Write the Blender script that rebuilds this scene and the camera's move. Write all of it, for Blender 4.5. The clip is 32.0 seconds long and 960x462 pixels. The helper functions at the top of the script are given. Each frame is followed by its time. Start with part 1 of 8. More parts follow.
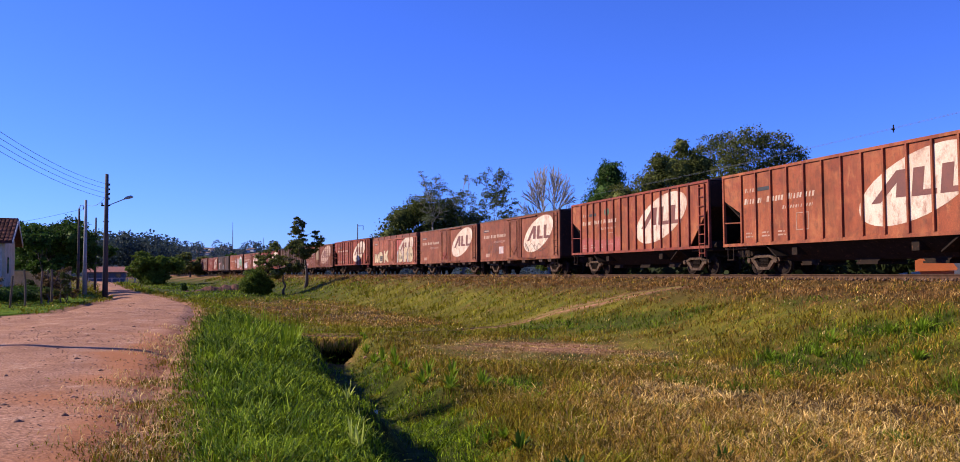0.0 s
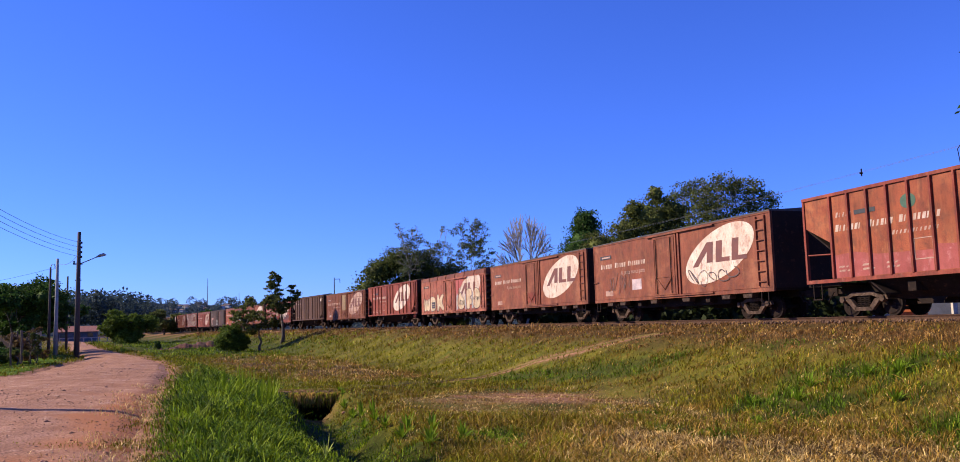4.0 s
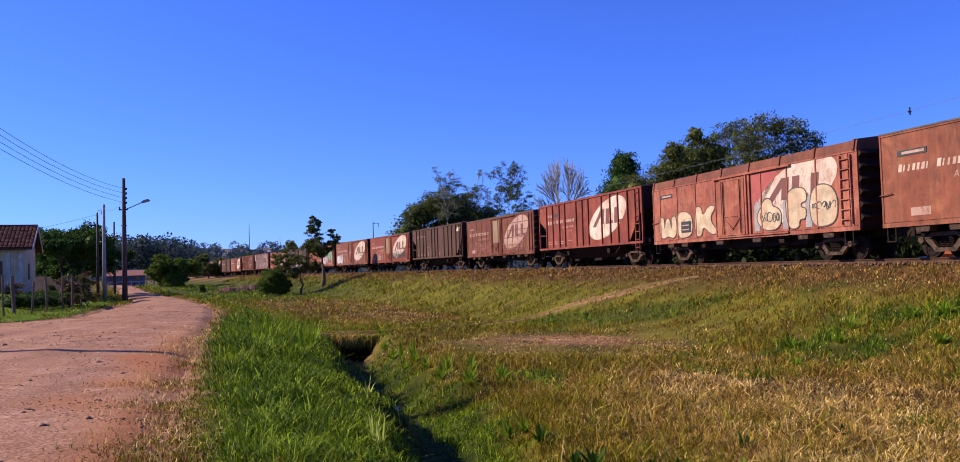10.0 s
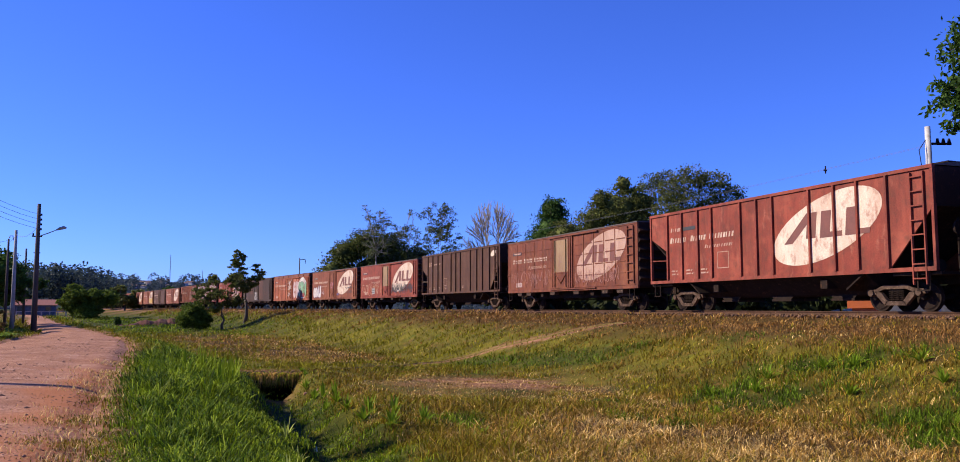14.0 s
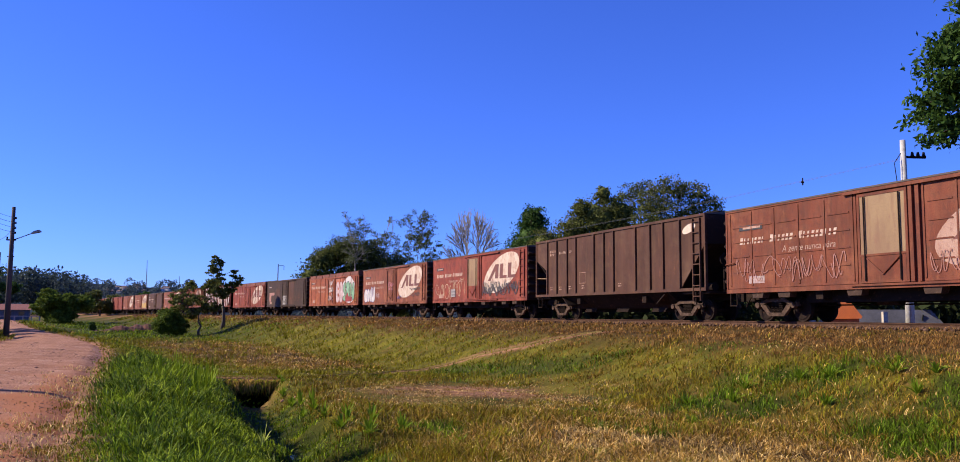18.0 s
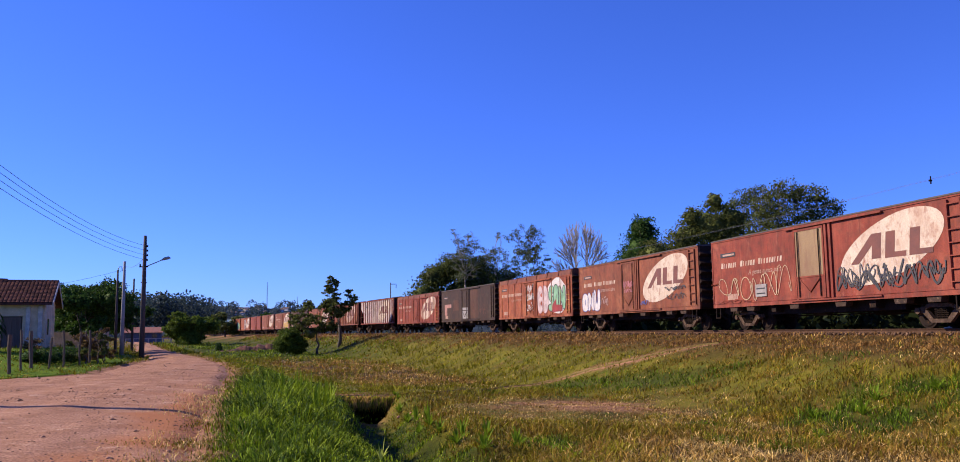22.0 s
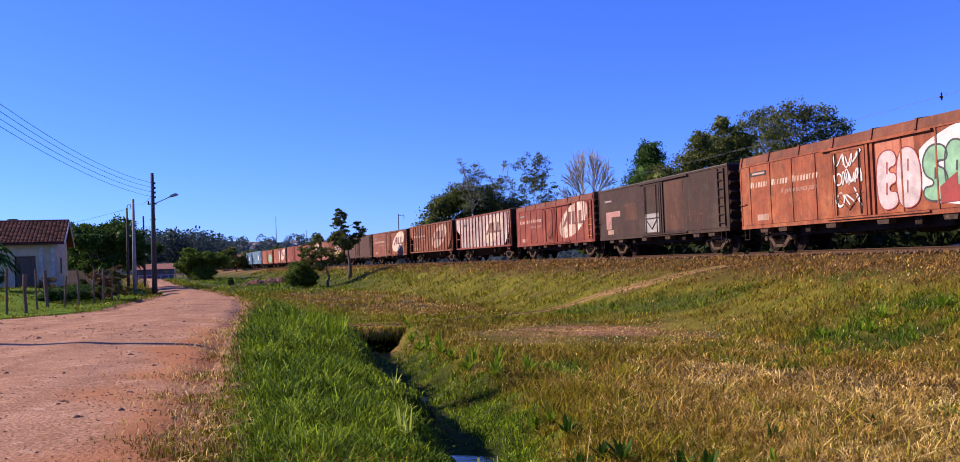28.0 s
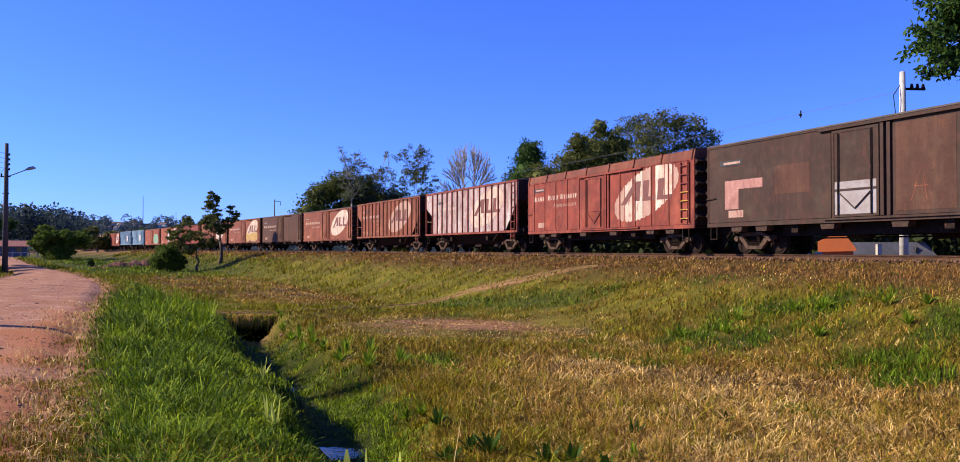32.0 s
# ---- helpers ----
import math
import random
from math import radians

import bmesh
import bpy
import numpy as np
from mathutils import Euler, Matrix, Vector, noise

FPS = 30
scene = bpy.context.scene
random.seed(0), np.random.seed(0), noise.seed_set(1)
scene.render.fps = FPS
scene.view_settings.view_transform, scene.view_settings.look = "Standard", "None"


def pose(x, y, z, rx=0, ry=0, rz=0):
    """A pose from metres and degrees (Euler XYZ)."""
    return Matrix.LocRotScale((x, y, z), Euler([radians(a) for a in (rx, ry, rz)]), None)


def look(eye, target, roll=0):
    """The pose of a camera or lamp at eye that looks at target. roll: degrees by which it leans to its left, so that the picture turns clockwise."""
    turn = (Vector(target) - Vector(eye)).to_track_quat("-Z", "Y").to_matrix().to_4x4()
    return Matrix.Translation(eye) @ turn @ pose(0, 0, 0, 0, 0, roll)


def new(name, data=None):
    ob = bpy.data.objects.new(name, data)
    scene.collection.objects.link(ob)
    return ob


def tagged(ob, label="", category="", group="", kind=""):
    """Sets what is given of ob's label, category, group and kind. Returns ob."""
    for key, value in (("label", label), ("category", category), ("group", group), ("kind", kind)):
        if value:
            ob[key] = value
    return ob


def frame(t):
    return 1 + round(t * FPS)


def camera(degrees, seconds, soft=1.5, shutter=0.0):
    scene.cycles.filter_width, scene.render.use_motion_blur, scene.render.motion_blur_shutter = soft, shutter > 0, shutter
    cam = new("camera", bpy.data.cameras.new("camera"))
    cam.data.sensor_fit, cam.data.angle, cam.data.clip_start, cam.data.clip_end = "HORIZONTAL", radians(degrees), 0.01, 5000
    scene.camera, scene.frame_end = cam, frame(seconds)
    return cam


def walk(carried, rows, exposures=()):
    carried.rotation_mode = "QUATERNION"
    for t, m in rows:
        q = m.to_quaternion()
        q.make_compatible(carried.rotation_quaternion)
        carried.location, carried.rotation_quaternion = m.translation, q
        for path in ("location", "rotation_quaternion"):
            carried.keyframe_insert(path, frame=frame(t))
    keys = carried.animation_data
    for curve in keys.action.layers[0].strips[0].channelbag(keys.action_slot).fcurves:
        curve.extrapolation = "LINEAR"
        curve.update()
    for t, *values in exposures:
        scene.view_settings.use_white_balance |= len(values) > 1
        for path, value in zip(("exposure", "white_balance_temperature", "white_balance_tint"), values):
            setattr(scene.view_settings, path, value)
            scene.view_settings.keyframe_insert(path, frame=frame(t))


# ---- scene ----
# ---- camera: it stands on the verge and only turns in the hand ----
EYE = 1.6
cam = camera(59.0, 32.0, soft=0.9)
PATH = [
    (0.0, 92.820, 0.300, -0.004),
    (0.5, 92.784, 0.377, -0.311),
    (1.0, 92.816, 0.374, -0.520),
    (1.5, 92.869, 0.387, -0.742),
    (2.0, 93.622, 0.419, -1.111),
    (2.5, 95.061, 0.739, -1.310),
    (3.0, 95.779, 1.106, -1.486),
    (3.5, 96.212, 1.565, -1.447),
    (5.5, 95.643, 1.578, -1.497),
    (6.0, 95.010, 1.396, -1.727),
    (6.5, 94.495, 1.342, -1.943),
    (7.0, 94.294, 1.181, -2.163),
    (7.5, 94.233, 0.924, -2.090),
    (8.0, 93.603, 0.844, -1.344),
    (8.5, 93.471, 1.036, -0.270),
    (9.0, 93.521, 1.209, 0.063),
    (9.5, 93.064, 1.533, 0.335),
    (10.0, 92.466, 1.739, 1.096),
    (10.5, 92.546, 1.023, 1.718),
    (11.0, 92.528, 1.048, 2.647),
    (11.5, 92.788, 0.370, 2.493),
    (12.0, 93.444, 0.570, 0.713),
    (12.5, 94.086, -0.424, -1.444),
    (13.0, 94.956, -0.924, -2.455),
    (13.2, 95.012, -1.014, -2.650),
    (13.5, 95.111, -0.176, -3.126),
    (14.0, 95.165, 0.028, -3.811),
    (14.5, 95.187, -0.152, -4.073),
    (16.5, 95.313, -0.050, -4.904),
    (17.0, 95.339, -0.324, -5.122),
    (17.5, 95.377, -0.381, -5.337),
    (18.0, 95.708, -0.407, -5.213),
    (18.5, 96.136, -0.505, -4.322),
    (18.8, 96.104, -0.678, -3.769),
    (19.0, 96.172, -0.677, -3.450),
    (19.5, 96.225, -1.068, -2.960),
    (20.0, 96.573, -1.152, -2.792),
    (20.4, 96.692, -0.627, -2.509),
    (20.5, 96.701, -0.554, -2.309),
    (21.0, 96.786, -0.197, -0.809),
    (21.5, 96.804, -0.059, 0.575),
    (22.0, 96.704, 0.762, 2.226),
    (22.5, 94.808, 2.346, 3.858),
    (23.0, 92.822, 1.873, 3.926),
    (23.5, 91.026, 2.094, 3.778),
    (24.0, 89.687, 2.512, 3.577),
    (24.5, 87.703, 1.769, 4.069),
    (25.0, 87.496, 1.975, 3.909),
    (25.5, 88.970, 2.087, 3.649),
    (26.0, 90.689, 2.575, 3.484),
    (26.5, 90.989, 4.945, 3.279),
    (28.5, 92.226, 1.476, 2.862),
    (29.0, 92.325, 1.502, 3.086),
    (29.5, 91.968, 1.719, 3.673),
    (30.0, 91.240, 0.781, 4.360),
    (30.5, 91.216, 0.846, 4.549),
    (31.0, 91.203, 0.887, 4.426),
    (31.5, 91.218, 0.401, 1.911),
    (32.0, 91.294, -0.137, -5.432),
]
walk(cam, [(t, pose(0, 0, EYE, rx, ry, rz)) for t, rx, ry, rz in PATH], exposures=((0.0, 0.56), (7.0, 0.54), (20.5, 0.52), (22.6, 0.50), (24.2, 0.72), (27.0, 0.70), (29.0, 0.64), (31.2, 0.61), (32.0, 0.70)))

# ---- world, sun ----
SUN_EL, SUN_AZ = 32.0, -80.0
world = bpy.data.worlds.new("sky")
scene.world = world
world.use_nodes = True
wn = world.node_tree.nodes
wl = world.node_tree.links
sky = wn.new("ShaderNodeTexSky")
sky.sky_type = "NISHITA"
sky.sun_disc = False
sky.sun_elevation, sky.sun_rotation = radians(SUN_EL), radians(SUN_AZ)
sky.altitude, sky.air_density, sky.dust_density, sky.ozone_density = 900, 1.0, 0.2, 4.0
# the clip's deep violet-blue sky
rich = wn.new("ShaderNodeMix")
rich.data_type, rich.blend_type = "RGBA", "MULTIPLY"
rich.inputs[0].default_value, rich.inputs[7].default_value = 1.0, (0.50, 0.76, 1.94, 1.0)
wl.new(sky.outputs[0], rich.inputs[6])
wl.new(rich.outputs[2], wn["Background"].inputs[0])
wn["Background"].inputs[1].default_value = 0.077
sun = new("sun", bpy.data.lights.new("sun", "SUN"))
sun.data.energy, sun.data.angle, sun.data.color = 5.0, radians(0.55), (1.0, 0.85, 0.66)
sd = Vector((math.sin(radians(SUN_AZ)) * math.cos(radians(SUN_EL)), math.cos(radians(SUN_AZ)) * math.cos(radians(SUN_EL)), math.sin(radians(SUN_EL))))
sun.matrix_world = look(sd * 200, (0, 0, 0))


# ---- materials ----
def material(name, base, rough=0.7, metal=0.0, dark=None, scale=4.0, amount=0.5, stretch=(1, 1, 1), fine=None, fine_scale=60.0, bump=0.15, island=0.0, random_ob=0.0, light=None, spec=0.5, grit=0.0):
    """Base colour broken up at two scales, with stains of another colour, wear, and fine relief."""
    m = bpy.data.materials.new(name)
    m.use_nodes = True
    n, l = m.node_tree.nodes, m.node_tree.links
    bsdf = n["Principled BSDF"]
    bsdf.inputs["Roughness"].default_value, bsdf.inputs["Metallic"].default_value = rough, metal
    bsdf.inputs["Specular IOR Level"].default_value = spec
    base = tuple(base) + (1.0,) * (4 - len(base))
    dark = tuple(c * 0.5 for c in base[:3]) + (1.0,) if dark is None else tuple(dark) + (1.0,) * (4 - len(dark))
    co = n.new("ShaderNodeTexCoord")
    mp = n.new("ShaderNodeMapping")
    mp.inputs["Scale"].default_value = stretch
    l.new(co.outputs["Object"], mp.inputs["Vector"])
    big = n.new("ShaderNodeTexNoise")
    big.inputs["Scale"].default_value, big.inputs["Detail"].default_value, big.inputs["Roughness"].default_value = scale, 6, 0.65
    l.new(mp.outputs[0], big.inputs["Vector"])
    ramp = n.new("ShaderNodeValToRGB")
    ramp.color_ramp.elements[0].position, ramp.color_ramp.elements[1].position = 0.5 - 0.35 * (1.1 - amount), 0.5 + 0.3 * (1.1 - amount)
    l.new(big.outputs["Fac"], ramp.inputs[0])
    mix = n.new("ShaderNodeMix")
    mix.data_type = "RGBA"
    mix.inputs[6].default_value, mix.inputs[7].default_value = dark, base
    l.new(ramp.outputs[0], mix.inputs[0])
    last = mix.outputs[2]
    tiny = n.new("ShaderNodeTexNoise")
    tiny.inputs["Scale"].default_value, tiny.inputs["Detail"].default_value = fine_scale, 4
    l.new(mp.outputs[0] if fine is None else co.outputs["Object"], tiny.inputs["Vector"])
    if light is not None:
        third = n.new("ShaderNodeTexNoise")
        third.inputs["Scale"].default_value, third.inputs["Detail"].default_value = scale * 2.3, 8
        third.inputs["Roughness"].default_value = 0.75
        l.new(mp.outputs[0], third.inputs["Vector"])
        r3 = n.new("ShaderNodeValToRGB")
        r3.color_ramp.elements[0].position, r3.color_ramp.elements[1].position = 0.56, 0.68
        l.new(third.outputs["Fac"], r3.inputs[0])
        m3 = n.new("ShaderNodeMix")
        m3.data_type = "RGBA"
        m3.inputs[7].default_value = tuple(light) + (1.0,) * (4 - len(light))
        l.new(r3.outputs[0], m3.inputs[0])
        l.new(last, m3.inputs[6])
        last = m3.outputs[2]
    hsv = n.new("ShaderNodeHueSaturation")
    l.new(last, hsv.inputs["Color"])
    val = n.new("ShaderNodeMapRange")
    val.inputs[1].default_value, val.inputs[2].default_value = 0.3, 0.7
    val.inputs[3].default_value, val.inputs[4].default_value = 0.8 - 0.35 * grit, 1.2 + 0.3 * grit
    l.new(tiny.outputs["Fac"], val.inputs[0])
    value = val.outputs[0]
    for amount_r, node, out in ((island, "ShaderNodeNewGeometry", "Random Per Island"), (random_ob, "ShaderNodeObjectInfo", "Random")):
        if amount_r:
            g = n.new(node)
            mr = n.new("ShaderNodeMapRange")
            mr.inputs[3].default_value, mr.inputs[4].default_value = 1 - amount_r, 1 + amount_r
            l.new(g.outputs[out], mr.inputs[0])
            mm = n.new("ShaderNodeMath")
            mm.operation = "MULTIPLY"
            l.new(value, mm.inputs[0])
            l.new(mr.outputs[0], mm.inputs[1])
            value = mm.outputs[0]
    l.new(value, hsv.inputs["Value"])
    l.new(hsv.outputs[0], bsdf.inputs["Base Color"])
    if bump:
        b = n.new("ShaderNodeBump")
        b.inputs["Strength"].default_value, b.inputs["Distance"].default_value = bump, 0.02
        l.new(tiny.outputs["Fac"], b.inputs["Height"])
        l.new(b.outputs[0], bsdf.inputs["Normal"])
    return m


def streak(m, strength=0.55, scale=(5.0, 5.0, 0.32), grime=(0.07, 0.04, 0.03), shift_=40.0):
    """Dirt runs and rust blooms laid over a finished material's colour."""
    n, l = m.node_tree.nodes, m.node_tree.links
    bsdf = n["Principled BSDF"]
    src = bsdf.inputs["Base Color"].links[0].from_socket
    co = n.new("ShaderNodeTexCoord")
    shift = n.new("ShaderNodeVectorMath")
    shift.operation = "MULTIPLY_ADD"
    shift.inputs[1].default_value = scale
    far_ = n.new("ShaderNodeVectorMath")
    far_.operation = "SCALE"
    far_.inputs[3].default_value = shift_
    far_.inputs[0].default_value = (1.0, 0.6, 0.3)
    l.new(co.outputs["Object"], shift.inputs[0])
    l.new(far_.outputs[0], shift.inputs[2])
    t = n.new("ShaderNodeTexNoise")
    t.inputs["Scale"].default_value, t.inputs["Detail"].default_value, t.inputs["Roughness"].default_value = 1.0, 7, 0.7
    l.new(shift.outputs[0], t.inputs["Vector"])
    r = n.new("ShaderNodeMapRange")
    r.inputs[1].default_value, r.inputs[2].default_value, r.inputs[3].default_value, r.inputs[4].default_value = 0.50, 0.72, 0.0, strength
    l.new(t.outputs["Fac"], r.inputs[0])
    x = n.new("ShaderNodeMix")
    x.data_type = "RGBA"
    x.inputs[7].default_value = tuple(grime) + (1.0,)
    l.new(r.outputs[0], x.inputs[0])
    l.new(src, x.inputs[6])
    l.new(x.outputs[2], bsdf.inputs["Base Color"])
    return m


def paint(name, base, dark, light, scale=1.1):
    """Weathered wagon paint: runs down the sheet, faded and rusted patches."""
    m = material(name, base, rough=0.7, dark=dark, light=light, scale=scale, amount=0.7, stretch=(1.0, 1.0, 0.35), fine=True, fine_scale=35, bump=0.08, spec=0.22, grit=0.4)
    bloom = tuple(min(1, c * k) for c, k in zip(base, (1.35, 1.85, 1.75)))
    streak(m, 0.95, (0.55, 0.55, 0.8), bloom, 3.0)
    streak(m, 0.8, (0.7, 0.7, 0.3), tuple(c * 0.42 for c in base), 11.0)
    streak(m, 0.55, (1.0, 1.0, 0.4), tuple(c * 0.5 for c in base), 23.0)
    streak(m, 0.75, (3.4, 3.4, 2.6), (0.085, 0.034, 0.022), 31.0)
    streak(m, 0.35, (2.2, 2.2, 0.3), tuple(min(1, c * k) for c, k in zip(base, (1.5, 2.2, 2.2))), 57.0)
    return streak(m, 0.35, (5.0, 5.0, 0.6), (0.05, 0.028, 0.022), 40.0)


# rust reds
PAINT = dict(
    maroon=paint("paint_maroon", (0.19, 0.050, 0.024), (0.115, 0.032, 0.017), (0.25, 0.088, 0.038)),
    red=paint("paint_red", (0.26, 0.050, 0.029), (0.16, 0.033, 0.021), (0.33, 0.11, 0.068)),
    orange=paint("paint_orange_red", (0.32, 0.082, 0.034), (0.21, 0.046, 0.024), (0.38, 0.145, 0.060)),
    salmon=paint("paint_salmon", (0.36, 0.105, 0.062), (0.25, 0.062, 0.036), (0.44, 0.20, 0.12)),
    rust=paint("paint_rust", (0.25, 0.070, 0.035), (0.15, 0.044, 0.022), (0.30, 0.115, 0.052)),
    brown=paint("paint_brown", (0.094, 0.038, 0.021), (0.060, 0.025, 0.015), (0.145, 0.058, 0.028)),
    grey=paint("paint_grey_brown", (0.054, 0.027, 0.017), (0.036, 0.019, 0.013), (0.09, 0.034, 0.019)),
    pink=paint("paint_faded", (0.46, 0.33, 0.30), (0.30, 0.17, 0.15), (0.54, 0.47, 0.44)),
    blue=paint("paint_blue", (0.20, 0.30, 0.40), (0.12, 0.21, 0.30), (0.36, 0.40, 0.44)))
WHITE = material("worn_white_paint", (0.68, 0.57, 0.44), rough=0.7, dark=(0.46, 0.33, 0.24), light=(0.28, 0.10, 0.06), scale=1.6, amount=0.25, stretch=(1, 1, 0.4), fine=True, fine_scale=30, bump=0.05, random_ob=0.14)
streak(WHITE, 0.7, (1.2, 1.2, 0.4), (0.44, 0.25, 0.16), 9.0)
streak(WHITE, 0.9, (3.6, 3.6, 2.4), (0.26, 0.09, 0.05), 21.0)
WHITE_DULL = material("faded_white_paint", (0.46, 0.30, 0.22), rough=0.7, dark=(0.30, 0.15, 0.10), light=(0.22, 0.08, 0.05), scale=1.8, amount=0.3, stretch=(1, 1, 0.4), fine=True, fine_scale=30, bump=0.05)
LOGO_RED = material("logo_red", (0.17, 0.05, 0.035), rough=0.7, dark=(0.11, 0.036, 0.028), scale=2.0, bump=0.05)
IRON = material("dark_iron", (0.030, 0.021, 0.017), rough=0.95, spec=0.05, dark=(0.018, 0.013, 0.011), light=(0.09, 0.045, 0.028), scale=3.0)
BOGIE = material("dusty_bogie_steel", (0.12, 0.078, 0.056), rough=0.95, spec=0.04, dark=(0.035, 0.023, 0.018), light=(0.24, 0.165, 0.12), scale=5.0)
DUSTY = material("dusty_sill_steel", (0.08, 0.048, 0.034), rough=0.85, spec=0.1, dark=(0.035, 0.024, 0.02), light=(0.17, 0.115, 0.08), scale=4.0)
# wagon ends: the shade on them and their dirt are both in this dark colour
SHADED_END = material("shaded_dirty_end_sheet", (0.040, 0.022, 0.016), rough=0.95, spec=0.05, dark=(0.028, 0.02, 0.018), light=(0.10, 0.045, 0.03), scale=2.0)
STEEL = material("worn_steel", (0.28, 0.26, 0.25), rough=0.4, metal=0.8, dark=(0.12, 0.09, 0.07), scale=5)
RAIL = material("rusty_rail", (0.10, 0.055, 0.036), rough=0.9, spec=0.05, scale=3)
YELLOW = streak(material("faded_yellow_paint", (0.31, 0.205, 0.095), rough=0.7, dark=(0.20, 0.11, 0.055), light=(0.20, 0.085, 0.05), scale=1.5, stretch=(1, 1, .4)), 0.7, (4, 4, .4), (.16, .06, .035))
YEL = material("yellow_handrail", (0.55, 0.30, 0.03), rough=0.6)
PLATE = material("black_plate", (0.03, 0.03, 0.03), rough=0.6)
ROOF = material("wagon_roof", (0.11, 0.085, 0.075), rough=0.8, scale=2)
CONCRETE = material("pole_concrete", (0.36, 0.34, 0.32), rough=0.9, dark=(0.24, 0.22, 0.2), scale=3, bump=0.3)
WOODPOLE = material("dark_wood_pole", (0.085, 0.062, 0.055), rough=0.9, stretch=(1, 1, .1), scale=8, bump=0.4)
POSTWOOD = material("weathered_post", (0.16, 0.108, 0.070), rough=0.95, dark=(0.07, 0.047, 0.032), stretch=(1, 1, .15), scale=9, bump=0.5, random_ob=0.3)
SLEEPER = material("sleeper", (0.12, 0.085, 0.07), rough=0.95, stretch=(.3, 1, 1), scale=7, random_ob=0.3)
STONE = material("ballast_stone", (0.17, 0.10, 0.062), rough=0.95, spec=0.05, dark=(0.06, 0.036, 0.024), scale=6, island=0.5)
BARK = material("bark", (0.13, 0.10, 0.08), rough=0.95, scale=8, stretch=(1, 1, .2), bump=0.5)
PALEBARK = material("pale_bark", (0.30, 0.265, 0.235), rough=0.95, scale=8, stretch=(1, 1, .2), bump=0.3)


def leafy(name, a, b, rnd=0.45, through_=0.3):
    m = material(name, a, rough=0.6, dark=b, scale=0.7, amount=0.4, island=rnd, bump=0, fine_scale=3, spec=0.08)
    n, l = m.node_tree.nodes, m.node_tree.links
    t = n.new("ShaderNodeBsdfTranslucent")
    mix = n.new("ShaderNodeMixShader")
    mix.inputs[0].default_value = through_
    src = n["Principled BSDF"].inputs["Base Color"].links[0].from_socket
    l.new(src, t.inputs[0])
    l.new(n["Principled BSDF"].outputs[0], mix.inputs[1])
    l.new(t.outputs[0], mix.inputs[2])
    l.new(mix.outputs[0], n["Material Output"].inputs[0])
    return m


LEAF = leafy("leaves", (0.115, 0.135, 0.030), (0.06, 0.078, 0.018))
LEAF_DEEP = leafy("leaves_deep", (0.065, 0.125, 0.022), (0.034, 0.070, 0.014))
LEAF_OLIVE = leafy("leaves_olive", (0.15, 0.165, 0.038), (0.08, 0.092, 0.023))
# shadow put into the leaf colour, for bushes seen below the wagons
LEAF_SHADED = leafy("leaves_shaded", (0.034, 0.046, 0.014), (0.018, 0.026, 0.009))
LEAF_FRESH = leafy("leaves_fresh", (0.13, 0.18, 0.024), (0.065, 0.10, 0.016))
GRASS_LUSH = leafy("grass_lush", (0.325, 0.415, 0.018), (0.125, 0.195, 0.007), 0.6, 0.14)
# the verge's second green, lowered to paint in the shaded gaps between tufts
GRASS_DEEP = leafy("grass_deep_green", (0.085, 0.150, 0.008), (0.035, 0.070, 0.004), 0.6, 0.12)
GRASS_DRY = leafy("grass_dry", (0.46, 0.265, 0.055), (0.20, 0.110, 0.020), 0.7, 0.12)
GRASS_MID = leafy("grass_mid", (0.295, 0.262, 0.013), (0.155, 0.148, 0.007), 0.5, 0.12)
GRASS_BROWN = leafy("grass_brown_olive", (0.30, 0.197, 0.023), (0.135, 0.090, 0.009), 0.6, 0.12)
GRASS_RUST = leafy("grass_russet", (0.33, 0.175, 0.052), (0.20, 0.100, 0.029), 0.35, 0.12)
GRASS_BANK = leafy("grass_bank", (0.135, 0.205, 0.009), (0.055, 0.10, 0.005), 0.7, 0.12)
GRASS_STRAW = leafy("grass_straw", (0.82, 0.59, 0.215), (0.50, 0.32, 0.10), 0.5, 0.12)


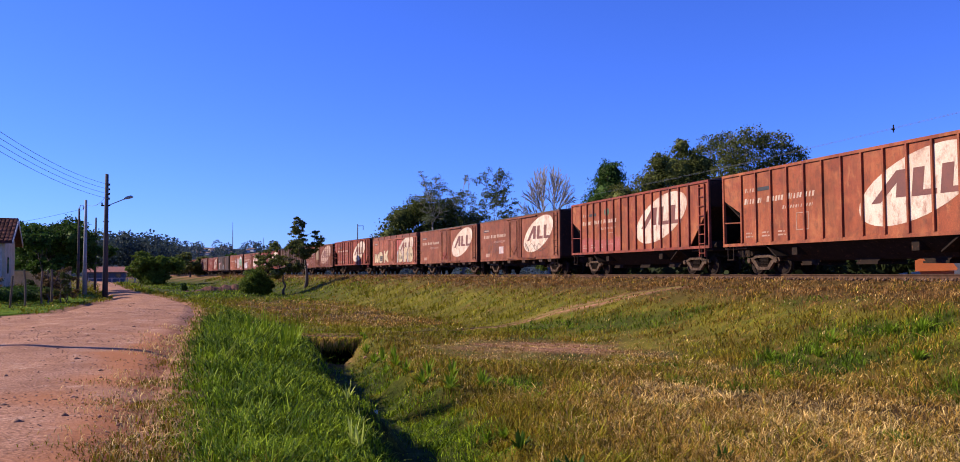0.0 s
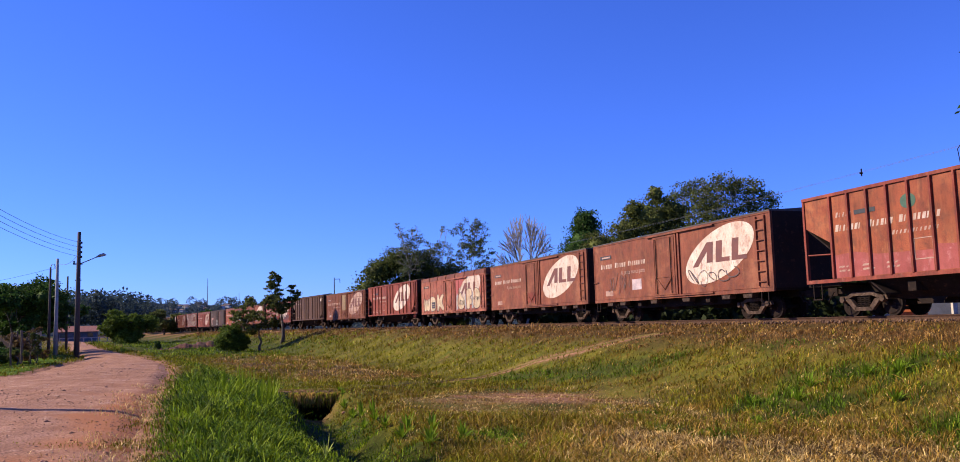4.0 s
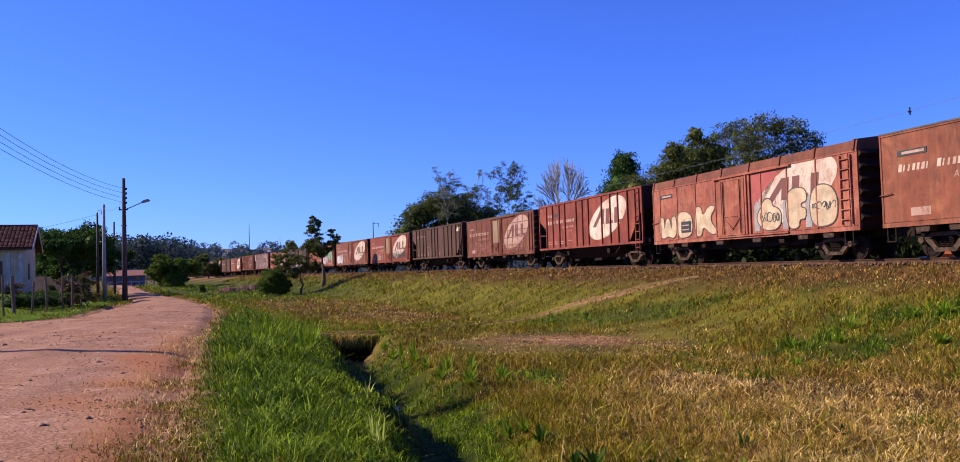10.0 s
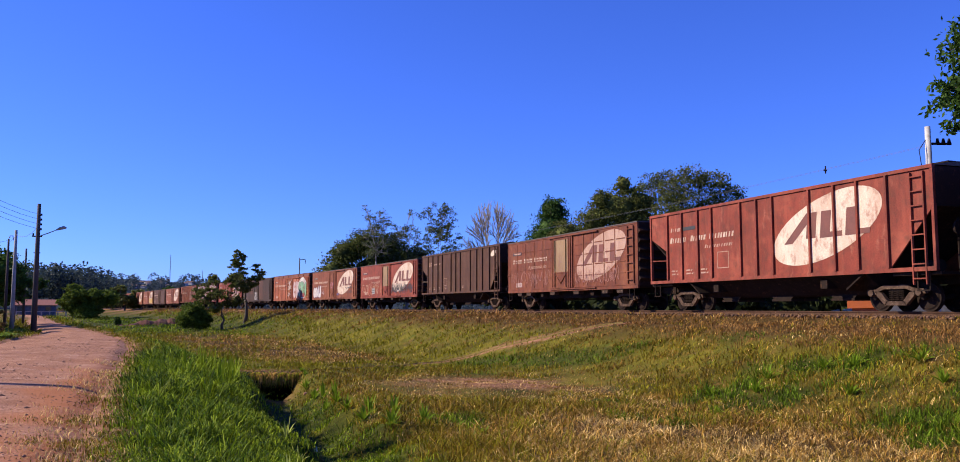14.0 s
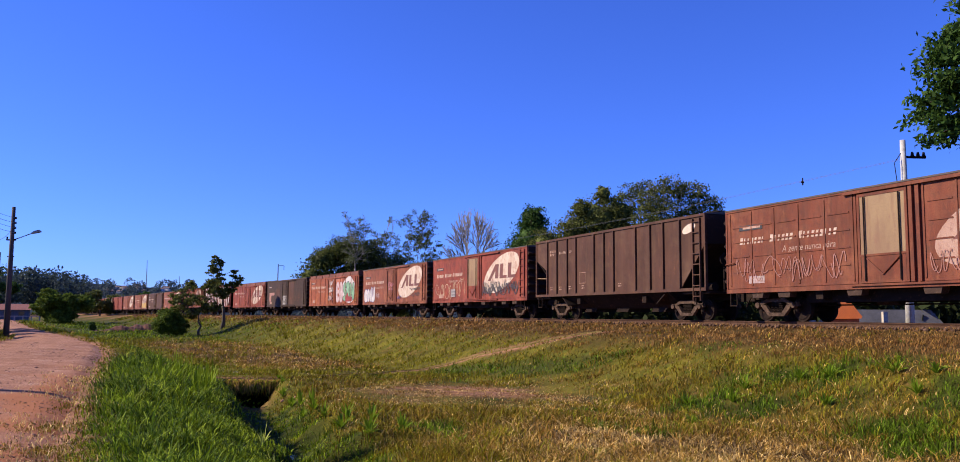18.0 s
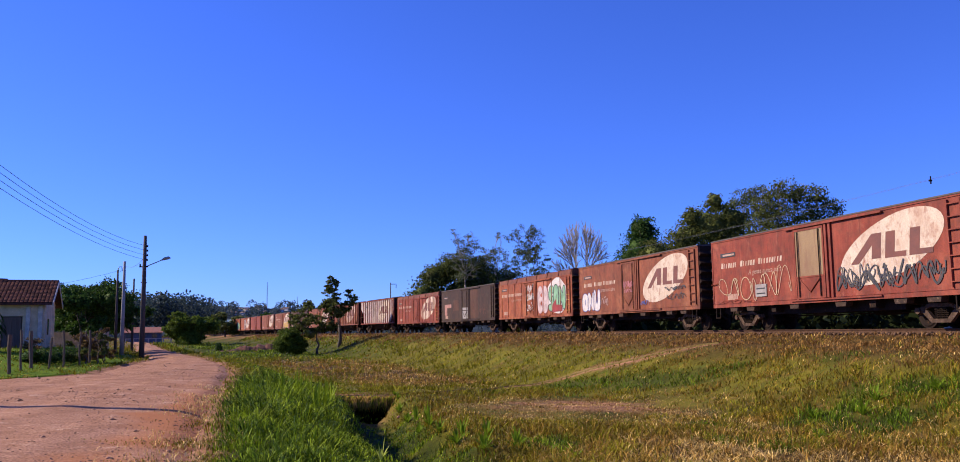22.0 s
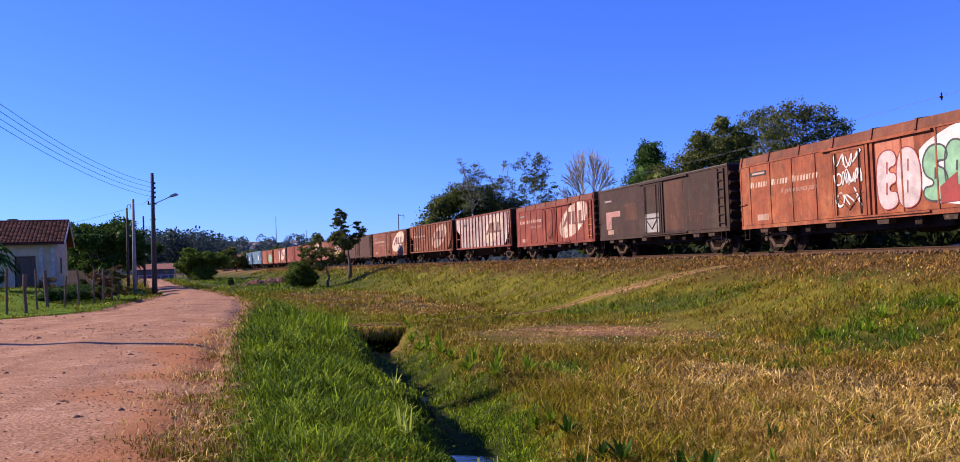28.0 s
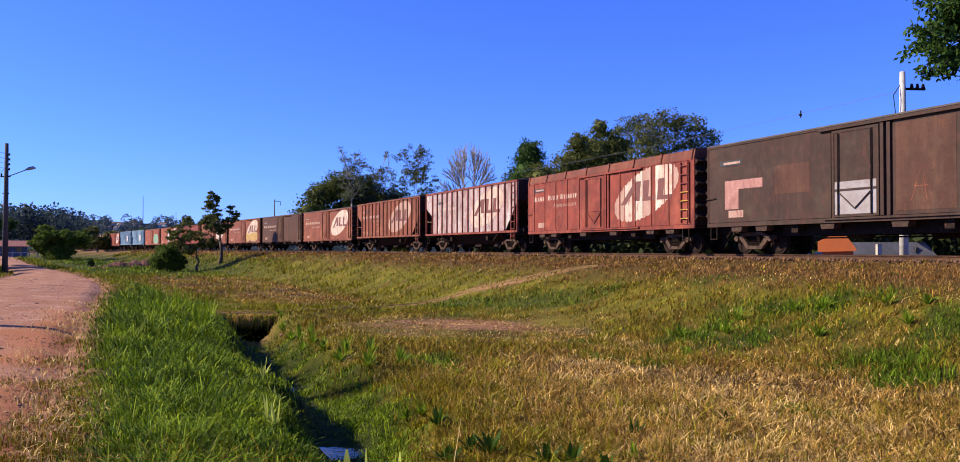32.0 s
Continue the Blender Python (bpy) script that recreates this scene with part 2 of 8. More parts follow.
# ---- mesh building ----
class Shape:
    def __init__(self):
        self.v, self.f = [], []

    def add(self, verts, faces):
        k = len(self.v)
        self.v += [tuple(p) for p in verts]
        self.f += [tuple(i + k for i in f) for f in faces]
        return self

    def box(self, x0, x1, y0, y1, z0, z1):
        return self.add([(x, y, z) for x in (x0, x1) for y in (y0, y1) for z in (z0, z1)],
                        [(0, 1, 3, 2), (4, 6, 7, 5), (0, 4, 5, 1), (2, 3, 7, 6), (0, 2, 6, 4), (1, 5, 7, 3)])

    def prism(self, pts, y0, y1):
        """A polygon in the xz plane, pulled from y0 to y1."""
        n = len(pts)
        v = [(x, y0, z) for x, z in pts] + [(x, y1, z) for x, z in pts]
        return self.add(v, [tuple(range(n)), tuple(range(2 * n - 1, n - 1, -1))] + [(i, i + n, (i + 1) % n + n, (i + 1) % n) for i in range(n)])

    def prism_x(self, pts, x0, x1):
        """A polygon in the yz plane, pulled from x0 to x1."""
        n = len(pts)
        v = [(x0, y, z) for y, z in pts] + [(x1, y, z) for y, z in pts]
        return self.add(v, [tuple(range(n - 1, -1, -1)), tuple(range(n, 2 * n))] + [(i, (i + 1) % n, (i + 1) % n + n, i + n) for i in range(n)])

    def flat(self, pts, y):
        """A painted shape on a sheet: a skin 3 mm thick."""
        return self.prism(pts, y, y + 0.003)

    def tube(self, a, b, r0, r1=None, n=6, caps=True):
        r1 = r0 if r1 is None else r1
        a, b = Vector(a), Vector(b)
        d = (b - a).normalized()
        u = d.orthogonal().normalized()
        w = d.cross(u)
        ring = lambda c, r: [c + r * (math.cos(2 * math.pi * i / n) * u + math.sin(2 * math.pi * i / n) * w) for i in range(n)]
        fs = [(i, (i + 1) % n, (i + 1) % n + n, i + n) for i in range(n)]
        if caps:
            fs += [tuple(range(n - 1, -1, -1)), tuple(range(n, 2 * n))]
        return self.add(ring(a, r0) + ring(b, r1), fs)

    def path(self, pts, radii, n=6):
        """A tapered tube through several points."""
        pts = [Vector(p) for p in pts]
        k0 = len(self.v)
        u = None
        for i, p in enumerate(pts):
            d = (pts[min(i + 1, len(pts) - 1)] - pts[max(i - 1, 0)]).normalized()
            u = d.orthogonal().normalized() if u is None else (u - d * u.dot(d)).normalized()
            w = d.cross(u)
            self.v += [tuple(p + radii[i] * (math.cos(2 * math.pi * j / n) * u + math.sin(2 * math.pi * j / n) * w)) for j in range(n)]
        for i in range(len(pts) - 1):
            a, b = k0 + i * n, k0 + (i + 1) * n
            self.f += [(a + j, a + (j + 1) % n, b + (j + 1) % n, b + j) for j in range(n)]
        self.f.append(tuple(range(k0 + (len(pts) - 1) * n, k0 + len(pts) * n)))
        self.f.append(tuple(range(k0 + n - 1, k0 - 1, -1)))
        return self

    def mesh(self, name, mat, smooth=False):
        me = bpy.data.meshes.new(name)
        me.from_pydata(self.v, [], self.f)
        me.materials.append(mat)
        if smooth:
            me.polygons.foreach_set("use_smooth", [True] * len(me.polygons))
        me.update()
        return me


def part(name, shape, mat, parent, label="", smooth=False):
    me = shape if isinstance(shape, bpy.types.Mesh) else shape.mesh(name, mat, smooth)
    ob = new(name, me)
    ob.parent = parent
    return tagged(ob, label) if label else ob


def thing(name, label, category, group="", kind="", at=None):
    ob = new(name)
    ob.empty_display_size = 0.3
    if at is not None:
        ob.matrix_basis = at
    return tagged(ob, label, category, group, kind)


def soup(name, verts, faces, mat, smooth=False):
    """A mesh from arrays of equal-sided faces."""
    me = bpy.data.meshes.new(name)
    nv, nf, k = len(verts), len(faces), faces.shape[1]
    me.vertices.add(nv)
    me.vertices.foreach_set("co", np.asarray(verts, np.float32).ravel())
    me.loops.add(nf * k)
    me.loops.foreach_set("vertex_index", np.asarray(faces, np.int32).ravel())
    me.polygons.add(nf)
    me.polygons.foreach_set("loop_start", np.arange(nf, dtype=np.int32) * k)
    me.polygons.foreach_set("loop_total", np.full(nf, k, np.int32))
    if smooth:
        me.polygons.foreach_set("use_smooth", np.ones(nf, bool))
    me.materials.append(mat)
    me.update(calc_edges=True)
    return me


# ---- the line of the railway: a long curve, s metres along it from the near end ----
RAIL_Z = 1.48
_s = np.linspace(-200, 560, 1521)
_k = np.interp(_s, [-1, 0, 50, 100, 150, 200, 300], [0, 0.00070, 0.00288, 0.00017, 0.00003, -0.00009, 0.00011])
_th = np.cumsum(_k) * 0.5
_th += radians(16.12) - np.interp(0, _s, _th)
_x = np.cumsum(-np.sin(_th)) * 0.5
_y = np.cumsum(np.cos(_th)) * 0.5
_x += 27.266 * math.sin(radians(29.5)) - np.interp(0, _s, _x)
_y += 27.266 * math.cos(radians(29.5)) - np.interp(0, _s, _y)
SIDE = 1.4


def on_track(s, off=0.0):
    """Plan place and heading at s; off: metres from the near side of the wagons towards the far side."""
    x, y, th = np.interp(s, _s, _x), np.interp(s, _s, _y), np.interp(s, _s, _th)
    return x + off * np.cos(th), y + off * np.sin(th), th


TX, TY, TT = on_track(_s, SIDE)


def smooth(x):
    x = np.clip(x, 0, 1)
    return x * x * (3 - 2 * x)


def wobble(x, y, scale, seed=0):
    """Cheap smooth noise from -1 to 1."""
    r = np.random.RandomState(seed)
    out = 0
    for i in range(7):
        a, ph, f = r.uniform(0, 6.28), r.uniform(0, 6.28), scale * r.uniform(0.6, 2.2)
        out = out + np.sin((x * np.cos(a) + y * np.sin(a)) * f + ph)
    return out / 4.0


def track_distance(x, y):
    """Metres from the track's middle, positive on the road's side, and s."""
    x, y = np.asarray(x, float), np.asarray(y, float)
    shape = x.shape
    x, y = x.ravel(), y.ravel()
    q, si = np.empty(len(x)), np.empty(len(x))
    tx, ty, tt, ts = TX[::4], TY[::4], TT[::4], _s[::4]
    for a in range(0, len(x), 20000):
        b = a + 20000
        i = np.argmin((x[a:b, None] - tx) ** 2 + (y[a:b, None] - ty) ** 2, axis=1)
        dx, dy = x[a:b] - tx[i], y[a:b] - ty[i]
        q[a:b] = -(dx * np.cos(tt[i]) + dy * np.sin(tt[i]))
        si[a:b] = ts[i] - dx * np.sin(tt[i]) + dy * np.cos(tt[i])
        far = (dx ** 2 + dy ** 2) > (np.abs(q[a:b]) + 6) ** 2 * 1.5
        q[a:b] = np.where(far, np.sign(q[a:b]) * np.hypot(dx, dy), q[a:b])
    return q.reshape(shape), si.reshape(shape)


ROAD_Y = [-60, 0, 6.6, 15.6, 18, 24, 27, 30, 33, 36, 45, 57, 75, 97, 168, 270]
ROAD_R = [14, -0.3, -2.6, -5.6, -6.4, -8.2, -9.1, -10.1, -11.0, -11.9, -15.2, -20.6, -29.5, -40, -72, -122]
ROAD_L = [-10, -16, -16.8, -17.4, -17.8, -18.6, -19.3, -19.9, -18.5, -18.2, -20.9, -24.5, -33.5, -44, -77, -128]
DITCH_Y = [-30, 0, 6, 8.9, 11.8, 12.8, 18, 25, 32.2]
DITCH_X = [6.5, 2.3, 0.45, -0.25, -0.88, -0.95, -2.4, -4.0, -5.4]


def road_r(y):
    return np.interp(y, ROAD_Y, ROAD_R)


def road_l(y):
    return np.interp(y, ROAD_Y, ROAD_L)


def ditch_x(y):
    return np.interp(y, DITCH_Y, DITCH_X)


def water_z(y):
    return np.interp(y, [0, 6, 12, 18, 32], [-0.85, -0.95, -1.2, -1.45, -1.85])


def ground(x, y):
    """The height of the ground."""
    x, y = np.asarray(x, float), np.asarray(y, float)
    q, s = track_distance(x, y)
    r = (x - road_r(y)) * 0.93
    left = (road_l(y) - x) * 0.93
    field = np.interp(y, [0, 14, 32, 50, 90, 150, 260], [-0.55, -0.62, -0.8, -1.15, -0.9, -0.4, -0.2]) + 0.05 * wobble(x, y, 0.5, 3)
    # the verge beside the road falls towards the field
    base = np.where(r < 0, 0, field * smooth((r - 0.7) / 3.4))
    base = base + np.where(left > 0, 0.85 * smooth(left / 8) * smooth((y + 10) / 30), 0)
    # ditch
    dd = np.abs(x - ditch_x(y)) + 0.30 * wobble(x, y, 1.9, 71) * (y < 30)
    right = x > ditch_x(y)
    lip = np.where(right, 1.9 - 0.8 * smooth((y - 28) / 4), 0.95 + 0.25 * smooth((y - 13) / 5))
    inside = smooth((lip - dd) / (lip - 0.25))
    run = smooth((32.3 - y) / 0.5)
    base = base + (np.minimum(base, water_z(y) + 0.07 + 0.06 * wobble(x, y, 1.3, 77) - 0.2 * np.exp(-((y - 11.9) / 0.45) ** 2) - 0.18 * np.exp(-((y - 19.6) / 1.3) ** 2)) - base) * inside * run
    # embankment
    bank = np.interp(q, [-26, -13, -8, -2.6, -1.9, -1.5, 1.5, 1.9, 2.6, 3.4, 9.0],
                     [0, 0.35, 0.9, 1.12, 1.26, 1.30, 1.30, 1.26, 1.10, 1.0, 0.0])
    w = np.interp(q, [-40, -26, -8, 3.4, 9.5, 10], [0, 0.6, 1, 1, 0.0, 0])
    sl = smooth((9.5 - q) / 6.1)
    z = np.where(q < 3.4, bank * w + base * (1 - w), base + (1.0 - base) * sl)
    # far country: the ground rises to a low hill beyond the end of the road
    far = np.hypot(x, y)
    z = z + 0.06 * wobble(x, y, 0.9, 5) * smooth(r / 2) * smooth((np.abs(q) - 3) / 2) + 0.5 * wobble(x, y, 0.02, 6) * smooth((far - 250) / 200)
    return z


def axis(lo, hi, step, reach, grow=1.13):
    mid = list(np.arange(lo, hi, step))
    a, d = [hi], step
    while a[-1] < reach:
        d *= grow
        a.append(a[-1] + d)
    b, d = [lo], step
    while b[-1] > -reach:
        d *= grow
        b.append(b[-1] - d)
    return np.array(sorted(set(np.round(b[1:] + mid + a, 4))))


gx, gy = axis(-30, 26, 0.32, 3500), axis(-3, 60, 0.32, 3500)
GX, GY = np.meshgrid(gx, gy)
GZ = ground(GX, GY)
on_road = (GX < road_r(GY) + 0.1) & (GX > road_l(GY) - 0.1) & (GY < 275) & (GY > -60)
GZ = GZ - 0.10 * on_road
nx, ny = len(gx), len(gy)
ii = (np.arange(ny - 1)[:, None] * nx + np.arange(nx - 1)[None, :]).ravel()
faces = np.stack([ii, ii + 1, ii + nx + 1, ii + nx], 1)
fc = np.stack([GX.ravel(), GY.ravel(), GZ.ravel()], 1)[faces].mean(1)
hole = (np.abs(fc[:, 0] + 5.4) < 0.6) & (np.abs(fc[:, 1] - 32.15) < 0.6) & (fc[:, 2] < -1.12)
faces = faces[~hole]


def ground_material():
    m = bpy.data.materials.new("soil_and_turf")
    m.use_nodes = True
    n, l = m.node_tree.nodes, m.node_tree.links
    bsdf = n["Principled BSDF"]
    bsdf.inputs["Roughness"].default_value = 0.95
    bsdf.inputs["Specular IOR Level"].default_value = 0.1
    at = n.new("ShaderNodeAttribute")
    at.attribute_name = "cover"
    sep = n.new("ShaderNodeSeparateColor")
    l.new(at.outputs["Color"], sep.inputs[0])
    co = n.new("ShaderNodeTexCoord")

    def noise_tex(scale, detail=6):
        t = n.new("ShaderNodeTexNoise")
        t.inputs["Scale"].default_value, t.inputs["Detail"].default_value, t.inputs["Roughness"].default_value = scale, detail, 0.7
        l.new(co.outputs["Object"], t.inputs["Vector"])
        return t

    def blend(a, b, fac):
        x = n.new("ShaderNodeMix")
        x.data_type = "RGBA"
        for sock, v in ((x.inputs[6], a), (x.inputs[7], b)):
            if isinstance(v, tuple):
                sock.default_value = v + (1.0,)
            else:
                l.new(v, sock)
        l.new(fac, x.inputs[0])
        return x.outputs[2]

    def steep(src, lo, hi):
        r = n.new("ShaderNodeMapRange")
        r.inputs[1].default_value, r.inputs[2].default_value = lo, hi
        l.new(src, r.inputs[0])
        return r.outputs[0]

    def product(a, b):
        x = n.new("ShaderNodeMath")
        x.operation = "MULTIPLY"
        l.new(a, x.inputs[0])
        l.new(b, x.inputs[1])
        return x.outputs[0]

    n1, n2, n3, n4 = noise_tex(0.6), noise_tex(3.5), noise_tex(28, 4), noise_tex(1.7, 8)
    dry = blend((0.045, 0.027, 0.008), (0.125, 0.072, 0.020), steep(n2.outputs[0], 0.35, 0.65))
    green = blend((0.014, 0.024, 0.003), (0.060, 0.080, 0.009), steep(n2.outputs[0], 0.38, 0.66))
    green = blend(green, (0.11, 0.11, 0.014), steep(n4.outputs[0], 0.55, 0.68))
    mid = blend((0.070, 0.060, 0.008), (0.165, 0.145, 0.014), steep(n1.outputs[0], 0.38, 0.62))
    mid = blend(mid, (0.20, 0.105, 0.035), product(steep(n4.outputs[0], 0.52, 0.66), steep(n2.outputs[0], 0.4, 0.6)))
    mid = blend(mid, (0.085, 0.105, 0.012), steep(noise_tex(0.9, 8).outputs[0], 0.54, 0.66))
    soil = blend((0.17, 0.072, 0.038), (0.42, 0.22, 0.125), steep(n2.outputs[0], 0.35, 0.65))
    c = blend(mid, dry, sep.outputs[0])
    c = blend(c, green, sep.outputs[1])
    c = blend(c, soil, sep.outputs[2])
    hs = n.new("ShaderNodeHueSaturation")
    l.new(c, hs.inputs["Color"])
    mr = n.new("ShaderNodeMapRange")
    mr.inputs[3].default_value, mr.inputs[4].default_value = 0.55, 1.45
    l.new(n3.outputs[0], mr.inputs[0])
    l.new(mr.outputs[0], hs.inputs["Value"])
    l.new(hs.outputs[0], bsdf.inputs["Base Color"])
    b = n.new("ShaderNodeBump")
    b.inputs["Strength"].default_value, b.inputs["Distance"].default_value = 0.6, 0.06
    l.new(n3.outputs[0], b.inputs["Height"])
    l.new(b.outputs[0], bsdf.inputs["Normal"])
    return m


PATH_PTS = [(-10.4, 32.4), (-6.6, 32.8), (-4.7, 32.9), (-3.0, 34.2), (-1.8, 36.4), (-0.5, 38.6), (1.2, 39.4), (3.35, 38.3), (5.4, 35.8), (6.75, 34.6), (8.2, 33.6)]


def path_distance(x, y):
    """Metres from the trodden footpath over the culvert and up the bank."""
    pts = PATH_PTS
    best = np.full(np.shape(x), 1e9)
    for (ax, ay), (bx, by) in zip(pts, pts[1:]):
        t = np.clip(((x - ax) * (bx - ax) + (y - ay) * (by - ay)) / ((bx - ax) ** 2 + (by - ay) ** 2), 0, 1)
        best = np.minimum(best, np.hypot(x - ax - t * (bx - ax), y - ay - t * (by - ay)))
    return best


def cover(x, y):
    """How dry, how green and how bare the ground is."""
    q, s = track_distance(x, y)
    r = (x - road_r(y)) * 0.93
    dx = x - ditch_x(y)
    lush = smooth((r + 0.15) / 0.5) * smooth((-dx + 0.9) / 0.8) * smooth((34 - y) / 3)
    lush = np.maximum(lush, smooth((dx + 0.4) / 0.4) * smooth((1.6 - 0.5 * smooth((14 - y) / 4) - dx) / 0.7) * smooth((31.5 - y) / 2) * (0.35 + 0.6 * smooth((wobble(x, y, 0.9, 12) + 0.35) / 0.5)))
    lush = np.maximum(lush, smooth((r - 0.4) / 1.0) * smooth((4.5 + 1.5 * wobble(x, y, 0.3, 9) - r) / 2.5) * smooth((y - 30) / 4) * smooth((150 - y) / 60))
    lush = np.maximum(lush, 0.85 * smooth((r - 0.3) / 1.0) * smooth((y - 70) / 25) * smooth((260 - y) / 40) * smooth((q - 4) / 4))
    clumps = 0
    for cx, cy, rx, ry in ((7.3, 20.3, 0.9, 0.8), (7.9, 18.6, 1.0, 0.8), (10.1, 19.0, 0.8, 0.7), (9.3, 20.2, 0.6, 0.6), (8.8, 14.9, 0.9, 0.8), (8.3, 13.5, 0.9, 0.7), (10.6, 15.6, 0.9, 0.9), (5.5, 17.2, 0.4, 0.4), (0.6, 17.5, 0.5, 0.8)):
        clumps = np.maximum(clumps, smooth((1.15 - np.hypot((x - cx) / rx, (y - cy) / ry) + 0.6 * wobble(x, y, 3.2, 23)) / 0.4) * 0.85)
    # green band below the footpath
    along = (x - 2.6) * 0.527 + (y - 37.5) * -0.85
    across = (x - 2.6) * 0.85 + (y - 37.5) * 0.527
    band = smooth((along + 2) / 2) * smooth((12 - along) / 3) * smooth((1.1 - np.abs(across + 0.9 + 0.04 * along)) / 0.7)
    lush = np.maximum(lush, np.maximum(clumps, band * 0.75))
    spots = smooth((wobble(x, y, 1.5, 21) - 0.55) / 0.3) * smooth((6 - np.abs(q - 8.6)) / 3) * smooth((40 - y) / 12)
    lush = np.maximum(lush, spots * 0.55)
    yard = smooth((road_l(y) - x - 0.4) / 0.8)
    lush = np.maximum(lush, yard)
    dry = smooth((dx - 1.7) / 1.2) * smooth((34 - y) / 8) * (1 - 0.65 * smooth((y - 15) / 6)) * (1 - 0.35 * smooth((wobble(x, y, 0.35, 4) - 0.1) / 0.5))
    tan = smooth((wobble(x, y, 0.12, 8) + 0.6) / 0.5) * smooth((q - 8.5) / 2) * smooth((y - 36) / 6) * smooth((r - 5) / 3) * smooth((95 - y) / 25)
    dry = np.maximum(dry, tan)
    dry = np.where(q < 9, dry * smooth((q - 5) / 4) * 0.5, dry)
    dry = np.maximum(dry, smooth((6.3 - q) / 2.4) * (0.45 + 0.5 * smooth((60 - s) / 25)))
    bare = np.maximum(smooth((1.75 - np.abs(q)) / 0.5), smooth((0.5 - path_distance(x, y)) / 0.3))
    bare = np.maximum(bare, smooth((1.0 - np.hypot((x - 2.1) / 3.2, (y - 26.6) / 3.4) + 0.4 * wobble(x, y, 1.6, 19)) / 0.5) * 0.9)
    bare = np.maximum(bare, 0.5 * smooth((1.0 - np.hypot((x - 0.85) / 0.4, (y - 8.2) / 0.7) + 0.4 * wobble(x, y, 4, 29)) / 0.4))
    bare = np.maximum(bare, smooth((0.5 - r) / 0.5) * (x > road_l(y) - 0.3))
    bare = np.maximum(bare, smooth((0.9 - np.abs(dx)) / 0.4) * smooth((32.6 - y) / 0.4) * smooth((y - 29.0) / 2) * 0.35)
    return np.clip(dry, 0, 1), np.clip(lush, 0, 1), np.clip(bare, 0, 1)


me = soup("ground", np.stack([GX.ravel(), GY.ravel(), GZ.ravel()], 1), faces, ground_material(), True)
cd, cg, cb = cover(GX.ravel(), GY.ravel())
attr = me.attributes.new("cover", "FLOAT_COLOR", "POINT")
attr.data.foreach_set("color", np.stack([cd, cg, cb, np.ones_like(cd)], 1).astype(np.float32).ravel())
tagged(new("ground", me), "grassy ground with a railway bank, verge, yard and fields", "ground", kind="structure")

# trodden footpath, draped on the ground
TROD = material("trodden_earth", (0.20, 0.138, 0.046), rough=0.95, dark=(0.11, 0.080, 0.022), scale=1.2, fine=True, fine_scale=9, bump=0.4, spec=0.1, grit=0.4)
fv = []
for (ax, ay), (bx, by) in zip(PATH_PTS, PATH_PTS[1:]):
    for i in range(8):
        fv.append((ax + (bx - ax) * i / 8, ay + (by - ay) * i / 8))
for _ in range(6):
    fv = [fv[0]] + [((a[0] + 2 * b[0] + c[0]) / 4, (a[1] + 2 * b[1] + c[1]) / 4) for a, b, c in zip(fv, fv[1:], fv[2:])] + [fv[-1]]
pv = []
for i, (x, y) in enumerate(fv):
    a, b = fv[max(0, i - 1)], fv[min(len(fv) - 1, i + 1)]
    L = math.hypot(b[0] - a[0], b[1] - a[1])
    ox, oy = -(b[1] - a[1]) / L, (b[0] - a[0]) / L
    w_ = 0.085 + 0.02 * math.sin(i * 1.7) + 0.02 * math.sin(i * 0.6)
    for k in (-1, -0.33, 0.33, 1):
        xx, yy = x + ox * w_ * k, y + oy * w_ * k
        pv.append((xx, yy, float(ground(xx, yy)) + (0.05 if abs(k) < 1 else -0.02)))
pf = [(4 * i + j, 4 * i + j + 1, 4 * i + j + 5, 4 * i + j + 4) for i in range(len(fv) - 1) for j in range(3)]
tagged(new("footpath", soup("footpath", np.array(pv), np.array(pf), TROD, True)), "narrow trodden footpath of pale earth up the bank", "path", kind="structure")

# road of beaten reddish earth
def road_height(x, y):
    """The height of the road's face: cambered, with shallow ruts and small lumps."""
    x, y = np.asarray(x, float), np.asarray(y, float)
    e = np.minimum(x - road_l(y) + 0.3, road_r(y) + 0.3 - x)
    ruts = 0.012 * np.cos((x - road_l(y)) * 3.1 + 0.6 * wobble(x, y, 0.1, 2))
    z = 0.010 * wobble(x, y, 2.4, 14) + 0.007 * wobble(x, y, 7.0, 16) + 0.015 * wobble(x, y, 0.5, 15) + ruts * smooth(e / 2) + 0.10 * smooth(e / 3.5) - 0.22 * (1 - smooth(e / 1.0)) + 0.02
    return np.maximum(z, -0.2) + 0.85 * smooth(np.maximum((road_l(y) - x) * 0.93, 0) / 8)


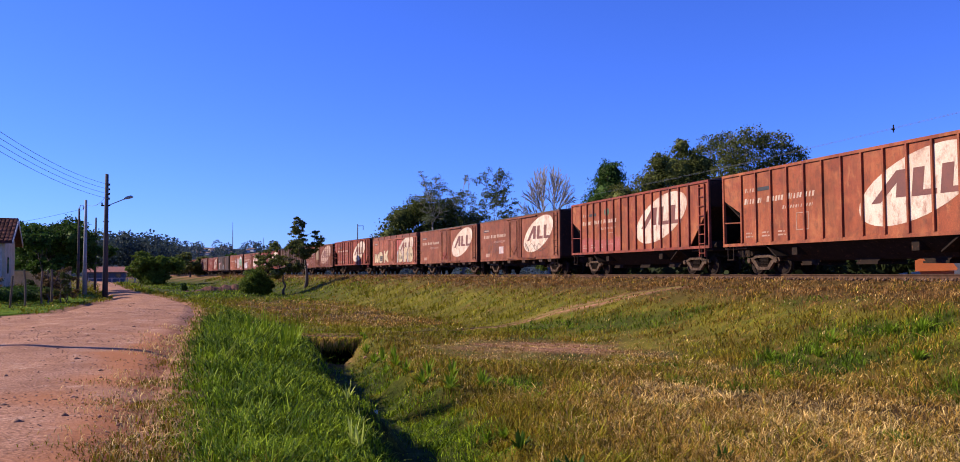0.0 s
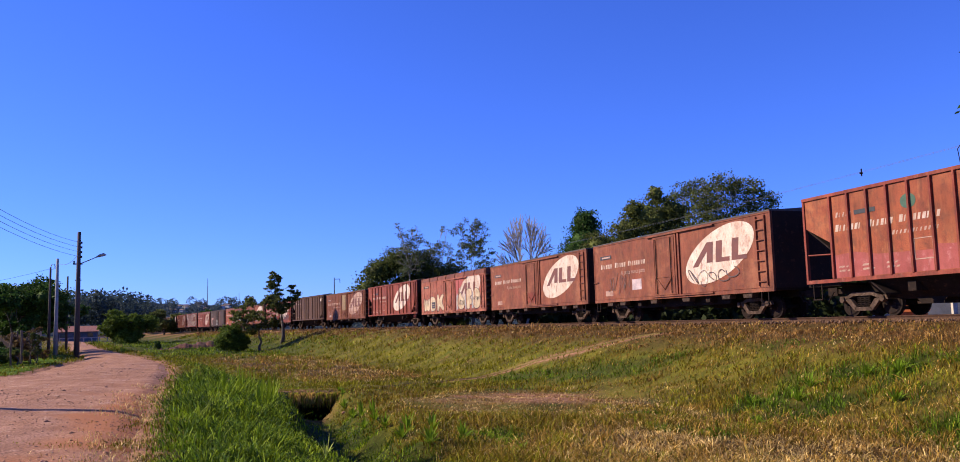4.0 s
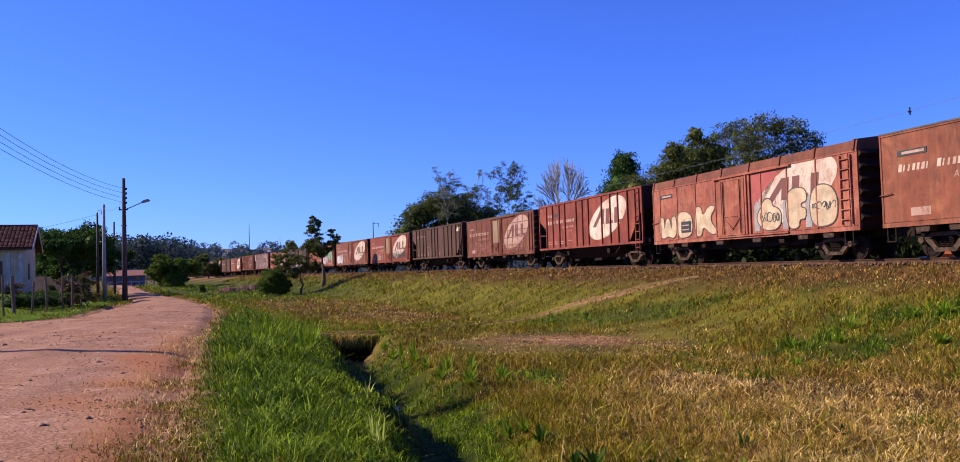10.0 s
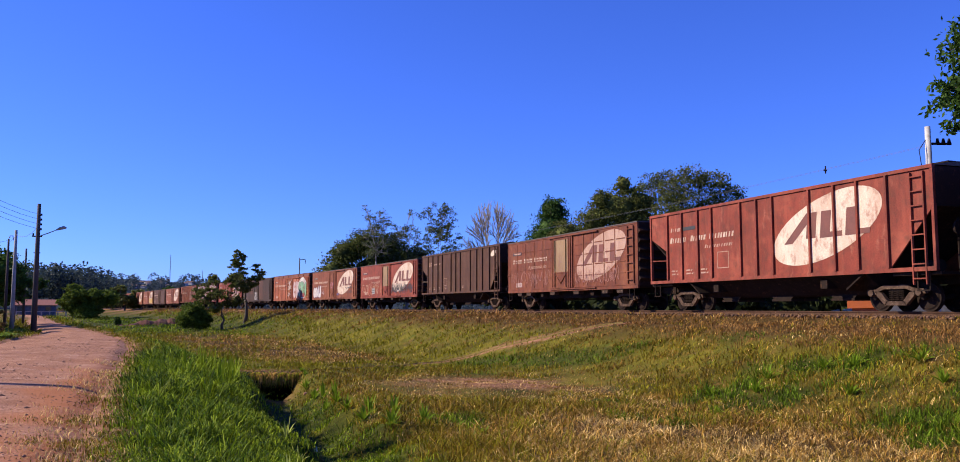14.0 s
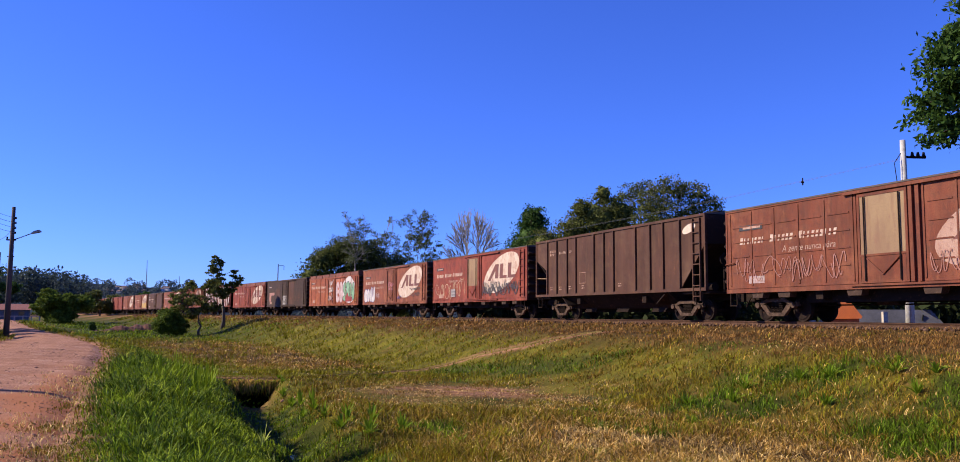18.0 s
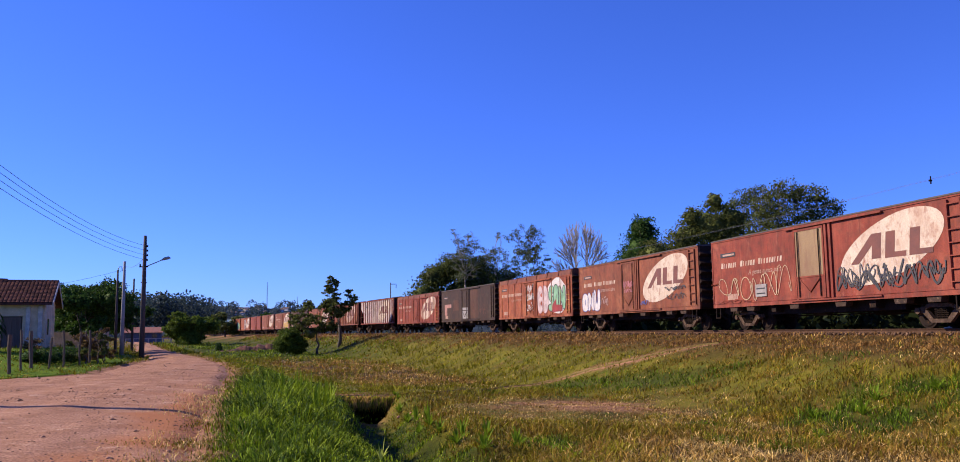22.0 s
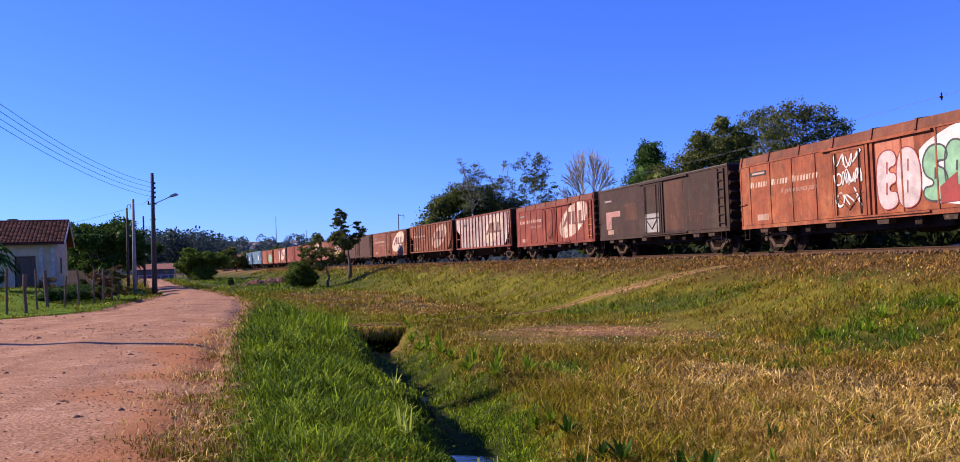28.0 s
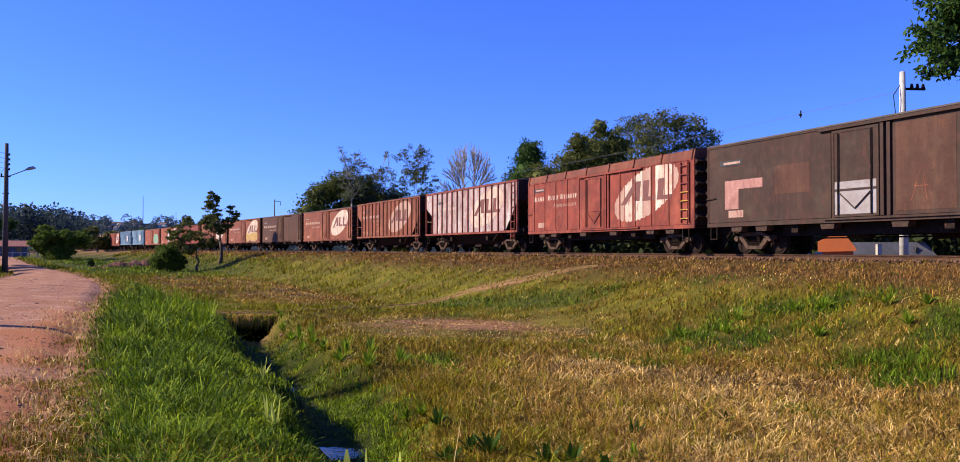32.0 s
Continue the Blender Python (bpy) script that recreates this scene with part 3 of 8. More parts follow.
ry = np.concatenate([np.arange(-20, 3, 0.22), np.arange(3, 16, 0.14), np.arange(16, 60, 0.22), np.arange(60, 272, 1.5)])
ru = np.linspace(0, 1, 64)
RY, RU = np.meshgrid(ry, ru, indexing="ij")
ragged = 0.35 * wobble(RY * 0 + 3, RY, 1.1, 31)
RX_ = road_l(RY) - 0.3 + ragged + (road_r(RY) - road_l(RY) + 0.6) * RU
RZ = road_height(RX_, RY)
n1, n2 = RX_.shape
ii = (np.arange(n1 - 1)[:, None] * n2 + np.arange(n2 - 1)[None, :]).ravel()
DIRT = material("beaten_earth", (0.435, 0.240, 0.152), rough=0.97, dark=(0.29, 0.145, 0.085), light=(0.54, 0.35, 0.245), scale=0.8, amount=0.55, stretch=(1.2, 0.9, 1), fine=True, fine_scale=26, bump=0.9, spec=0.04, grit=0.8)
streak(DIRT, 0.6, (2.2, 2.2, 2.2), (0.21, 0.095, 0.05), 5.0)
streak(DIRT, 0.55, (0.5, 0.16, 1.0), (0.26, 0.135, 0.085), 17.0)


def loose_edge(m):
    """Fresh orange earth where the road's side has been cut up."""
    n, l = m.node_tree.nodes, m.node_tree.links
    bsdf = n["Principled BSDF"]
    src = bsdf.inputs["Base Color"].links[0].from_socket
    at = n.new("ShaderNodeAttribute")
    at.attribute_name = "loose"
    x = n.new("ShaderNodeMix")
    x.data_type = "RGBA"
    x.inputs[7].default_value = (0.38, 0.150, 0.062, 1.0)
    l.new(at.outputs["Fac"], x.inputs[0])
    l.new(src, x.inputs[6])
    l.new(x.outputs[2], bsdf.inputs["Base Color"])


loose_edge(DIRT)
road = soup("road", np.stack([RX_.ravel(), RY.ravel(), RZ.ravel()], 1), np.stack([ii, ii + 1, ii + n2 + 1, ii + n2], 1), DIRT, True)
la = road.attributes.new("loose", "FLOAT", "POINT")
la.data.foreach_set("value", (0.8 * smooth((1.9 + 0.9 * wobble(RX_, RY, 1.6, 36) - (road_r(RY) - RX_)) / 1.4) * smooth((30 - RY) / 12)).astype(np.float32).ravel())
tagged(new("road", road), "unpaved road of beaten reddish earth with ruts", "road", kind="structure")

# water in the ditch
wv, wf = [], []
wy = np.arange(-6, 32.6, 0.6)
for i, y in enumerate(wy):
    wv += [(float(ditch_x(y)) - 0.75, y, float(water_z(y)) - 0.03), (float(ditch_x(y)) + 0.8, y, float(water_z(y)) - 0.03)]
wf = [(2 * i, 2 * i + 1, 2 * i + 3, 2 * i + 2) for i in range(len(wy) - 1)]
WATER_M = material("ditch_water", (0.012, 0.013, 0.010), rough=0.08, scale=2, bump=0.35, fine_scale=9)
tagged(new("water", soup("water", np.array(wv), np.array(wf), WATER_M)), "shallow dark water in the ditch", "water", kind="structure")

# culvert
culvert = thing("culvert", "concrete culvert pipe under the footpath, blackened for its unlit inside", "culvert", at=pose(-5.4, 32.3, -1.72))
sh = Shape().add([(-.8, -.35, -.75), (.75, -.35, -.75), (.75, -.35, .82), (-.8, -.35, .82), (-.8, 5, -.75), (.75, 5, -.75), (.75, 5, .82), (-.8, 5, .82)],
                 [(0, 1, 5, 4), (1, 2, 6, 5), (2, 3, 7, 6), (3, 0, 4, 7), (4, 5, 6, 7)])
# near black, so that the tunnel's unlit depth is painted into its lining
DARKSTONE = material("near_black_concrete", (0.014, 0.010, 0.007), rough=0.95, scale=3)
part("tunnel", sh, DARKSTONE, culvert)
CLOD = material("dark_soil", (0.050, 0.031, 0.014), rough=1.0, dark=(0.022, 0.015, 0.008), scale=4, bump=0.6)
for k, (cx, cy, cz, sx, sy, sz_) in enumerate(((-1.0, -.2, .1, .42, .4, .8), (1.05, .12, .1, .4, .4, .8), (.72, .05, .6, .3, .3, .24), (-.62, -.15, .62, .3, .25, .18))):
    cl = Shape()
    bm_ = bmesh.new()
    bmesh.ops.create_icosphere(bm_, subdivisions=3, radius=1)
    for v in bm_.verts:
        kk = 1 + .3 * noise.noise(v.co * 2.3 + Vector((k * 7, 0, 0)))
        v.co = Vector((v.co.x * sx * kk + cx, v.co.y * sy * kk + cy, v.co.z * sz_ * kk + cz))
    cl.v = [tuple(v.co) for v in bm_.verts]
    cl.f = [tuple(v.index for v in f.verts) for f in bm_.faces]
    bm_.free()
    part("earth_clod", cl, CLOD, culvert)

# ---- track ----
def ribbon(offsets, s0, s1, step, mat, name, z):
    """A profile of (offset, height) pulled along the track."""
    ss = np.arange(s0, s1, step)
    vs = []
    for o, h in offsets:
        x, y, th = on_track(ss, SIDE + o)
        vs.append(np.stack([x, y, np.full_like(x, z + h)], 1))
    k = len(offsets)
    v = np.stack(vs, 1).reshape(-1, 3)
    i = (np.arange(len(ss) - 1)[:, None] * k + np.arange(k)[None, :]).ravel()
    j = (np.arange(len(ss) - 1)[:, None] * k + (np.arange(k)[None, :] + 1) % k).ravel()
    return soup(name, v, np.stack([i, j, j + k, i + k], 1), mat)


track = thing("railway_track", "rusty metre-gauge railway track on a stone bed", "track", kind="structure")
for o in (-0.535, 0.535):
    prof = [(o - .05, -.14), (o - .05, -.12), (o - .012, -.10), (o - .012, -.04), (o - .033, -.03), (o - .033, 0), (o + .033, 0), (o + .033, -.03), (o + .012, -.04), (o + .012, -.10), (o + .05, -.12), (o + .05, -.14)]
    part("rail", ribbon(prof, -90, 540, 2.0, RAIL, "rail", RAIL_Z), RAIL, track)
sl_mesh = Shape().box(-0.11, 0.11, -1.0, 1.0, -0.16, 0).mesh("sleeper", SLEEPER)
for i in range(150):
    s = -14 + i * 0.62
    x, y, th = on_track(s, SIDE)
    o = part("sleeper", sl_mesh, SLEEPER, track)
    o.matrix_basis = pose(x, y, RAIL_Z - 0.142 + random.uniform(-.01, .01), 0, 0, math.degrees(th) + 90 + random.uniform(-1.5, 1.5))
# stones of the bed
N = 8000
rs = np.random.RandomState(5)
ss = rs.uniform(-18, 1, N) + rs.uniform(0, 1, N) ** 1.3 * 120
oo = rs.uniform(-1.8, 0.7, N)
px, py, _ = on_track(ss, SIDE + oo)
pz = ground(px, py)
sz = rs.uniform(0.03, 0.07, N)
oct_ = np.array([(1, 0, 0), (-1, 0, 0), (0, 1, 0), (0, -1, 0), (0, 0, 1), (0, 0, -1)], float)
of = np.array([(0, 2, 4), (2, 1, 4), (1, 3, 4), (3, 0, 4), (2, 0, 5), (1, 2, 5), (3, 1, 5), (0, 3, 5)])
vv = oct_[None] * sz[:, None, None] * rs.uniform(0.6, 1.3, (N, 6, 1)) + np.stack([px, py, pz + sz * 0.5], 1)[:, None]
ff = (of[None] + (np.arange(N) * 6)[:, None, None]).reshape(-1, 3)
tagged(new("ballast", soup("ballast", vv.reshape(-1, 3), ff, STONE)), "grey-brown crushed stone along the track", "ballast", kind="stuff")


# ---- trees ----
def grow(sh, start, tips, r, thick, least, sides=5, early=.34):
    """Limbs that fork again and again until each reaches one of the tips."""
    start = Vector(start)
    if len(tips) == 1:
        e = Vector(tips[0])
        bow = Vector((r.normal(), r.normal(), r.uniform(-.2, .8))) * (e - start).length * .07
        sh.path([start, start.lerp(e, .55) + bow, e], [max(least, thick), max(least, thick * .7), least * .7], 3)
        return
    c = tips.mean(0)
    node = start.lerp(Vector(c), early if len(tips) > 3 else .5)
    bow = Vector((r.normal(), r.normal(), r.uniform(-.3, .6))) * (node - start).length * .08
    far_end = max(least, thick * .72)
    sh.path([start, start.lerp(node, .5) + bow, node], [thick, (thick + far_end) / 2, far_end], sides if thick > .05 else 3)
    dev = tips - c
    ax = np.linalg.svd(dev, full_matrices=False)[2][0]
    side = dev @ ax
    cutat = np.median(side) + r.uniform(-.15, .15) * side.std()
    a, b = tips[side <= cutat], tips[side > cutat]
    if len(a) == 0 or len(b) == 0:
        a, b = tips[:1], tips[1:]
    for t_ in (a, b):
        grow(sh, node, t_, r, max(least, far_end * (len(t_) / len(tips)) ** .42), least, sides, early)


def tree(name, label, at, height, clumps, leaf_mat, n_leaves, leaf=0.16, trunk=0.25, fork=0.35, bark=None, seed=1, category="tree", group="", loose=1.2, core=0.0, reach=240):
    """Trunk and forking limbs to sprays of leaves. clumps: (x, y, z, rx, ry, rz), in metres from the base. core: how much of each clump is dense inner foliage."""
    bark = bark or BARK
    r = np.random.RandomState(seed)
    t = thing(name, label, category, group, at=pose(*at))
    vol = np.array([c[3] * c[4] * c[5] for c in clumps]) ** 0.67
    counts = np.maximum((n_leaves * vol / vol.sum()).astype(int), 40)
    P, tips = [], []
    for c, k in zip(clumps, counts):
        sprays = max(8, k // 30)
        d = r.normal(size=(sprays, 3))
        d /= np.linalg.norm(d, axis=1)[:, None]
        rad = r.uniform(0.2, 1.12, (sprays, 1)) ** 0.5
        centre = np.array(c[:3]) + d * rad * np.array(c[3:6])
        tips.append(centre)
        size = 0.14 * loose * (c[3] + c[4] + c[5]) / 3
        pick = r.randint(0, sprays, k)
        P.append(centre[pick] + r.normal(size=(k, 3)) * size * np.array([1, 1, 0.55]))
    tips = np.concatenate(tips)
    if len(tips) > reach:
        tips = tips[r.permutation(len(tips))[:reach]]
    sh = Shape()
    top = Vector((r.uniform(-.02, .02) * height, r.uniform(-.02, .02) * height, height * fork))
    bend = [Vector((r.uniform(-.03, .03) * height, r.uniform(-.03, .03) * height, height * fork * k / 3)) for k in range(1, 3)]
    sh.path([(0, 0, -0.3), *bend, top], [trunk * 1.25, trunk, trunk * 0.85, trunk * 0.75], 8)
    grow(sh, top, tips, r, trunk * .7, max(0.014, min(0.028, trunk * .11)))
    part("trunk", sh, bark, t, smooth=True)
    if core:
        cs = Shape()
        for c in clumps:
            bm_ = bmesh.new()
            bmesh.ops.create_icosphere(bm_, subdivisions=2, radius=1)
            for v in bm_.verts:
                kk = core * (1 + .45 * noise.noise(v.co * 2.1 + Vector(c[:3])))
                v.co = Vector((c[0] + v.co.x * c[3] * kk, c[1] + v.co.y * c[4] * kk, c[2] + v.co.z * c[5] * kk))
            cs.add([tuple(v.co) for v in bm_.verts], [tuple(v.index for v in f.verts) for f in bm_.faces])
            bm_.free()
        part("inner_foliage", cs, leaf_mat, t, smooth=True)
    if n_leaves:
        P = np.concatenate(P)
        k = len(P)
        u = r.normal(size=(k, 3))
        u /= np.linalg.norm(u, axis=1)[:, None]
        w = np.cross(u, r.normal(size=(k, 3)))
        w /= np.linalg.norm(w, axis=1)[:, None]
        a = leaf * r.uniform(0.6, 1.4, (k, 1))
        v = np.stack([P - u * a, P - w * a * 0.5, P + u * a, P + w * a * 0.5], 1).reshape(-1, 3)
        part("crown", soup("crown", v, np.arange(4 * k).reshape(-1, 4), leaf_mat), leaf_mat, t)
    return t


def place(az, d, z=None):
    """A point on the ground at a bearing right of north and a distance."""
    x, y = d * math.sin(radians(az)), d * math.cos(radians(az))
    return (x, y, float(ground(x, y)) if z is None else z)


def blob(r, n, w, h, z0, spread=0.55, depth=1.0):
    """Clumps that fill an uneven crown."""
    out = []
    for i in range(n):
        a, k = r.uniform(0, 6.28), r.uniform(0.15, 1.0) ** 0.6
        zz = r.uniform(0, 1)
        rr = w * spread * k * math.sin(math.pi * (0.22 + 0.68 * zz)) ** 0.7
        s = r.uniform(0.24, 0.42) * w * 0.56
        out.append((rr * math.cos(a), rr * math.sin(a) * depth, z0 + zz * (h - z0 - s * 0.7), s, s * depth, s * 0.72))
    return out


r0 = np.random.RandomState(11)
BIG = 92.0
LEAF_GREY = leafy("leaves_grey_green", (0.135, 0.160, 0.060), (0.075, 0.095, 0.036))
# the dark group behind the railway: a stepped dense crown, a thin grey crown, a rounded one
tree("broadleaf_tree", "large dark olive broadleaf tree behind the railway", place(13.4, BIG, 0.0), 15.5,
     [(-6.2, 0, 9.2, 1.9, 1.9, 1.6), (-4.6, 0, 7.6, 2.4, 2.2, 1.9), (-3.0, 0, 10.8, 1.9, 1.9, 1.9), (-2.2, 0, 13.0, 1.2, 1.2, 1.3), (-0.4, 0, 12.2, 2.4, 2.2, 2.2), (0.2, 0, 14.8, 1.1, 1.1, 1.2), (-1.4, 0, 8.6, 2.9, 2.6, 2.4), (1.6, 0, 9.6, 2.8, 2.6, 2.6), (1.9, 0, 12.9, 1.8, 1.8, 1.7), (0.4, 0, 6.4, 3.6, 2.6, 2.2), (3.4, 0, 7.6, 2.6, 2.2, 2.4)],
     LEAF_OLIVE, 37000, leaf=0.125, trunk=0.35, seed=2, core=0.62)
tree("broadleaf_tree", "tall thin-crowned olive tree behind the railway", place(15.8, BIG + 4, 0.0), 17.5,
     [(-2.2, 0, 12.6, 1.6, 1.6, 1.5), (-1.0, 0, 15.2, 1.5, 1.5, 1.2), (0.8, 0, 15.8, 1.5, 1.5, 1.1), (0.2, 0, 12.8, 1.7, 1.6, 1.5), (2.3, 0, 14.2, 1.4, 1.4, 1.2), (2.6, 0, 11.6, 1.5, 1.5, 1.5), (-1.4, 0, 10.2, 1.6, 1.6, 1.5), (0.8, 0, 9.6, 2.0, 1.8, 1.6)],
     LEAF_GREY, 11000, leaf=0.11, trunk=0.30, bark=PALEBARK, seed=3, loose=1.5)
tree("broadleaf_tree", "rounded olive broadleaf tree behind the railway", place(18.4, BIG - 4, 0.0), 15.5,
     [(-2.6, 0, 13.6, 1.7, 1.6, 1.3), (-0.8, 0, 14.8, 1.8, 1.7, 1.2), (1.2, 0, 14.4, 1.8, 1.7, 1.2), (3.0, 0, 12.9, 1.7, 1.6, 1.3), (4.3, 0, 10.8, 1.3, 1.3, 1.3), (-3.4, 0, 11.2, 1.5, 1.5, 1.4), (-1.2, 0, 12.2, 1.8, 1.7, 1.4), (1.2, 0, 11.8, 1.8, 1.7, 1.4), (2.8, 0, 9.8, 1.7, 1.6, 1.5), (0.2, 0, 9.2, 2.2, 2.0, 1.7), (-2.2, 0, 8.6, 2.0, 1.8, 1.6)],
     LEAF_OLIVE, 19000, leaf=0.11, trunk=0.33, bark=PALEBARK, seed=4, loose=1.45, reach=380)
tree("conifer_tree", "dense dark green rounded tree behind the railway", place(8.7, 98, 0.0), 13, [(0, 0, 10.4, 2.3, 2.3, 2.5), (0.2, 0, 12.6, 1.6, 1.6, 1.7), (-1.0, 0, 8.6, 2.1, 2.2, 2.4), (1.3, 0, 9.2, 1.9, 2.0, 2.2), (0.2, -1, 6.4, 2.8, 2.6, 2.6), (-2.4, 0, 6.2, 1.9, 1.8, 2.0), (3.2, 0, 6.4, 2.2, 2, 1.8)], LEAF_DEEP, 35000, leaf=0.12, trunk=0.3, seed=5, core=0.78)


def dome_tips(r, n, w, dep, z0, h, shell=0.75):
    """Points on the upper shell of a rounded crown."""
    th, ph = np.arccos(r.uniform(-0.12, 1, n)), r.uniform(0, 2 * np.pi, n)
    k = r.uniform(shell, 1.03, n)
    return np.stack([w * k * np.sin(th) * np.cos(ph), dep * k * np.sin(th) * np.sin(ph), z0 + h * k * np.cos(th)], 1)


def bare_tree(label, at, seed):
    """A leafless tree: three stems whose limbs fork into a rounded fan of fine twigs."""
    r = np.random.RandomState(seed)
    t = thing("bare_tree", label, "tree", at=pose(*at))
    sh = Shape()
    sh.path([(0, 0, -.3), (.1, 0, 1.6), (0, 0, 3.2)], [.42, .36, .32], 7)
    tips = dome_tips(r, 700, 3.9, 3.2, 6.6, 7.8, 0.80)
    grow(sh, (0, 0, 2.8), tips, r, .26, .036, 5, .2)
    part("crown", sh, PALEBARK, t)


bare_tree("leafless pale tree with a rounded fan of fine twigs", place(4.7, 100, 0.0), 6)


def umbrella(r, n, w, h, z0):
    """Small flat tufts of foliage at the ends of an open crown's limbs."""
    tips = dome_tips(r, n, w, w * .7, z0, h - z0, 0.45)
    return [(x, y, z, *(r.uniform(.4, .75) * np.array((1, 1, .85)))) for x, y, z in tips]


tree("broadleaf_tree", "airy tree with sparse grey-green leaves and thin limbs", place(1.1, 98, 0.0), 13, umbrella(np.random.RandomState(71), 80, 2.9, 14.3, 6.0), LEAF_GREY, 12000, leaf=0.085, trunk=0.2, fork=0.3, seed=7, loose=1.9, reach=420)
tree("broadleaf_tree", "open-crowned tree with grey limbs and few leaves", place(-3.1, 97, 0.0), 13, umbrella(np.random.RandomState(72), 44, 2.1, 14.6, 8.0), LEAF_GREY, 4600, leaf=0.075, trunk=0.2, fork=0.4, bark=PALEBARK, seed=8, loose=2.0, reach=300)
tree("broadleaf_tree", "open-crowned tree with pale limbs and thin leaf tufts", place(-1.1, 99, 0.0), 12, umbrella(np.random.RandomState(73), 50, 2.5, 13.6, 7.0), LEAF_GREY, 6200, leaf=0.075, trunk=0.2, fork=0.35, bark=PALEBARK, seed=28, loose=1.9, reach=320)
tree("broadleaf_tree", "low dense dark green tree behind the railway", place(-2.9, 100, 0.0), 9.5, [(-5.4, 0, 5.6, 2.0, 1.8, 2.0), (-4.0, 0, 7.9, 2.0, 1.8, 1.7), (-1.9, 0, 8.9, 2.2, 2, 1.7), (0.6, 0, 8.6, 2.2, 2, 1.6), (2.7, 0, 7.2, 2.2, 2, 1.8), (4.6, 0, 6.0, 2.0, 2, 1.6), (-3.6, 0, 4.4, 2.6, 2, 2.2), (-0.6, 0, 5.8, 3.0, 2.2, 2.6), (2.6, 0, 4.6, 2.6, 2.2, 2.4)], LEAF, 35000, leaf=0.125, trunk=0.3, fork=0.2, seed=9, core=0.7)
tree("broadleaf_tree", "low dense green tree behind the railway", place(5.2, 112, 0.0), 9, blob(r0, 14, 7.0, 9.0, 2.6, depth=0.6), LEAF_FRESH, 12000, leaf=0.17, trunk=0.3, seed=10, core=0.5)
tree("broadleaf_tree", "low dense green tree behind the railway", place(0.6, 106, 0.0), 8, blob(r0, 16, 9.5, 8.0, 2.4, depth=0.6), LEAF, 12000, leaf=0.17, trunk=0.3, seed=12, core=0.5)
tree("overhanging_tree", "tall dark green tree beside the railway, its foliage overhanging", place(37.6, 40, 0.2), 19, [(-1.9, 1.2, 9.9, 1.5, 1.5, 1.3), (-1.4, 0, 11.9, 1.9, 2, 1.5), (0.6, 0, 14.4, 2.6, 2.2, 1.8), (2.6, 0, 12.0, 2.5, 2.2, 1.7), (1.8, 0, 16.8, 2.9, 2.4, 1.7), (3.5, 0.5, 9.6, 2.0, 2, 1.5)], LEAF_DEEP, 27000, leaf=0.13, trunk=0.4, fork=0.5, seed=13)
# small trees on the near foot of the bank
tree("pollarded_tree", "slim cropped tree with tufts of dark leaves", place(-11.6, 102), 6.5, [(-1.0, 0, 7.8, 0.5, 0.55, 0.6), (-0.5, 0, 7.1, 0.6, 0.6, 0.6), (-1.2, 0, 6.6, 0.7, 0.7, 0.7), (-0.5, 0, 5.7, 0.6, 0.6, 0.7), (-1.1, 0, 5.0, 0.5, 0.5, 0.6), (1.3, 0, 6.2, 0.6, 0.6, 0.5), (1.6, 0, 5.4, 0.6, 0.6, 0.6), (0.9, 0, 4.8, 0.7, 0.7, 0.6), (0.1, 0, 4.0, 0.7, 0.7, 0.6)], LEAF_OLIVE, 5200, leaf=0.12, trunk=0.2, fork=0.4, seed=14)
tree("bush_tree", "low twiggy tree with olive leaves", place(-13.0, 100), 6.0, blob(r0, 12, 4.9, 6.4, 1.6), LEAF_OLIVE, 7000, leaf=0.13, trunk=0.14, fork=0.25, seed=15)
tree("bush", "dense round green bush on the grass", place(-14.75, 100), 3.2, [(0, 0, 1.75, 1.35, 1.3, 1.35), (-0.8, 0, 1.1, 1.0, 0.9, 1.0), (0.9, 0, 1.0, 1.0, 0.9, 1.0)], LEAF_FRESH, 9000, leaf=0.12, trunk=0.08, fork=0.3, seed=16, category="bush")
tree("bush", "small dark bush on the grass", place(-19.2, 120), 1.2, [(0, 0, 0.6, 0.45, 0.45, 0.55)], LEAF_DEEP, 900, leaf=0.1, trunk=0.04, fork=0.3, seed=17, category="bush")
tree("broadleaf_tree", "low spreading bright green tree beside the road", place(-21.0, 165, 0.3), 5.0, blob(r0, 24, 7.6, 5.8, -0.2), LEAF_FRESH, 26000, leaf=0.2, trunk=0.3, seed=18)
tree("broadleaf_tree", "low olive tree beside the road", place(-18.8, 230, 0.3), 5.0, blob(r0, 6, 10.0, 8.0, 1.5), LEAF_OLIVE, 7000, leaf=0.3, trunk=0.25, seed=19)
tree("broadleaf_tree", "dark round tree far behind the train", place(-16.6, 330, -1), 8, blob(r0, 6, 9.0, 11.0, 2.0), LEAF_DEEP, 6000, leaf=0.35, trunk=0.3, seed=20)
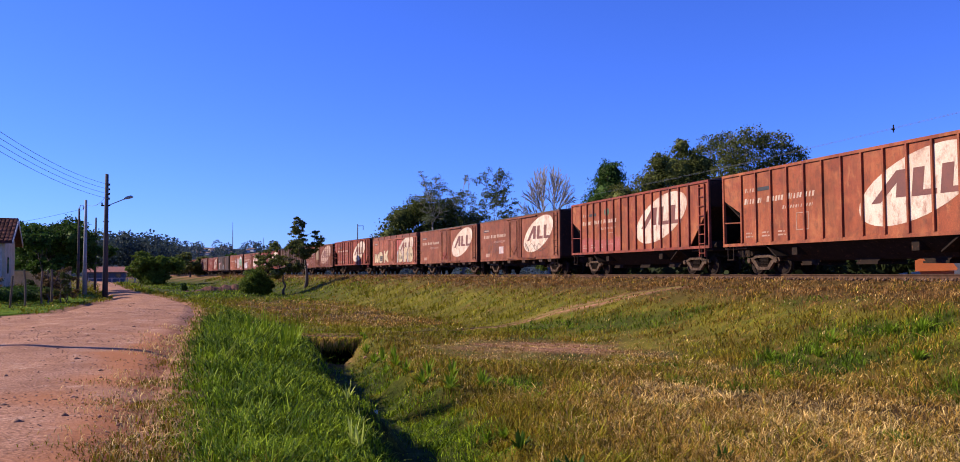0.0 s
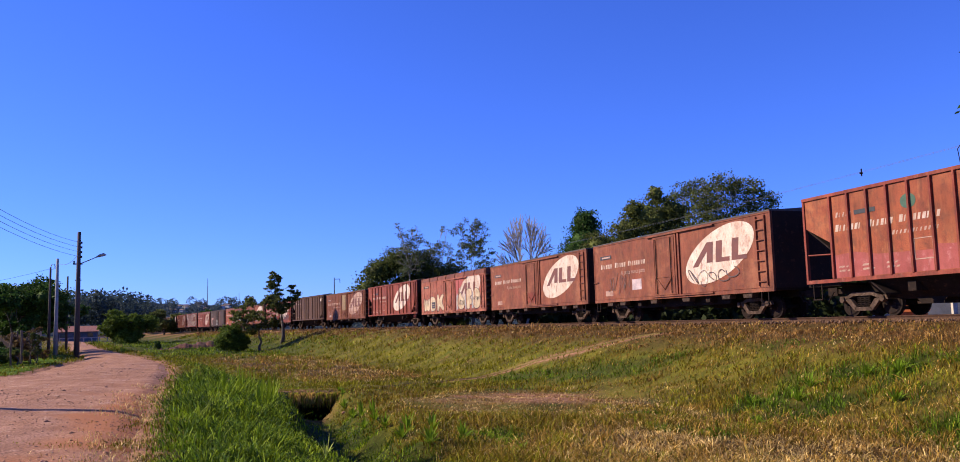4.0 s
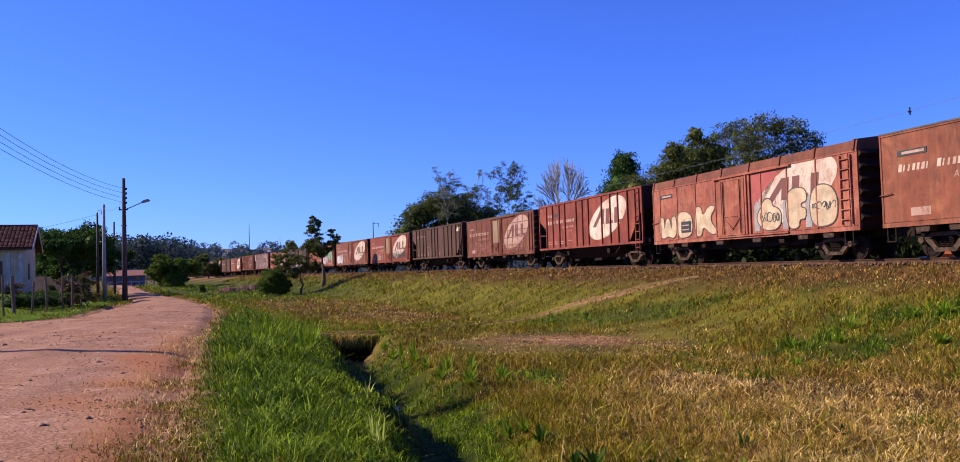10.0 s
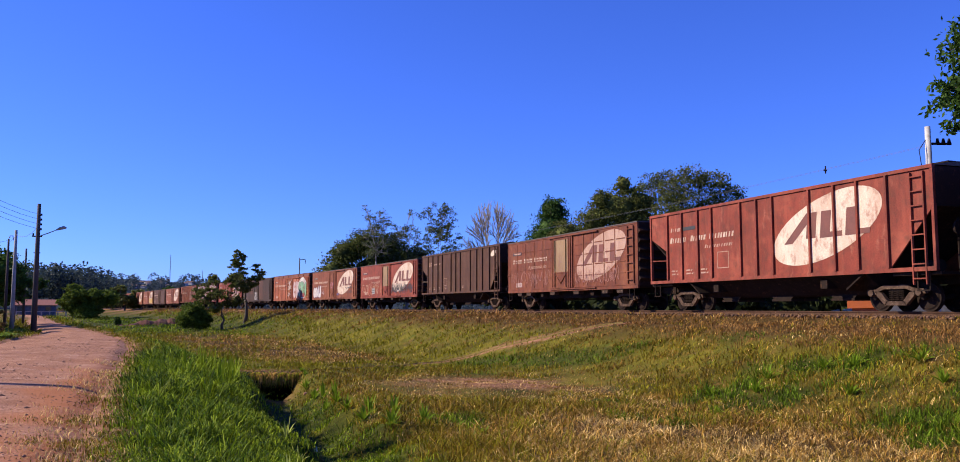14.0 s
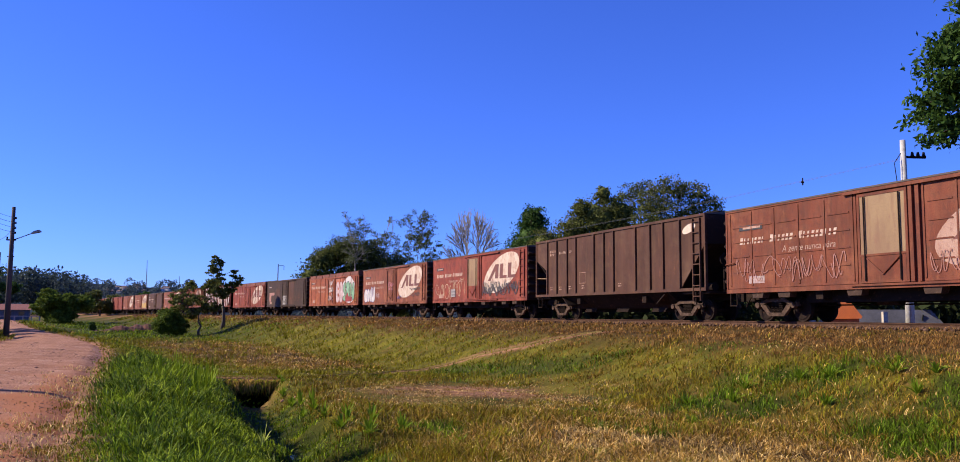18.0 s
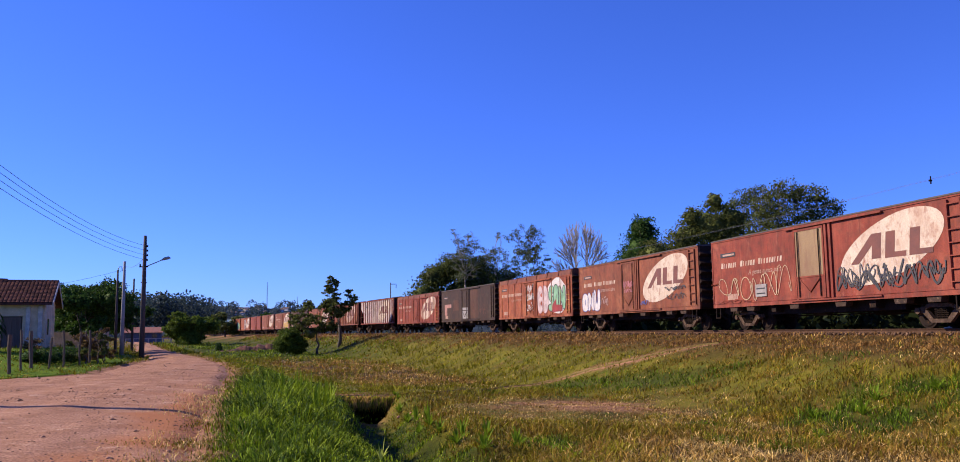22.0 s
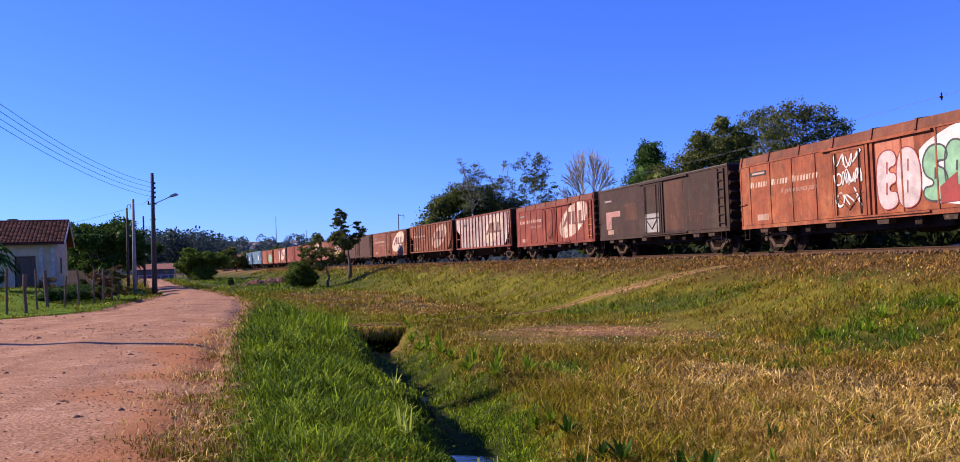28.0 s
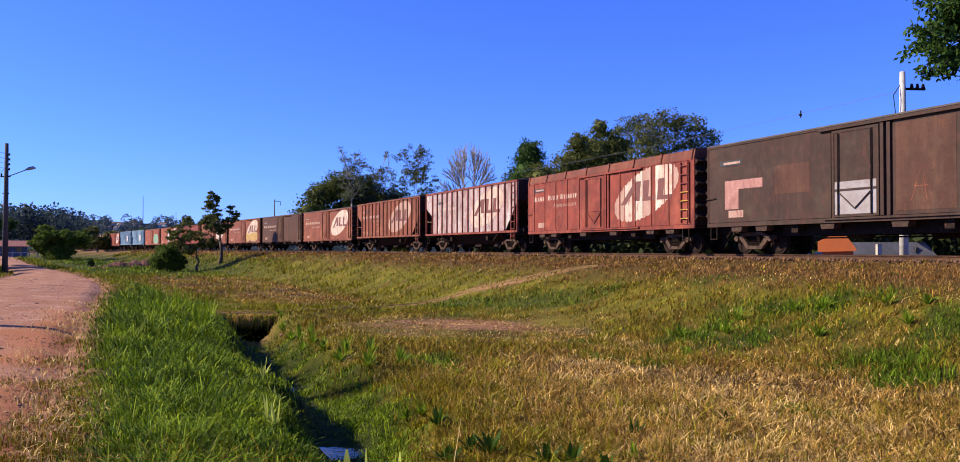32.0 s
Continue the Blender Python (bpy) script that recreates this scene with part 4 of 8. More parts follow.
# garden trees by the house
tree("garden_tree", "dense dark broadleaf tree behind the garden wall", place(-27.0, 84), 5.2, blob(r0, 22, 6.8, 6.6, 1.8), LEAF_DEEP, 26000, leaf=0.12, trunk=0.18, seed=21, core=0.5)
tree("garden_tree", "dark broadleaf tree beside the garden wall", place(-24.9, 92), 4.6, blob(r0, 12, 4.8, 5.6, 1.8), LEAF_DEEP, 10000, leaf=0.16, trunk=0.18, seed=22)
tree("garden_tree", "round dark tree beside the house", place(-27.3, 74), 2.9, blob(r0, 10, 3.6, 4.4, 1.2), LEAF_DEEP, 7000, leaf=0.13, trunk=0.12, seed=23)
for k, (az, d, h) in enumerate(((-26.9, 50, 1.9), (-27.6, 53, 1.7), (-26.3, 51, 2.3), (-25.9, 53, 1.6))):
    tree("garden_shrub", "sparse shrub along the garden fence", place(az, d), h, blob(r0, 4, 1.0, h, 0.4), LEAF_OLIVE, 1300, leaf=0.08, trunk=0.04, fork=0.2, seed=30 + k, category="bush", group="garden shrubs")

# ---- far hills with woods, distance haze put into their colours ----
HILL = material("hazed_wooded_hill", (0.045, 0.060, 0.075), rough=1.0, dark=(0.03, 0.042, 0.058), scale=0.03, bump=0, fine_scale=0.2, spec=0.0)
def hill(name, label, az0, az1, d, heights, depth, mat):
    hv, hf = [], []
    azs = np.linspace(az0, az1, 90)
    hs = np.interp(azs, np.linspace(az0, az1, len(heights)), heights)
    for a, h in zip(azs, hs):
        for dd, hh in ((d - depth, -3), (d - depth * 0.5, h * 0.6), (d, h), (d + depth, -3)):
            hv.append((dd * math.sin(radians(a)), dd * math.cos(radians(a)), hh))
    for i in range(len(azs) - 1):
        for j in range(3):
            hf.append((4 * i + j, 4 * i + 4 + j, 4 * i + 5 + j, 4 * i + 1 + j))
    tagged(new(name, soup(name, np.array(hv), np.array(hf), mat, True)), label, "hill", kind="structure")
    return azs, hs


# leaf colours shifted to blue to carry the haze of distance
FARLEAF = leafy("hazed_far_leaves", (0.062, 0.088, 0.092), (0.048, 0.070, 0.080), 0.2)
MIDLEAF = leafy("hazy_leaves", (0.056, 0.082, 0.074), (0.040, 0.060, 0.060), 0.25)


def woods(label, az0, az1, d0, d1, n, h0, h1, base, seed, mat, tall=0.0, m=110, spray=0.07):
    """A far wood: trees as stacked leafy sprays, in one stuff object."""
    r = np.random.RandomState(seed)
    V = []
    for i in range(n):
        az, d = r.uniform(az0, az1), r.uniform(d0, d1)
        h = r.uniform(h0, h1) * (1.35 if r.rand() < tall else 1)
        w = h * r.uniform(0.28, 0.5)
        c = np.array([d * math.sin(radians(az)), d * math.cos(radians(az)), base(az, d)])
        u = r.normal(size=(m, 3))
        u /= np.linalg.norm(u, axis=1)[:, None]
        p = c + np.array([0, 0, h * 0.58]) + u * r.uniform(0.3, 1, (m, 1)) ** 0.5 * np.array([w, w, h * 0.45])
        a = r.normal(size=(m, 3)); a /= np.linalg.norm(a, axis=1)[:, None]
        b = np.cross(a, r.normal(size=(m, 3))); b /= np.linalg.norm(b, axis=1)[:, None]
        sz = h * spray * r.uniform(0.6, 1.5, (m, 1))
        V.append(np.stack([p - a * sz, p - b * sz * .6, p + a * sz, p + b * sz * .6], 1).reshape(-1, 3))
    V = np.concatenate(V)
    tagged(new("far_wood", soup("far_wood", V, np.arange(len(V)).reshape(-1, 4), mat)), label, "woods", kind="stuff")


az_a, h_a = hill("hill_far", "wooded hill in the far distance, tinted blue-green for haze", -50, 40, 900, [22, 27, 37, 36, 28, 22, 17, 12, 7, 4, 3, 3], 260, HILL)
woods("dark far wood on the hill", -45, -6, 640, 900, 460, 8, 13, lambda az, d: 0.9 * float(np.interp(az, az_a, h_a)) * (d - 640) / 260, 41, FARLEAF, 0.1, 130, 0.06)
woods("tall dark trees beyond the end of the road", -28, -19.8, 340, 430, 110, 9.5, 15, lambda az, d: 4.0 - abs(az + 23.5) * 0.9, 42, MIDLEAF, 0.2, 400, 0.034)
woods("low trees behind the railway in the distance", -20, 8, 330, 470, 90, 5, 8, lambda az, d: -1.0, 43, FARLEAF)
woods("low bushes behind the railway", 6, 45, 58, 90, 240, 3.0, 5.4, lambda az, d: -0.2, 44, LEAF_SHADED)
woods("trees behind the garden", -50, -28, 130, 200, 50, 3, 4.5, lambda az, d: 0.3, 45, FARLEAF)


# ---- wagons: x along the wagon from its rear end to its front end, the lit side at y = -1.4, z from the rail head ----
def ellipse(cx, cz, hw, hh, lean=0.5, n=40):
    return [(cx + hw * math.cos(a), cz + hh * (lean * math.cos(a) + math.sqrt(1 - lean ** 2) * math.sin(a))) for a in (2 * math.pi * i / n for i in range(n))]


def skew(pts, cx, cz, sx, sz, lean=0.12):
    return [(cx + x * sx + lean * z * sz, cz + z * sz) for x, z in pts]


# the marks inside the oval, as plain slanted bars
MARKS = [[(-0.80, -0.45), (-0.62, -0.45), (-0.34, 0.16), (-0.34, -0.32), (-0.15, -0.32), (-0.15, 0.56), (-0.36, 0.56)],
         [(-0.06, 0.56), (0.13, 0.56), (0.13, -0.16), (0.36, -0.16), (0.36, -0.34), (-0.06, -0.34)],
         [(0.42, 0.56), (0.61, 0.56), (0.61, -0.16), (0.86, -0.16), (0.86, -0.34), (0.42, -0.34)]]
Y = -SIDE
YP = Y - 0.006


LETTER = streak(material("worn_letter_paint", (0.56, 0.44, 0.34), rough=0.7, dark=(0.36, 0.2, 0.13), scale=3), 0.6, (4, 4, .5), (.24, .09, .055))


def slogan_mesh():
    cu = bpy.data.curves.new("slogan", "FONT")
    cu.body, cu.size, cu.shear, cu.extrude, cu.resolution_u = "A gente nunca pára", 0.30, 0.2, 0.001, 2
    ob = new("slogan", cu)
    dg = bpy.context.evaluated_depsgraph_get()
    me = bpy.data.meshes.new_from_object(ob.evaluated_get(dg))
    bpy.data.objects.remove(ob)
    me.materials.clear()
    me.materials.append(WHITE_DULL)
    return me


SLOGAN = slogan_mesh()


def oval_logo(wagon, cx, cz, white=None, mark=None, hw=2.4, hh=1.16, gaps=()):
    oval = part("oval_emblem", Shape().flat(ellipse(cx, cz, hw, hh), YP), white or WHITE, wagon, "worn white oval with dark slanted bars")
    for m in MARKS:
        part("emblem_bar", Shape().flat(skew(m, cx, cz, 2.25, 0.95), YP - 0.005), mark or LOGO_RED, oval)


def worn_oval(wagon, cx, cz, bands, hw=2.4, hh=1.16, lean=0.5):
    """An oval emblem of which only upright bands of paint are left."""
    for k, (x0, x1) in enumerate(bands):
        up, dn = [], []
        for i in range(7):
            x = x0 + (x1 - x0) * i / 6
            c = max(-1, min(1, (x - cx) / hw))
            h = hh * math.sqrt(1 - lean ** 2) * math.sqrt(1 - c * c)
            jag = .05 * math.sin(i * 2.3 + k)
            up.append((x, cz + hh * lean * c + h + jag - .02))
            dn.append((x, cz + hh * lean * c - h + jag))
        part("oval_emblem", Shape().flat(up[::-1] + dn, YP), WHITE if k % 3 else WHITE_DULL, wagon, "strip of a worn white oval emblem")
    for m in MARKS:
        part("emblem_bar", Shape().flat(skew(m, cx, cz, 2.25, 0.95), YP - 0.005), LOGO_RED, wagon)


def word_bars(wagon, x, z, widths, h, mat, name="lettering_bar", gap=0.07, lean=0.05):
    """Lettering not spelled out: one slanting bar for each letter."""
    sh = Shape()
    for i, w in enumerate(widths):
        w_, h_ = w * (1, .62, .8, .45, .9)[(i * 3) % 5], h * (1.0 if i == 0 else .86)
        sh.flat([(x, z), (x + w_, z), (x + w_ + lean, z + h_), (x + lean, z + h_)], YP)
        x += w + gap
    return tagged(part(name, sh, mat, wagon), kind="stuff")


def ribbon_line(pts, width, y0, step=0.0003, closed=False):
    """One continuous painted line through points on the sheet."""
    sh = Shape()
    n = len(pts)
    for i, (x, z) in enumerate(pts):
        a, b = (pts[i - 1], pts[(i + 1) % n]) if closed else (pts[max(0, i - 1)], pts[min(n - 1, i + 1)])
        L = math.hypot(b[0] - a[0], b[1] - a[1]) or 1e-3
        ox, oz = -(b[1] - a[1]) / L * width / 2, (b[0] - a[0]) / L * width / 2
        sh.v += [(x + ox, y0 - step * i, z + oz), (x - ox, y0 - step * i, z - oz)]
    sh.f = [(2 * i, 2 * i + 1, 2 * i + 3, 2 * i + 2) for i in range(n - 1)]
    if closed:
        sh.f.append((2 * n - 2, 2 * n - 1, 1, 0))
    return sh


def scrawl(wagon, x0, x1, z0, z1, mat, seed, n=5, width=0.05, label="illegible painted scrawl", door=False):
    """Spray-can scribble: loops and hooks that spell nothing."""
    r = random.Random(seed)
    for k in range(n):
        w, h = (x1 - x0) / n, (z1 - z0) * r.uniform(.55, 1.0)
        cx, cz = x0 + w * (k + .5), (z0 + z1) / 2 + r.uniform(-.12, .12) * (z1 - z0)
        a0, turn, drift, f2 = r.uniform(0, 6.28), r.choice((-1, 1)) * r.uniform(4.5, 8.5), r.uniform(-.5, .5), r.choice((1, 2, 2))
        fine = []
        for i in range(22):
            u = i / 21
            a = a0 + turn * u
            fine.append((cx + w * (.46 * math.cos(a) + drift * (u - .5)), cz + h * (.48 * math.sin(f2 * a + a0) + .08 * math.sin(9 * u + a0))))
        part("graffiti", ribbon_line(fine, width * r.uniform(.55, .9), YP - (0.064 if door else 0.020)), mat, wagon, label)


def bubble(wagon, boxes, fill, line, seed, label):
    """Fat rounded throw-up letters: each a filled blob with an outline."""
    r = random.Random(seed)
    for bi, (x0, x1, z0, z1) in enumerate(boxes):
        fs = Shape()
        cx, cz, w, h = (x0 + x1) / 2, (z0 + z1) / 2, (x1 - x0) / 2, (z1 - z0) / 2
        ring = []
        p1, p2 = r.uniform(0, 6.28), r.uniform(0, 6.28)
        for i in range(36):
            a = 2 * math.pi * i / 36
            k = 1 + 0.10 * math.sin(3 * a + p1) + 0.06 * math.sin(5 * a + p2)
            c, s_ = math.cos(a), math.sin(a)
            ring.append((cx + w * k * math.copysign(abs(c) ** 0.6, c), cz + h * k * math.copysign(abs(s_) ** 0.6, s_)))
        fs.flat(ring, YP - 0.006 - 0.001 * bi)
        f_ = part("graffiti_letter", fs, fill, wagon, label)
        part("outline", ribbon_line(ring, 0.06, YP - 0.015, 0, True), line, f_)
        for off in (-.3, .25):
            inner = [(cx + (off + r.uniform(-.1, .1)) * w, cz + .5 * h), (cx + (off + r.uniform(-.1, .1)) * w, cz), (cx + (off + r.uniform(-.1, .1)) * w, cz - r.uniform(.1, .6) * h)]
            part("letter_stroke", ribbon_line(inner, 0.05, YP - 0.016), line, f_)


BLOCKS = dict(
    W=[(0, .85), (.15, 1), (.3, .9), (.3, .35), (.38, .9), (.62, .9), (.70, .35), (.7, .9), (.85, 1), (1, .85), (1, .2), (.8, 0), (.55, .1), (.45, .1), (.2, 0), (0, .2)],
    D=[(0, 1), (.6, 1), (.92, .85), (1, .6), (1, .3), (.9, .1), (.6, 0), (0, 0)],
    K=[(0, 1), (.3, 1), (.35, .65), (.6, 1), (.95, .95), (.6, .55), (1, .1), (.7, 0), (.35, .35), (.3, 0), (0, 0)],
    B=[(.25, .9), (.45, 1), (.62, .92), (.66, .72), (.85, .68), (1, .5), (.98, .2), (.8, .03), (.45, 0), (.2, .08), (0, .3), (.02, .55), (.2, .75)],
    F=[(0, .95), (.9, 1), (1, .62), (.72, .6), (.72, .5), (.95, .46), (.9, .2), (.62, .22), (.6, 0), (.05, 0)],
    O=[(.3, 1), (.6, 1), (.85, .9), (1, .65), (1, .3), (.88, .08), (.6, 0), (.25, 0), (.05, .15), (0, .5), (.08, .85)],
    E=[(.3, 1), (.8, 1), (.98, .85), (.9, .72), (.6, .7), (.62, .62), (.9, .6), (.95, .45), (.6, .4), (.6, .3), (.95, .3), (1, .1), (.7, 0), (.25, 0), (0, .2), (0, .8)],
    S=[(.3, 1), (.8, 1), (1, .85), (.95, .7), (.6, .72), (.6, .62), (.9, .55), (1, .3), (.85, .05), (.4, 0), (0, .1), (.05, .28), (.4, .28), (.45, .38), (.1, .48), (0, .75)],
    N=[(0, .9), (.2, 1), (.4, .92), (.62, .6), (.65, .95), (.85, 1), (1, .9), (1, .15), (.8, 0), (.6, .1), (.38, .45), (.35, .05), (.15, 0), (0, .1)],
    U=[(0, .9), (.2, 1), (.38, .9), (.4, .35), (.6, .35), (.62, .9), (.8, 1), (1, .9), (1, .2), (.8, 0), (.2, 0), (0, .2)])


def block(wagon, letter, x0, x1, z0, z1, fill, line, label, width=0.06, eyes=()):
    """One fat graffiti letter with an outline."""
    pts = [(x0 + x * (x1 - x0), z0 + z * (z1 - z0)) for x, z in BLOCKS[letter]]
    soft_ = pts
    for _ in range(2):
        soft_ = [q_ for a, b in zip(soft_, soft_[1:] + soft_[:1]) for q_ in ((a[0] * .75 + b[0] * .25, a[1] * .75 + b[1] * .25), (a[0] * .25 + b[0] * .75, a[1] * .25 + b[1] * .75))]
    k = BLOCKS_DONE[0] = (BLOCKS_DONE[0] + 1) % 7
    f_ = part("graffiti_letter", Shape().flat(soft_[::-1], YP - 0.006 - 0.0012 * k), fill, wagon, label)
    part("outline", ribbon_line(soft_, width, YP - 0.0165, 0, True), line, f_)
    for ex, ez, eh in eyes:
        px_, pz_ = x0 + ex * (x1 - x0), z0 + ez * (z1 - z0)
        part("letter_stroke", ribbon_line([(px_, pz_), (px_ + .03, pz_ + eh * (z1 - z0))], width * 1.3, YP - 0.017), line, f_)


BLOCKS_DONE = [0]


def ladder(wagon, x0, x1, z0, z1, mat, rungs=7, y=Y - 0.07, yellow=False):
    lad = part("ladder", Shape().box(x0, x0 + 0.04, y, Y, z0, z1).box(x1 - 0.04, x1, y, Y, z0, z1), mat, wagon)
    for i in range(rungs):
        z = z0 + 0.15 + (z1 - z0 - 0.3) * i / (rungs - 1)
        part("rung", Shape().box(x0 + 0.04, x1 - 0.04, y, y + 0.03, z, z + 0.035), YEL if yellow and i < 4 else mat, lad)
    return lad


WHEEL_R = 0.42


def wheel_shape():
    sh = Shape()
    for side in (-1, 1):
        n = 22
        prof = [(0.085, 0.62), (WHEEL_R - 0.09, 0.60), (WHEEL_R - 0.05, 0.57), (WHEEL_R, 0.57), (WHEEL_R + 0.01, 0.48), (WHEEL_R + 0.03, 0.465), (WHEEL_R - 0.05, 0.45), (WHEEL_R - 0.1, 0.50), (0.085, 0.47)]
        k0 = len(sh.v)
        for rr, yy in prof:
            sh.v += [(rr * math.cos(2 * math.pi * i / n), side * yy, rr * math.sin(2 * math.pi * i / n)) for i in range(n)]
        for j in range(len(prof) - 1):
            for i in range(n):
                q4 = (k0 + j * n + i, k0 + j * n + (i + 1) % n, k0 + (j + 1) * n + (i + 1) % n, k0 + (j + 1) * n + i)
                sh.f.append(q4 if side > 0 else q4[::-1])
    sh.tube((0, -0.78, 0), (0, 0.78, 0), 0.08, n=10)
    for k in range(3):
        a = 2.094 * k
        for side in (-1, 1):
            sh.tube((0.2 * math.cos(a), side * 0.615, 0.2 * math.sin(a)), (0.2 * math.cos(a), side * 0.635, 0.2 * math.sin(a)), 0.035, n=6)
    return sh


WHEEL_MESH = wheel_shape().mesh("wheelset", IRON)
# side frame: a low bow with a window for the springs
FRAME_MESHES = {}
for sgn in (-1, 1):
    y0 = sgn * 0.86
    sh = Shape()
    a, b = sorted((y0 - 0.06, y0 + 0.06))
    for poly in ([(-1.08, 0.52), (-1.02, 0.66), (-0.72, 0.66), (-0.68, 0.50)], [(1.02, 0.66), (1.08, 0.52), (0.68, 0.50), (0.72, 0.66)],
                 [(-0.72, 0.66), (-0.42, 0.78), (0.42, 0.78), (0.72, 0.66), (0.70, 0.56), (0.40, 0.66), (-0.40, 0.66), (-0.70, 0.56)],
                 [(-0.74, 0.60), (-0.68, 0.46), (-0.38, 0.18), (-0.28, 0.30), (-0.52, 0.56)], [(0.74, 0.60), (0.52, 0.56), (0.28, 0.30), (0.38, 0.18), (0.68, 0.46)],
                 [(-0.40, 0.18), (0.40, 0.18), (0.34, 0.30), (-0.34, 0.30)]):
        sh.prism(poly, a, b)
    FRAME_MESHES[sgn] = sh.mesh("side_frame", BOGIE)
SPRING_MESHES = {}
for sgn in (-1, 1):
    coil = [(0.08 * math.cos(a * .785), 0.08 * math.sin(a * .785), 0.30 + 0.0075 * a) for a in range(0, 45, 2)]
    SPRING_MESHES[sgn] = Shape().path(coil, [0.022] * 23, 3).mesh("spring", IRON)
CAP_MESHES = {sgn: Shape().tube((0, sgn * 0.84, 0), (0, sgn * 0.98, 0), 0.12, 0.10, n=10).mesh("axle_cap", BOGIE) for sgn in (-1, 1)}
BOLSTER = Shape().box(-0.2, 0.2, -0.85, 0.85, 0.48, 0.74).mesh("bolster", IRON)
ROLLING = []


def bogie(wagon, x, roll):
    bo = part("bogie", BOLSTER, IRON, wagon, "dusty cast-steel bogie with two axles")
    bo.location = (x, 0, 0)
    for sgn in (-1, 1):
        part("side_frame", FRAME_MESHES[sgn], BOGIE, bo)
        for xx in (-0.19, 0.0, 0.19):
            part("spring", SPRING_MESHES[sgn], IRON, bo).location = (xx, sgn * 0.86, 0)
        for xx in (-0.87, 0.87):
            part("axle_cap", CAP_MESHES[sgn], BOGIE, bo).location = (xx, 0, 0.55)
    for xx in (-0.87, 0.87):
        w = part("wheelset", WHEEL_MESH, IRON, bo)
        w.location = (xx, 0, WHEEL_R)
        if roll:
            ROLLING.append((w, xx))


def underframe(wagon, length, mat, hop=False):
    for x in (4.2, 9.9):
        part("cross_bearer", Shape().box(x, x + .3, -1.25, 1.25, .72, 1.0), IRON, wagon)
    part("centre_sill", Shape().box(0.2, length - 0.2, -0.18, 0.18, 0.78, 1.05), IRON, wagon)
    for x, d in ((-0.1, -1), (length + 0.1, 1)):
        sh = Shape().box(min(x, x - d * .5), max(x, x - d * .5), -0.09, 0.09, 0.78, 0.95)
        sh.box(min(x, x + d * 0.45), max(x, x + d * 0.45), -0.13, 0.13, 0.72, 1.0)
        part("coupler", sh, IRON, wagon)
        part("brake_hose", Shape().path([(x - d * .1, -0.35, 0.85), (x + d * .1, -0.36, 0.62), (x + d * .3, -0.25, 0.5)], [0.025] * 3, 5), IRON, wagon)
    if not hop:
        part("brake_cylinder", Shape().tube((6.0, -0.5, 0.7), (6.8, -0.5, 0.7), 0.19, n=10), IRON, wagon)
        part("air_tank", Shape().tube((8.2, 0.45, 0.7), (9.6, 0.45, 0.7), 0.22, n=10), IRON, wagon)
        for y in (-.9, .75):
            part("underframe_beam", Shape().box(3.4, length - 3.4, y, y + .15, .62, 1.02), IRON, wagon)
        part("brake_rod", Shape().tube((3.0, 0, 0.55), (11.6, 0, 0.55), 0.025, n=5), IRON, wagon)


def end_ribs(wagon, length, mat, n=6, z0=1.2, z1=3.75):
    """Pressed ribs across both end walls."""
    for i in range(n):
        z = z0 + (z1 - z0) * (i + 0.5) / n
        for x, d in ((0, -1), (length, 1)):
            part("end_rib", Shape().prism([(x, z - 0.14), (x + d * 0.17, z), (x, z + 0.14)] if d > 0 else [(x, z + 0.14), (x + d * 0.17, z), (x, z - 0.14)], -1.385, 1.3), mat, wagon)


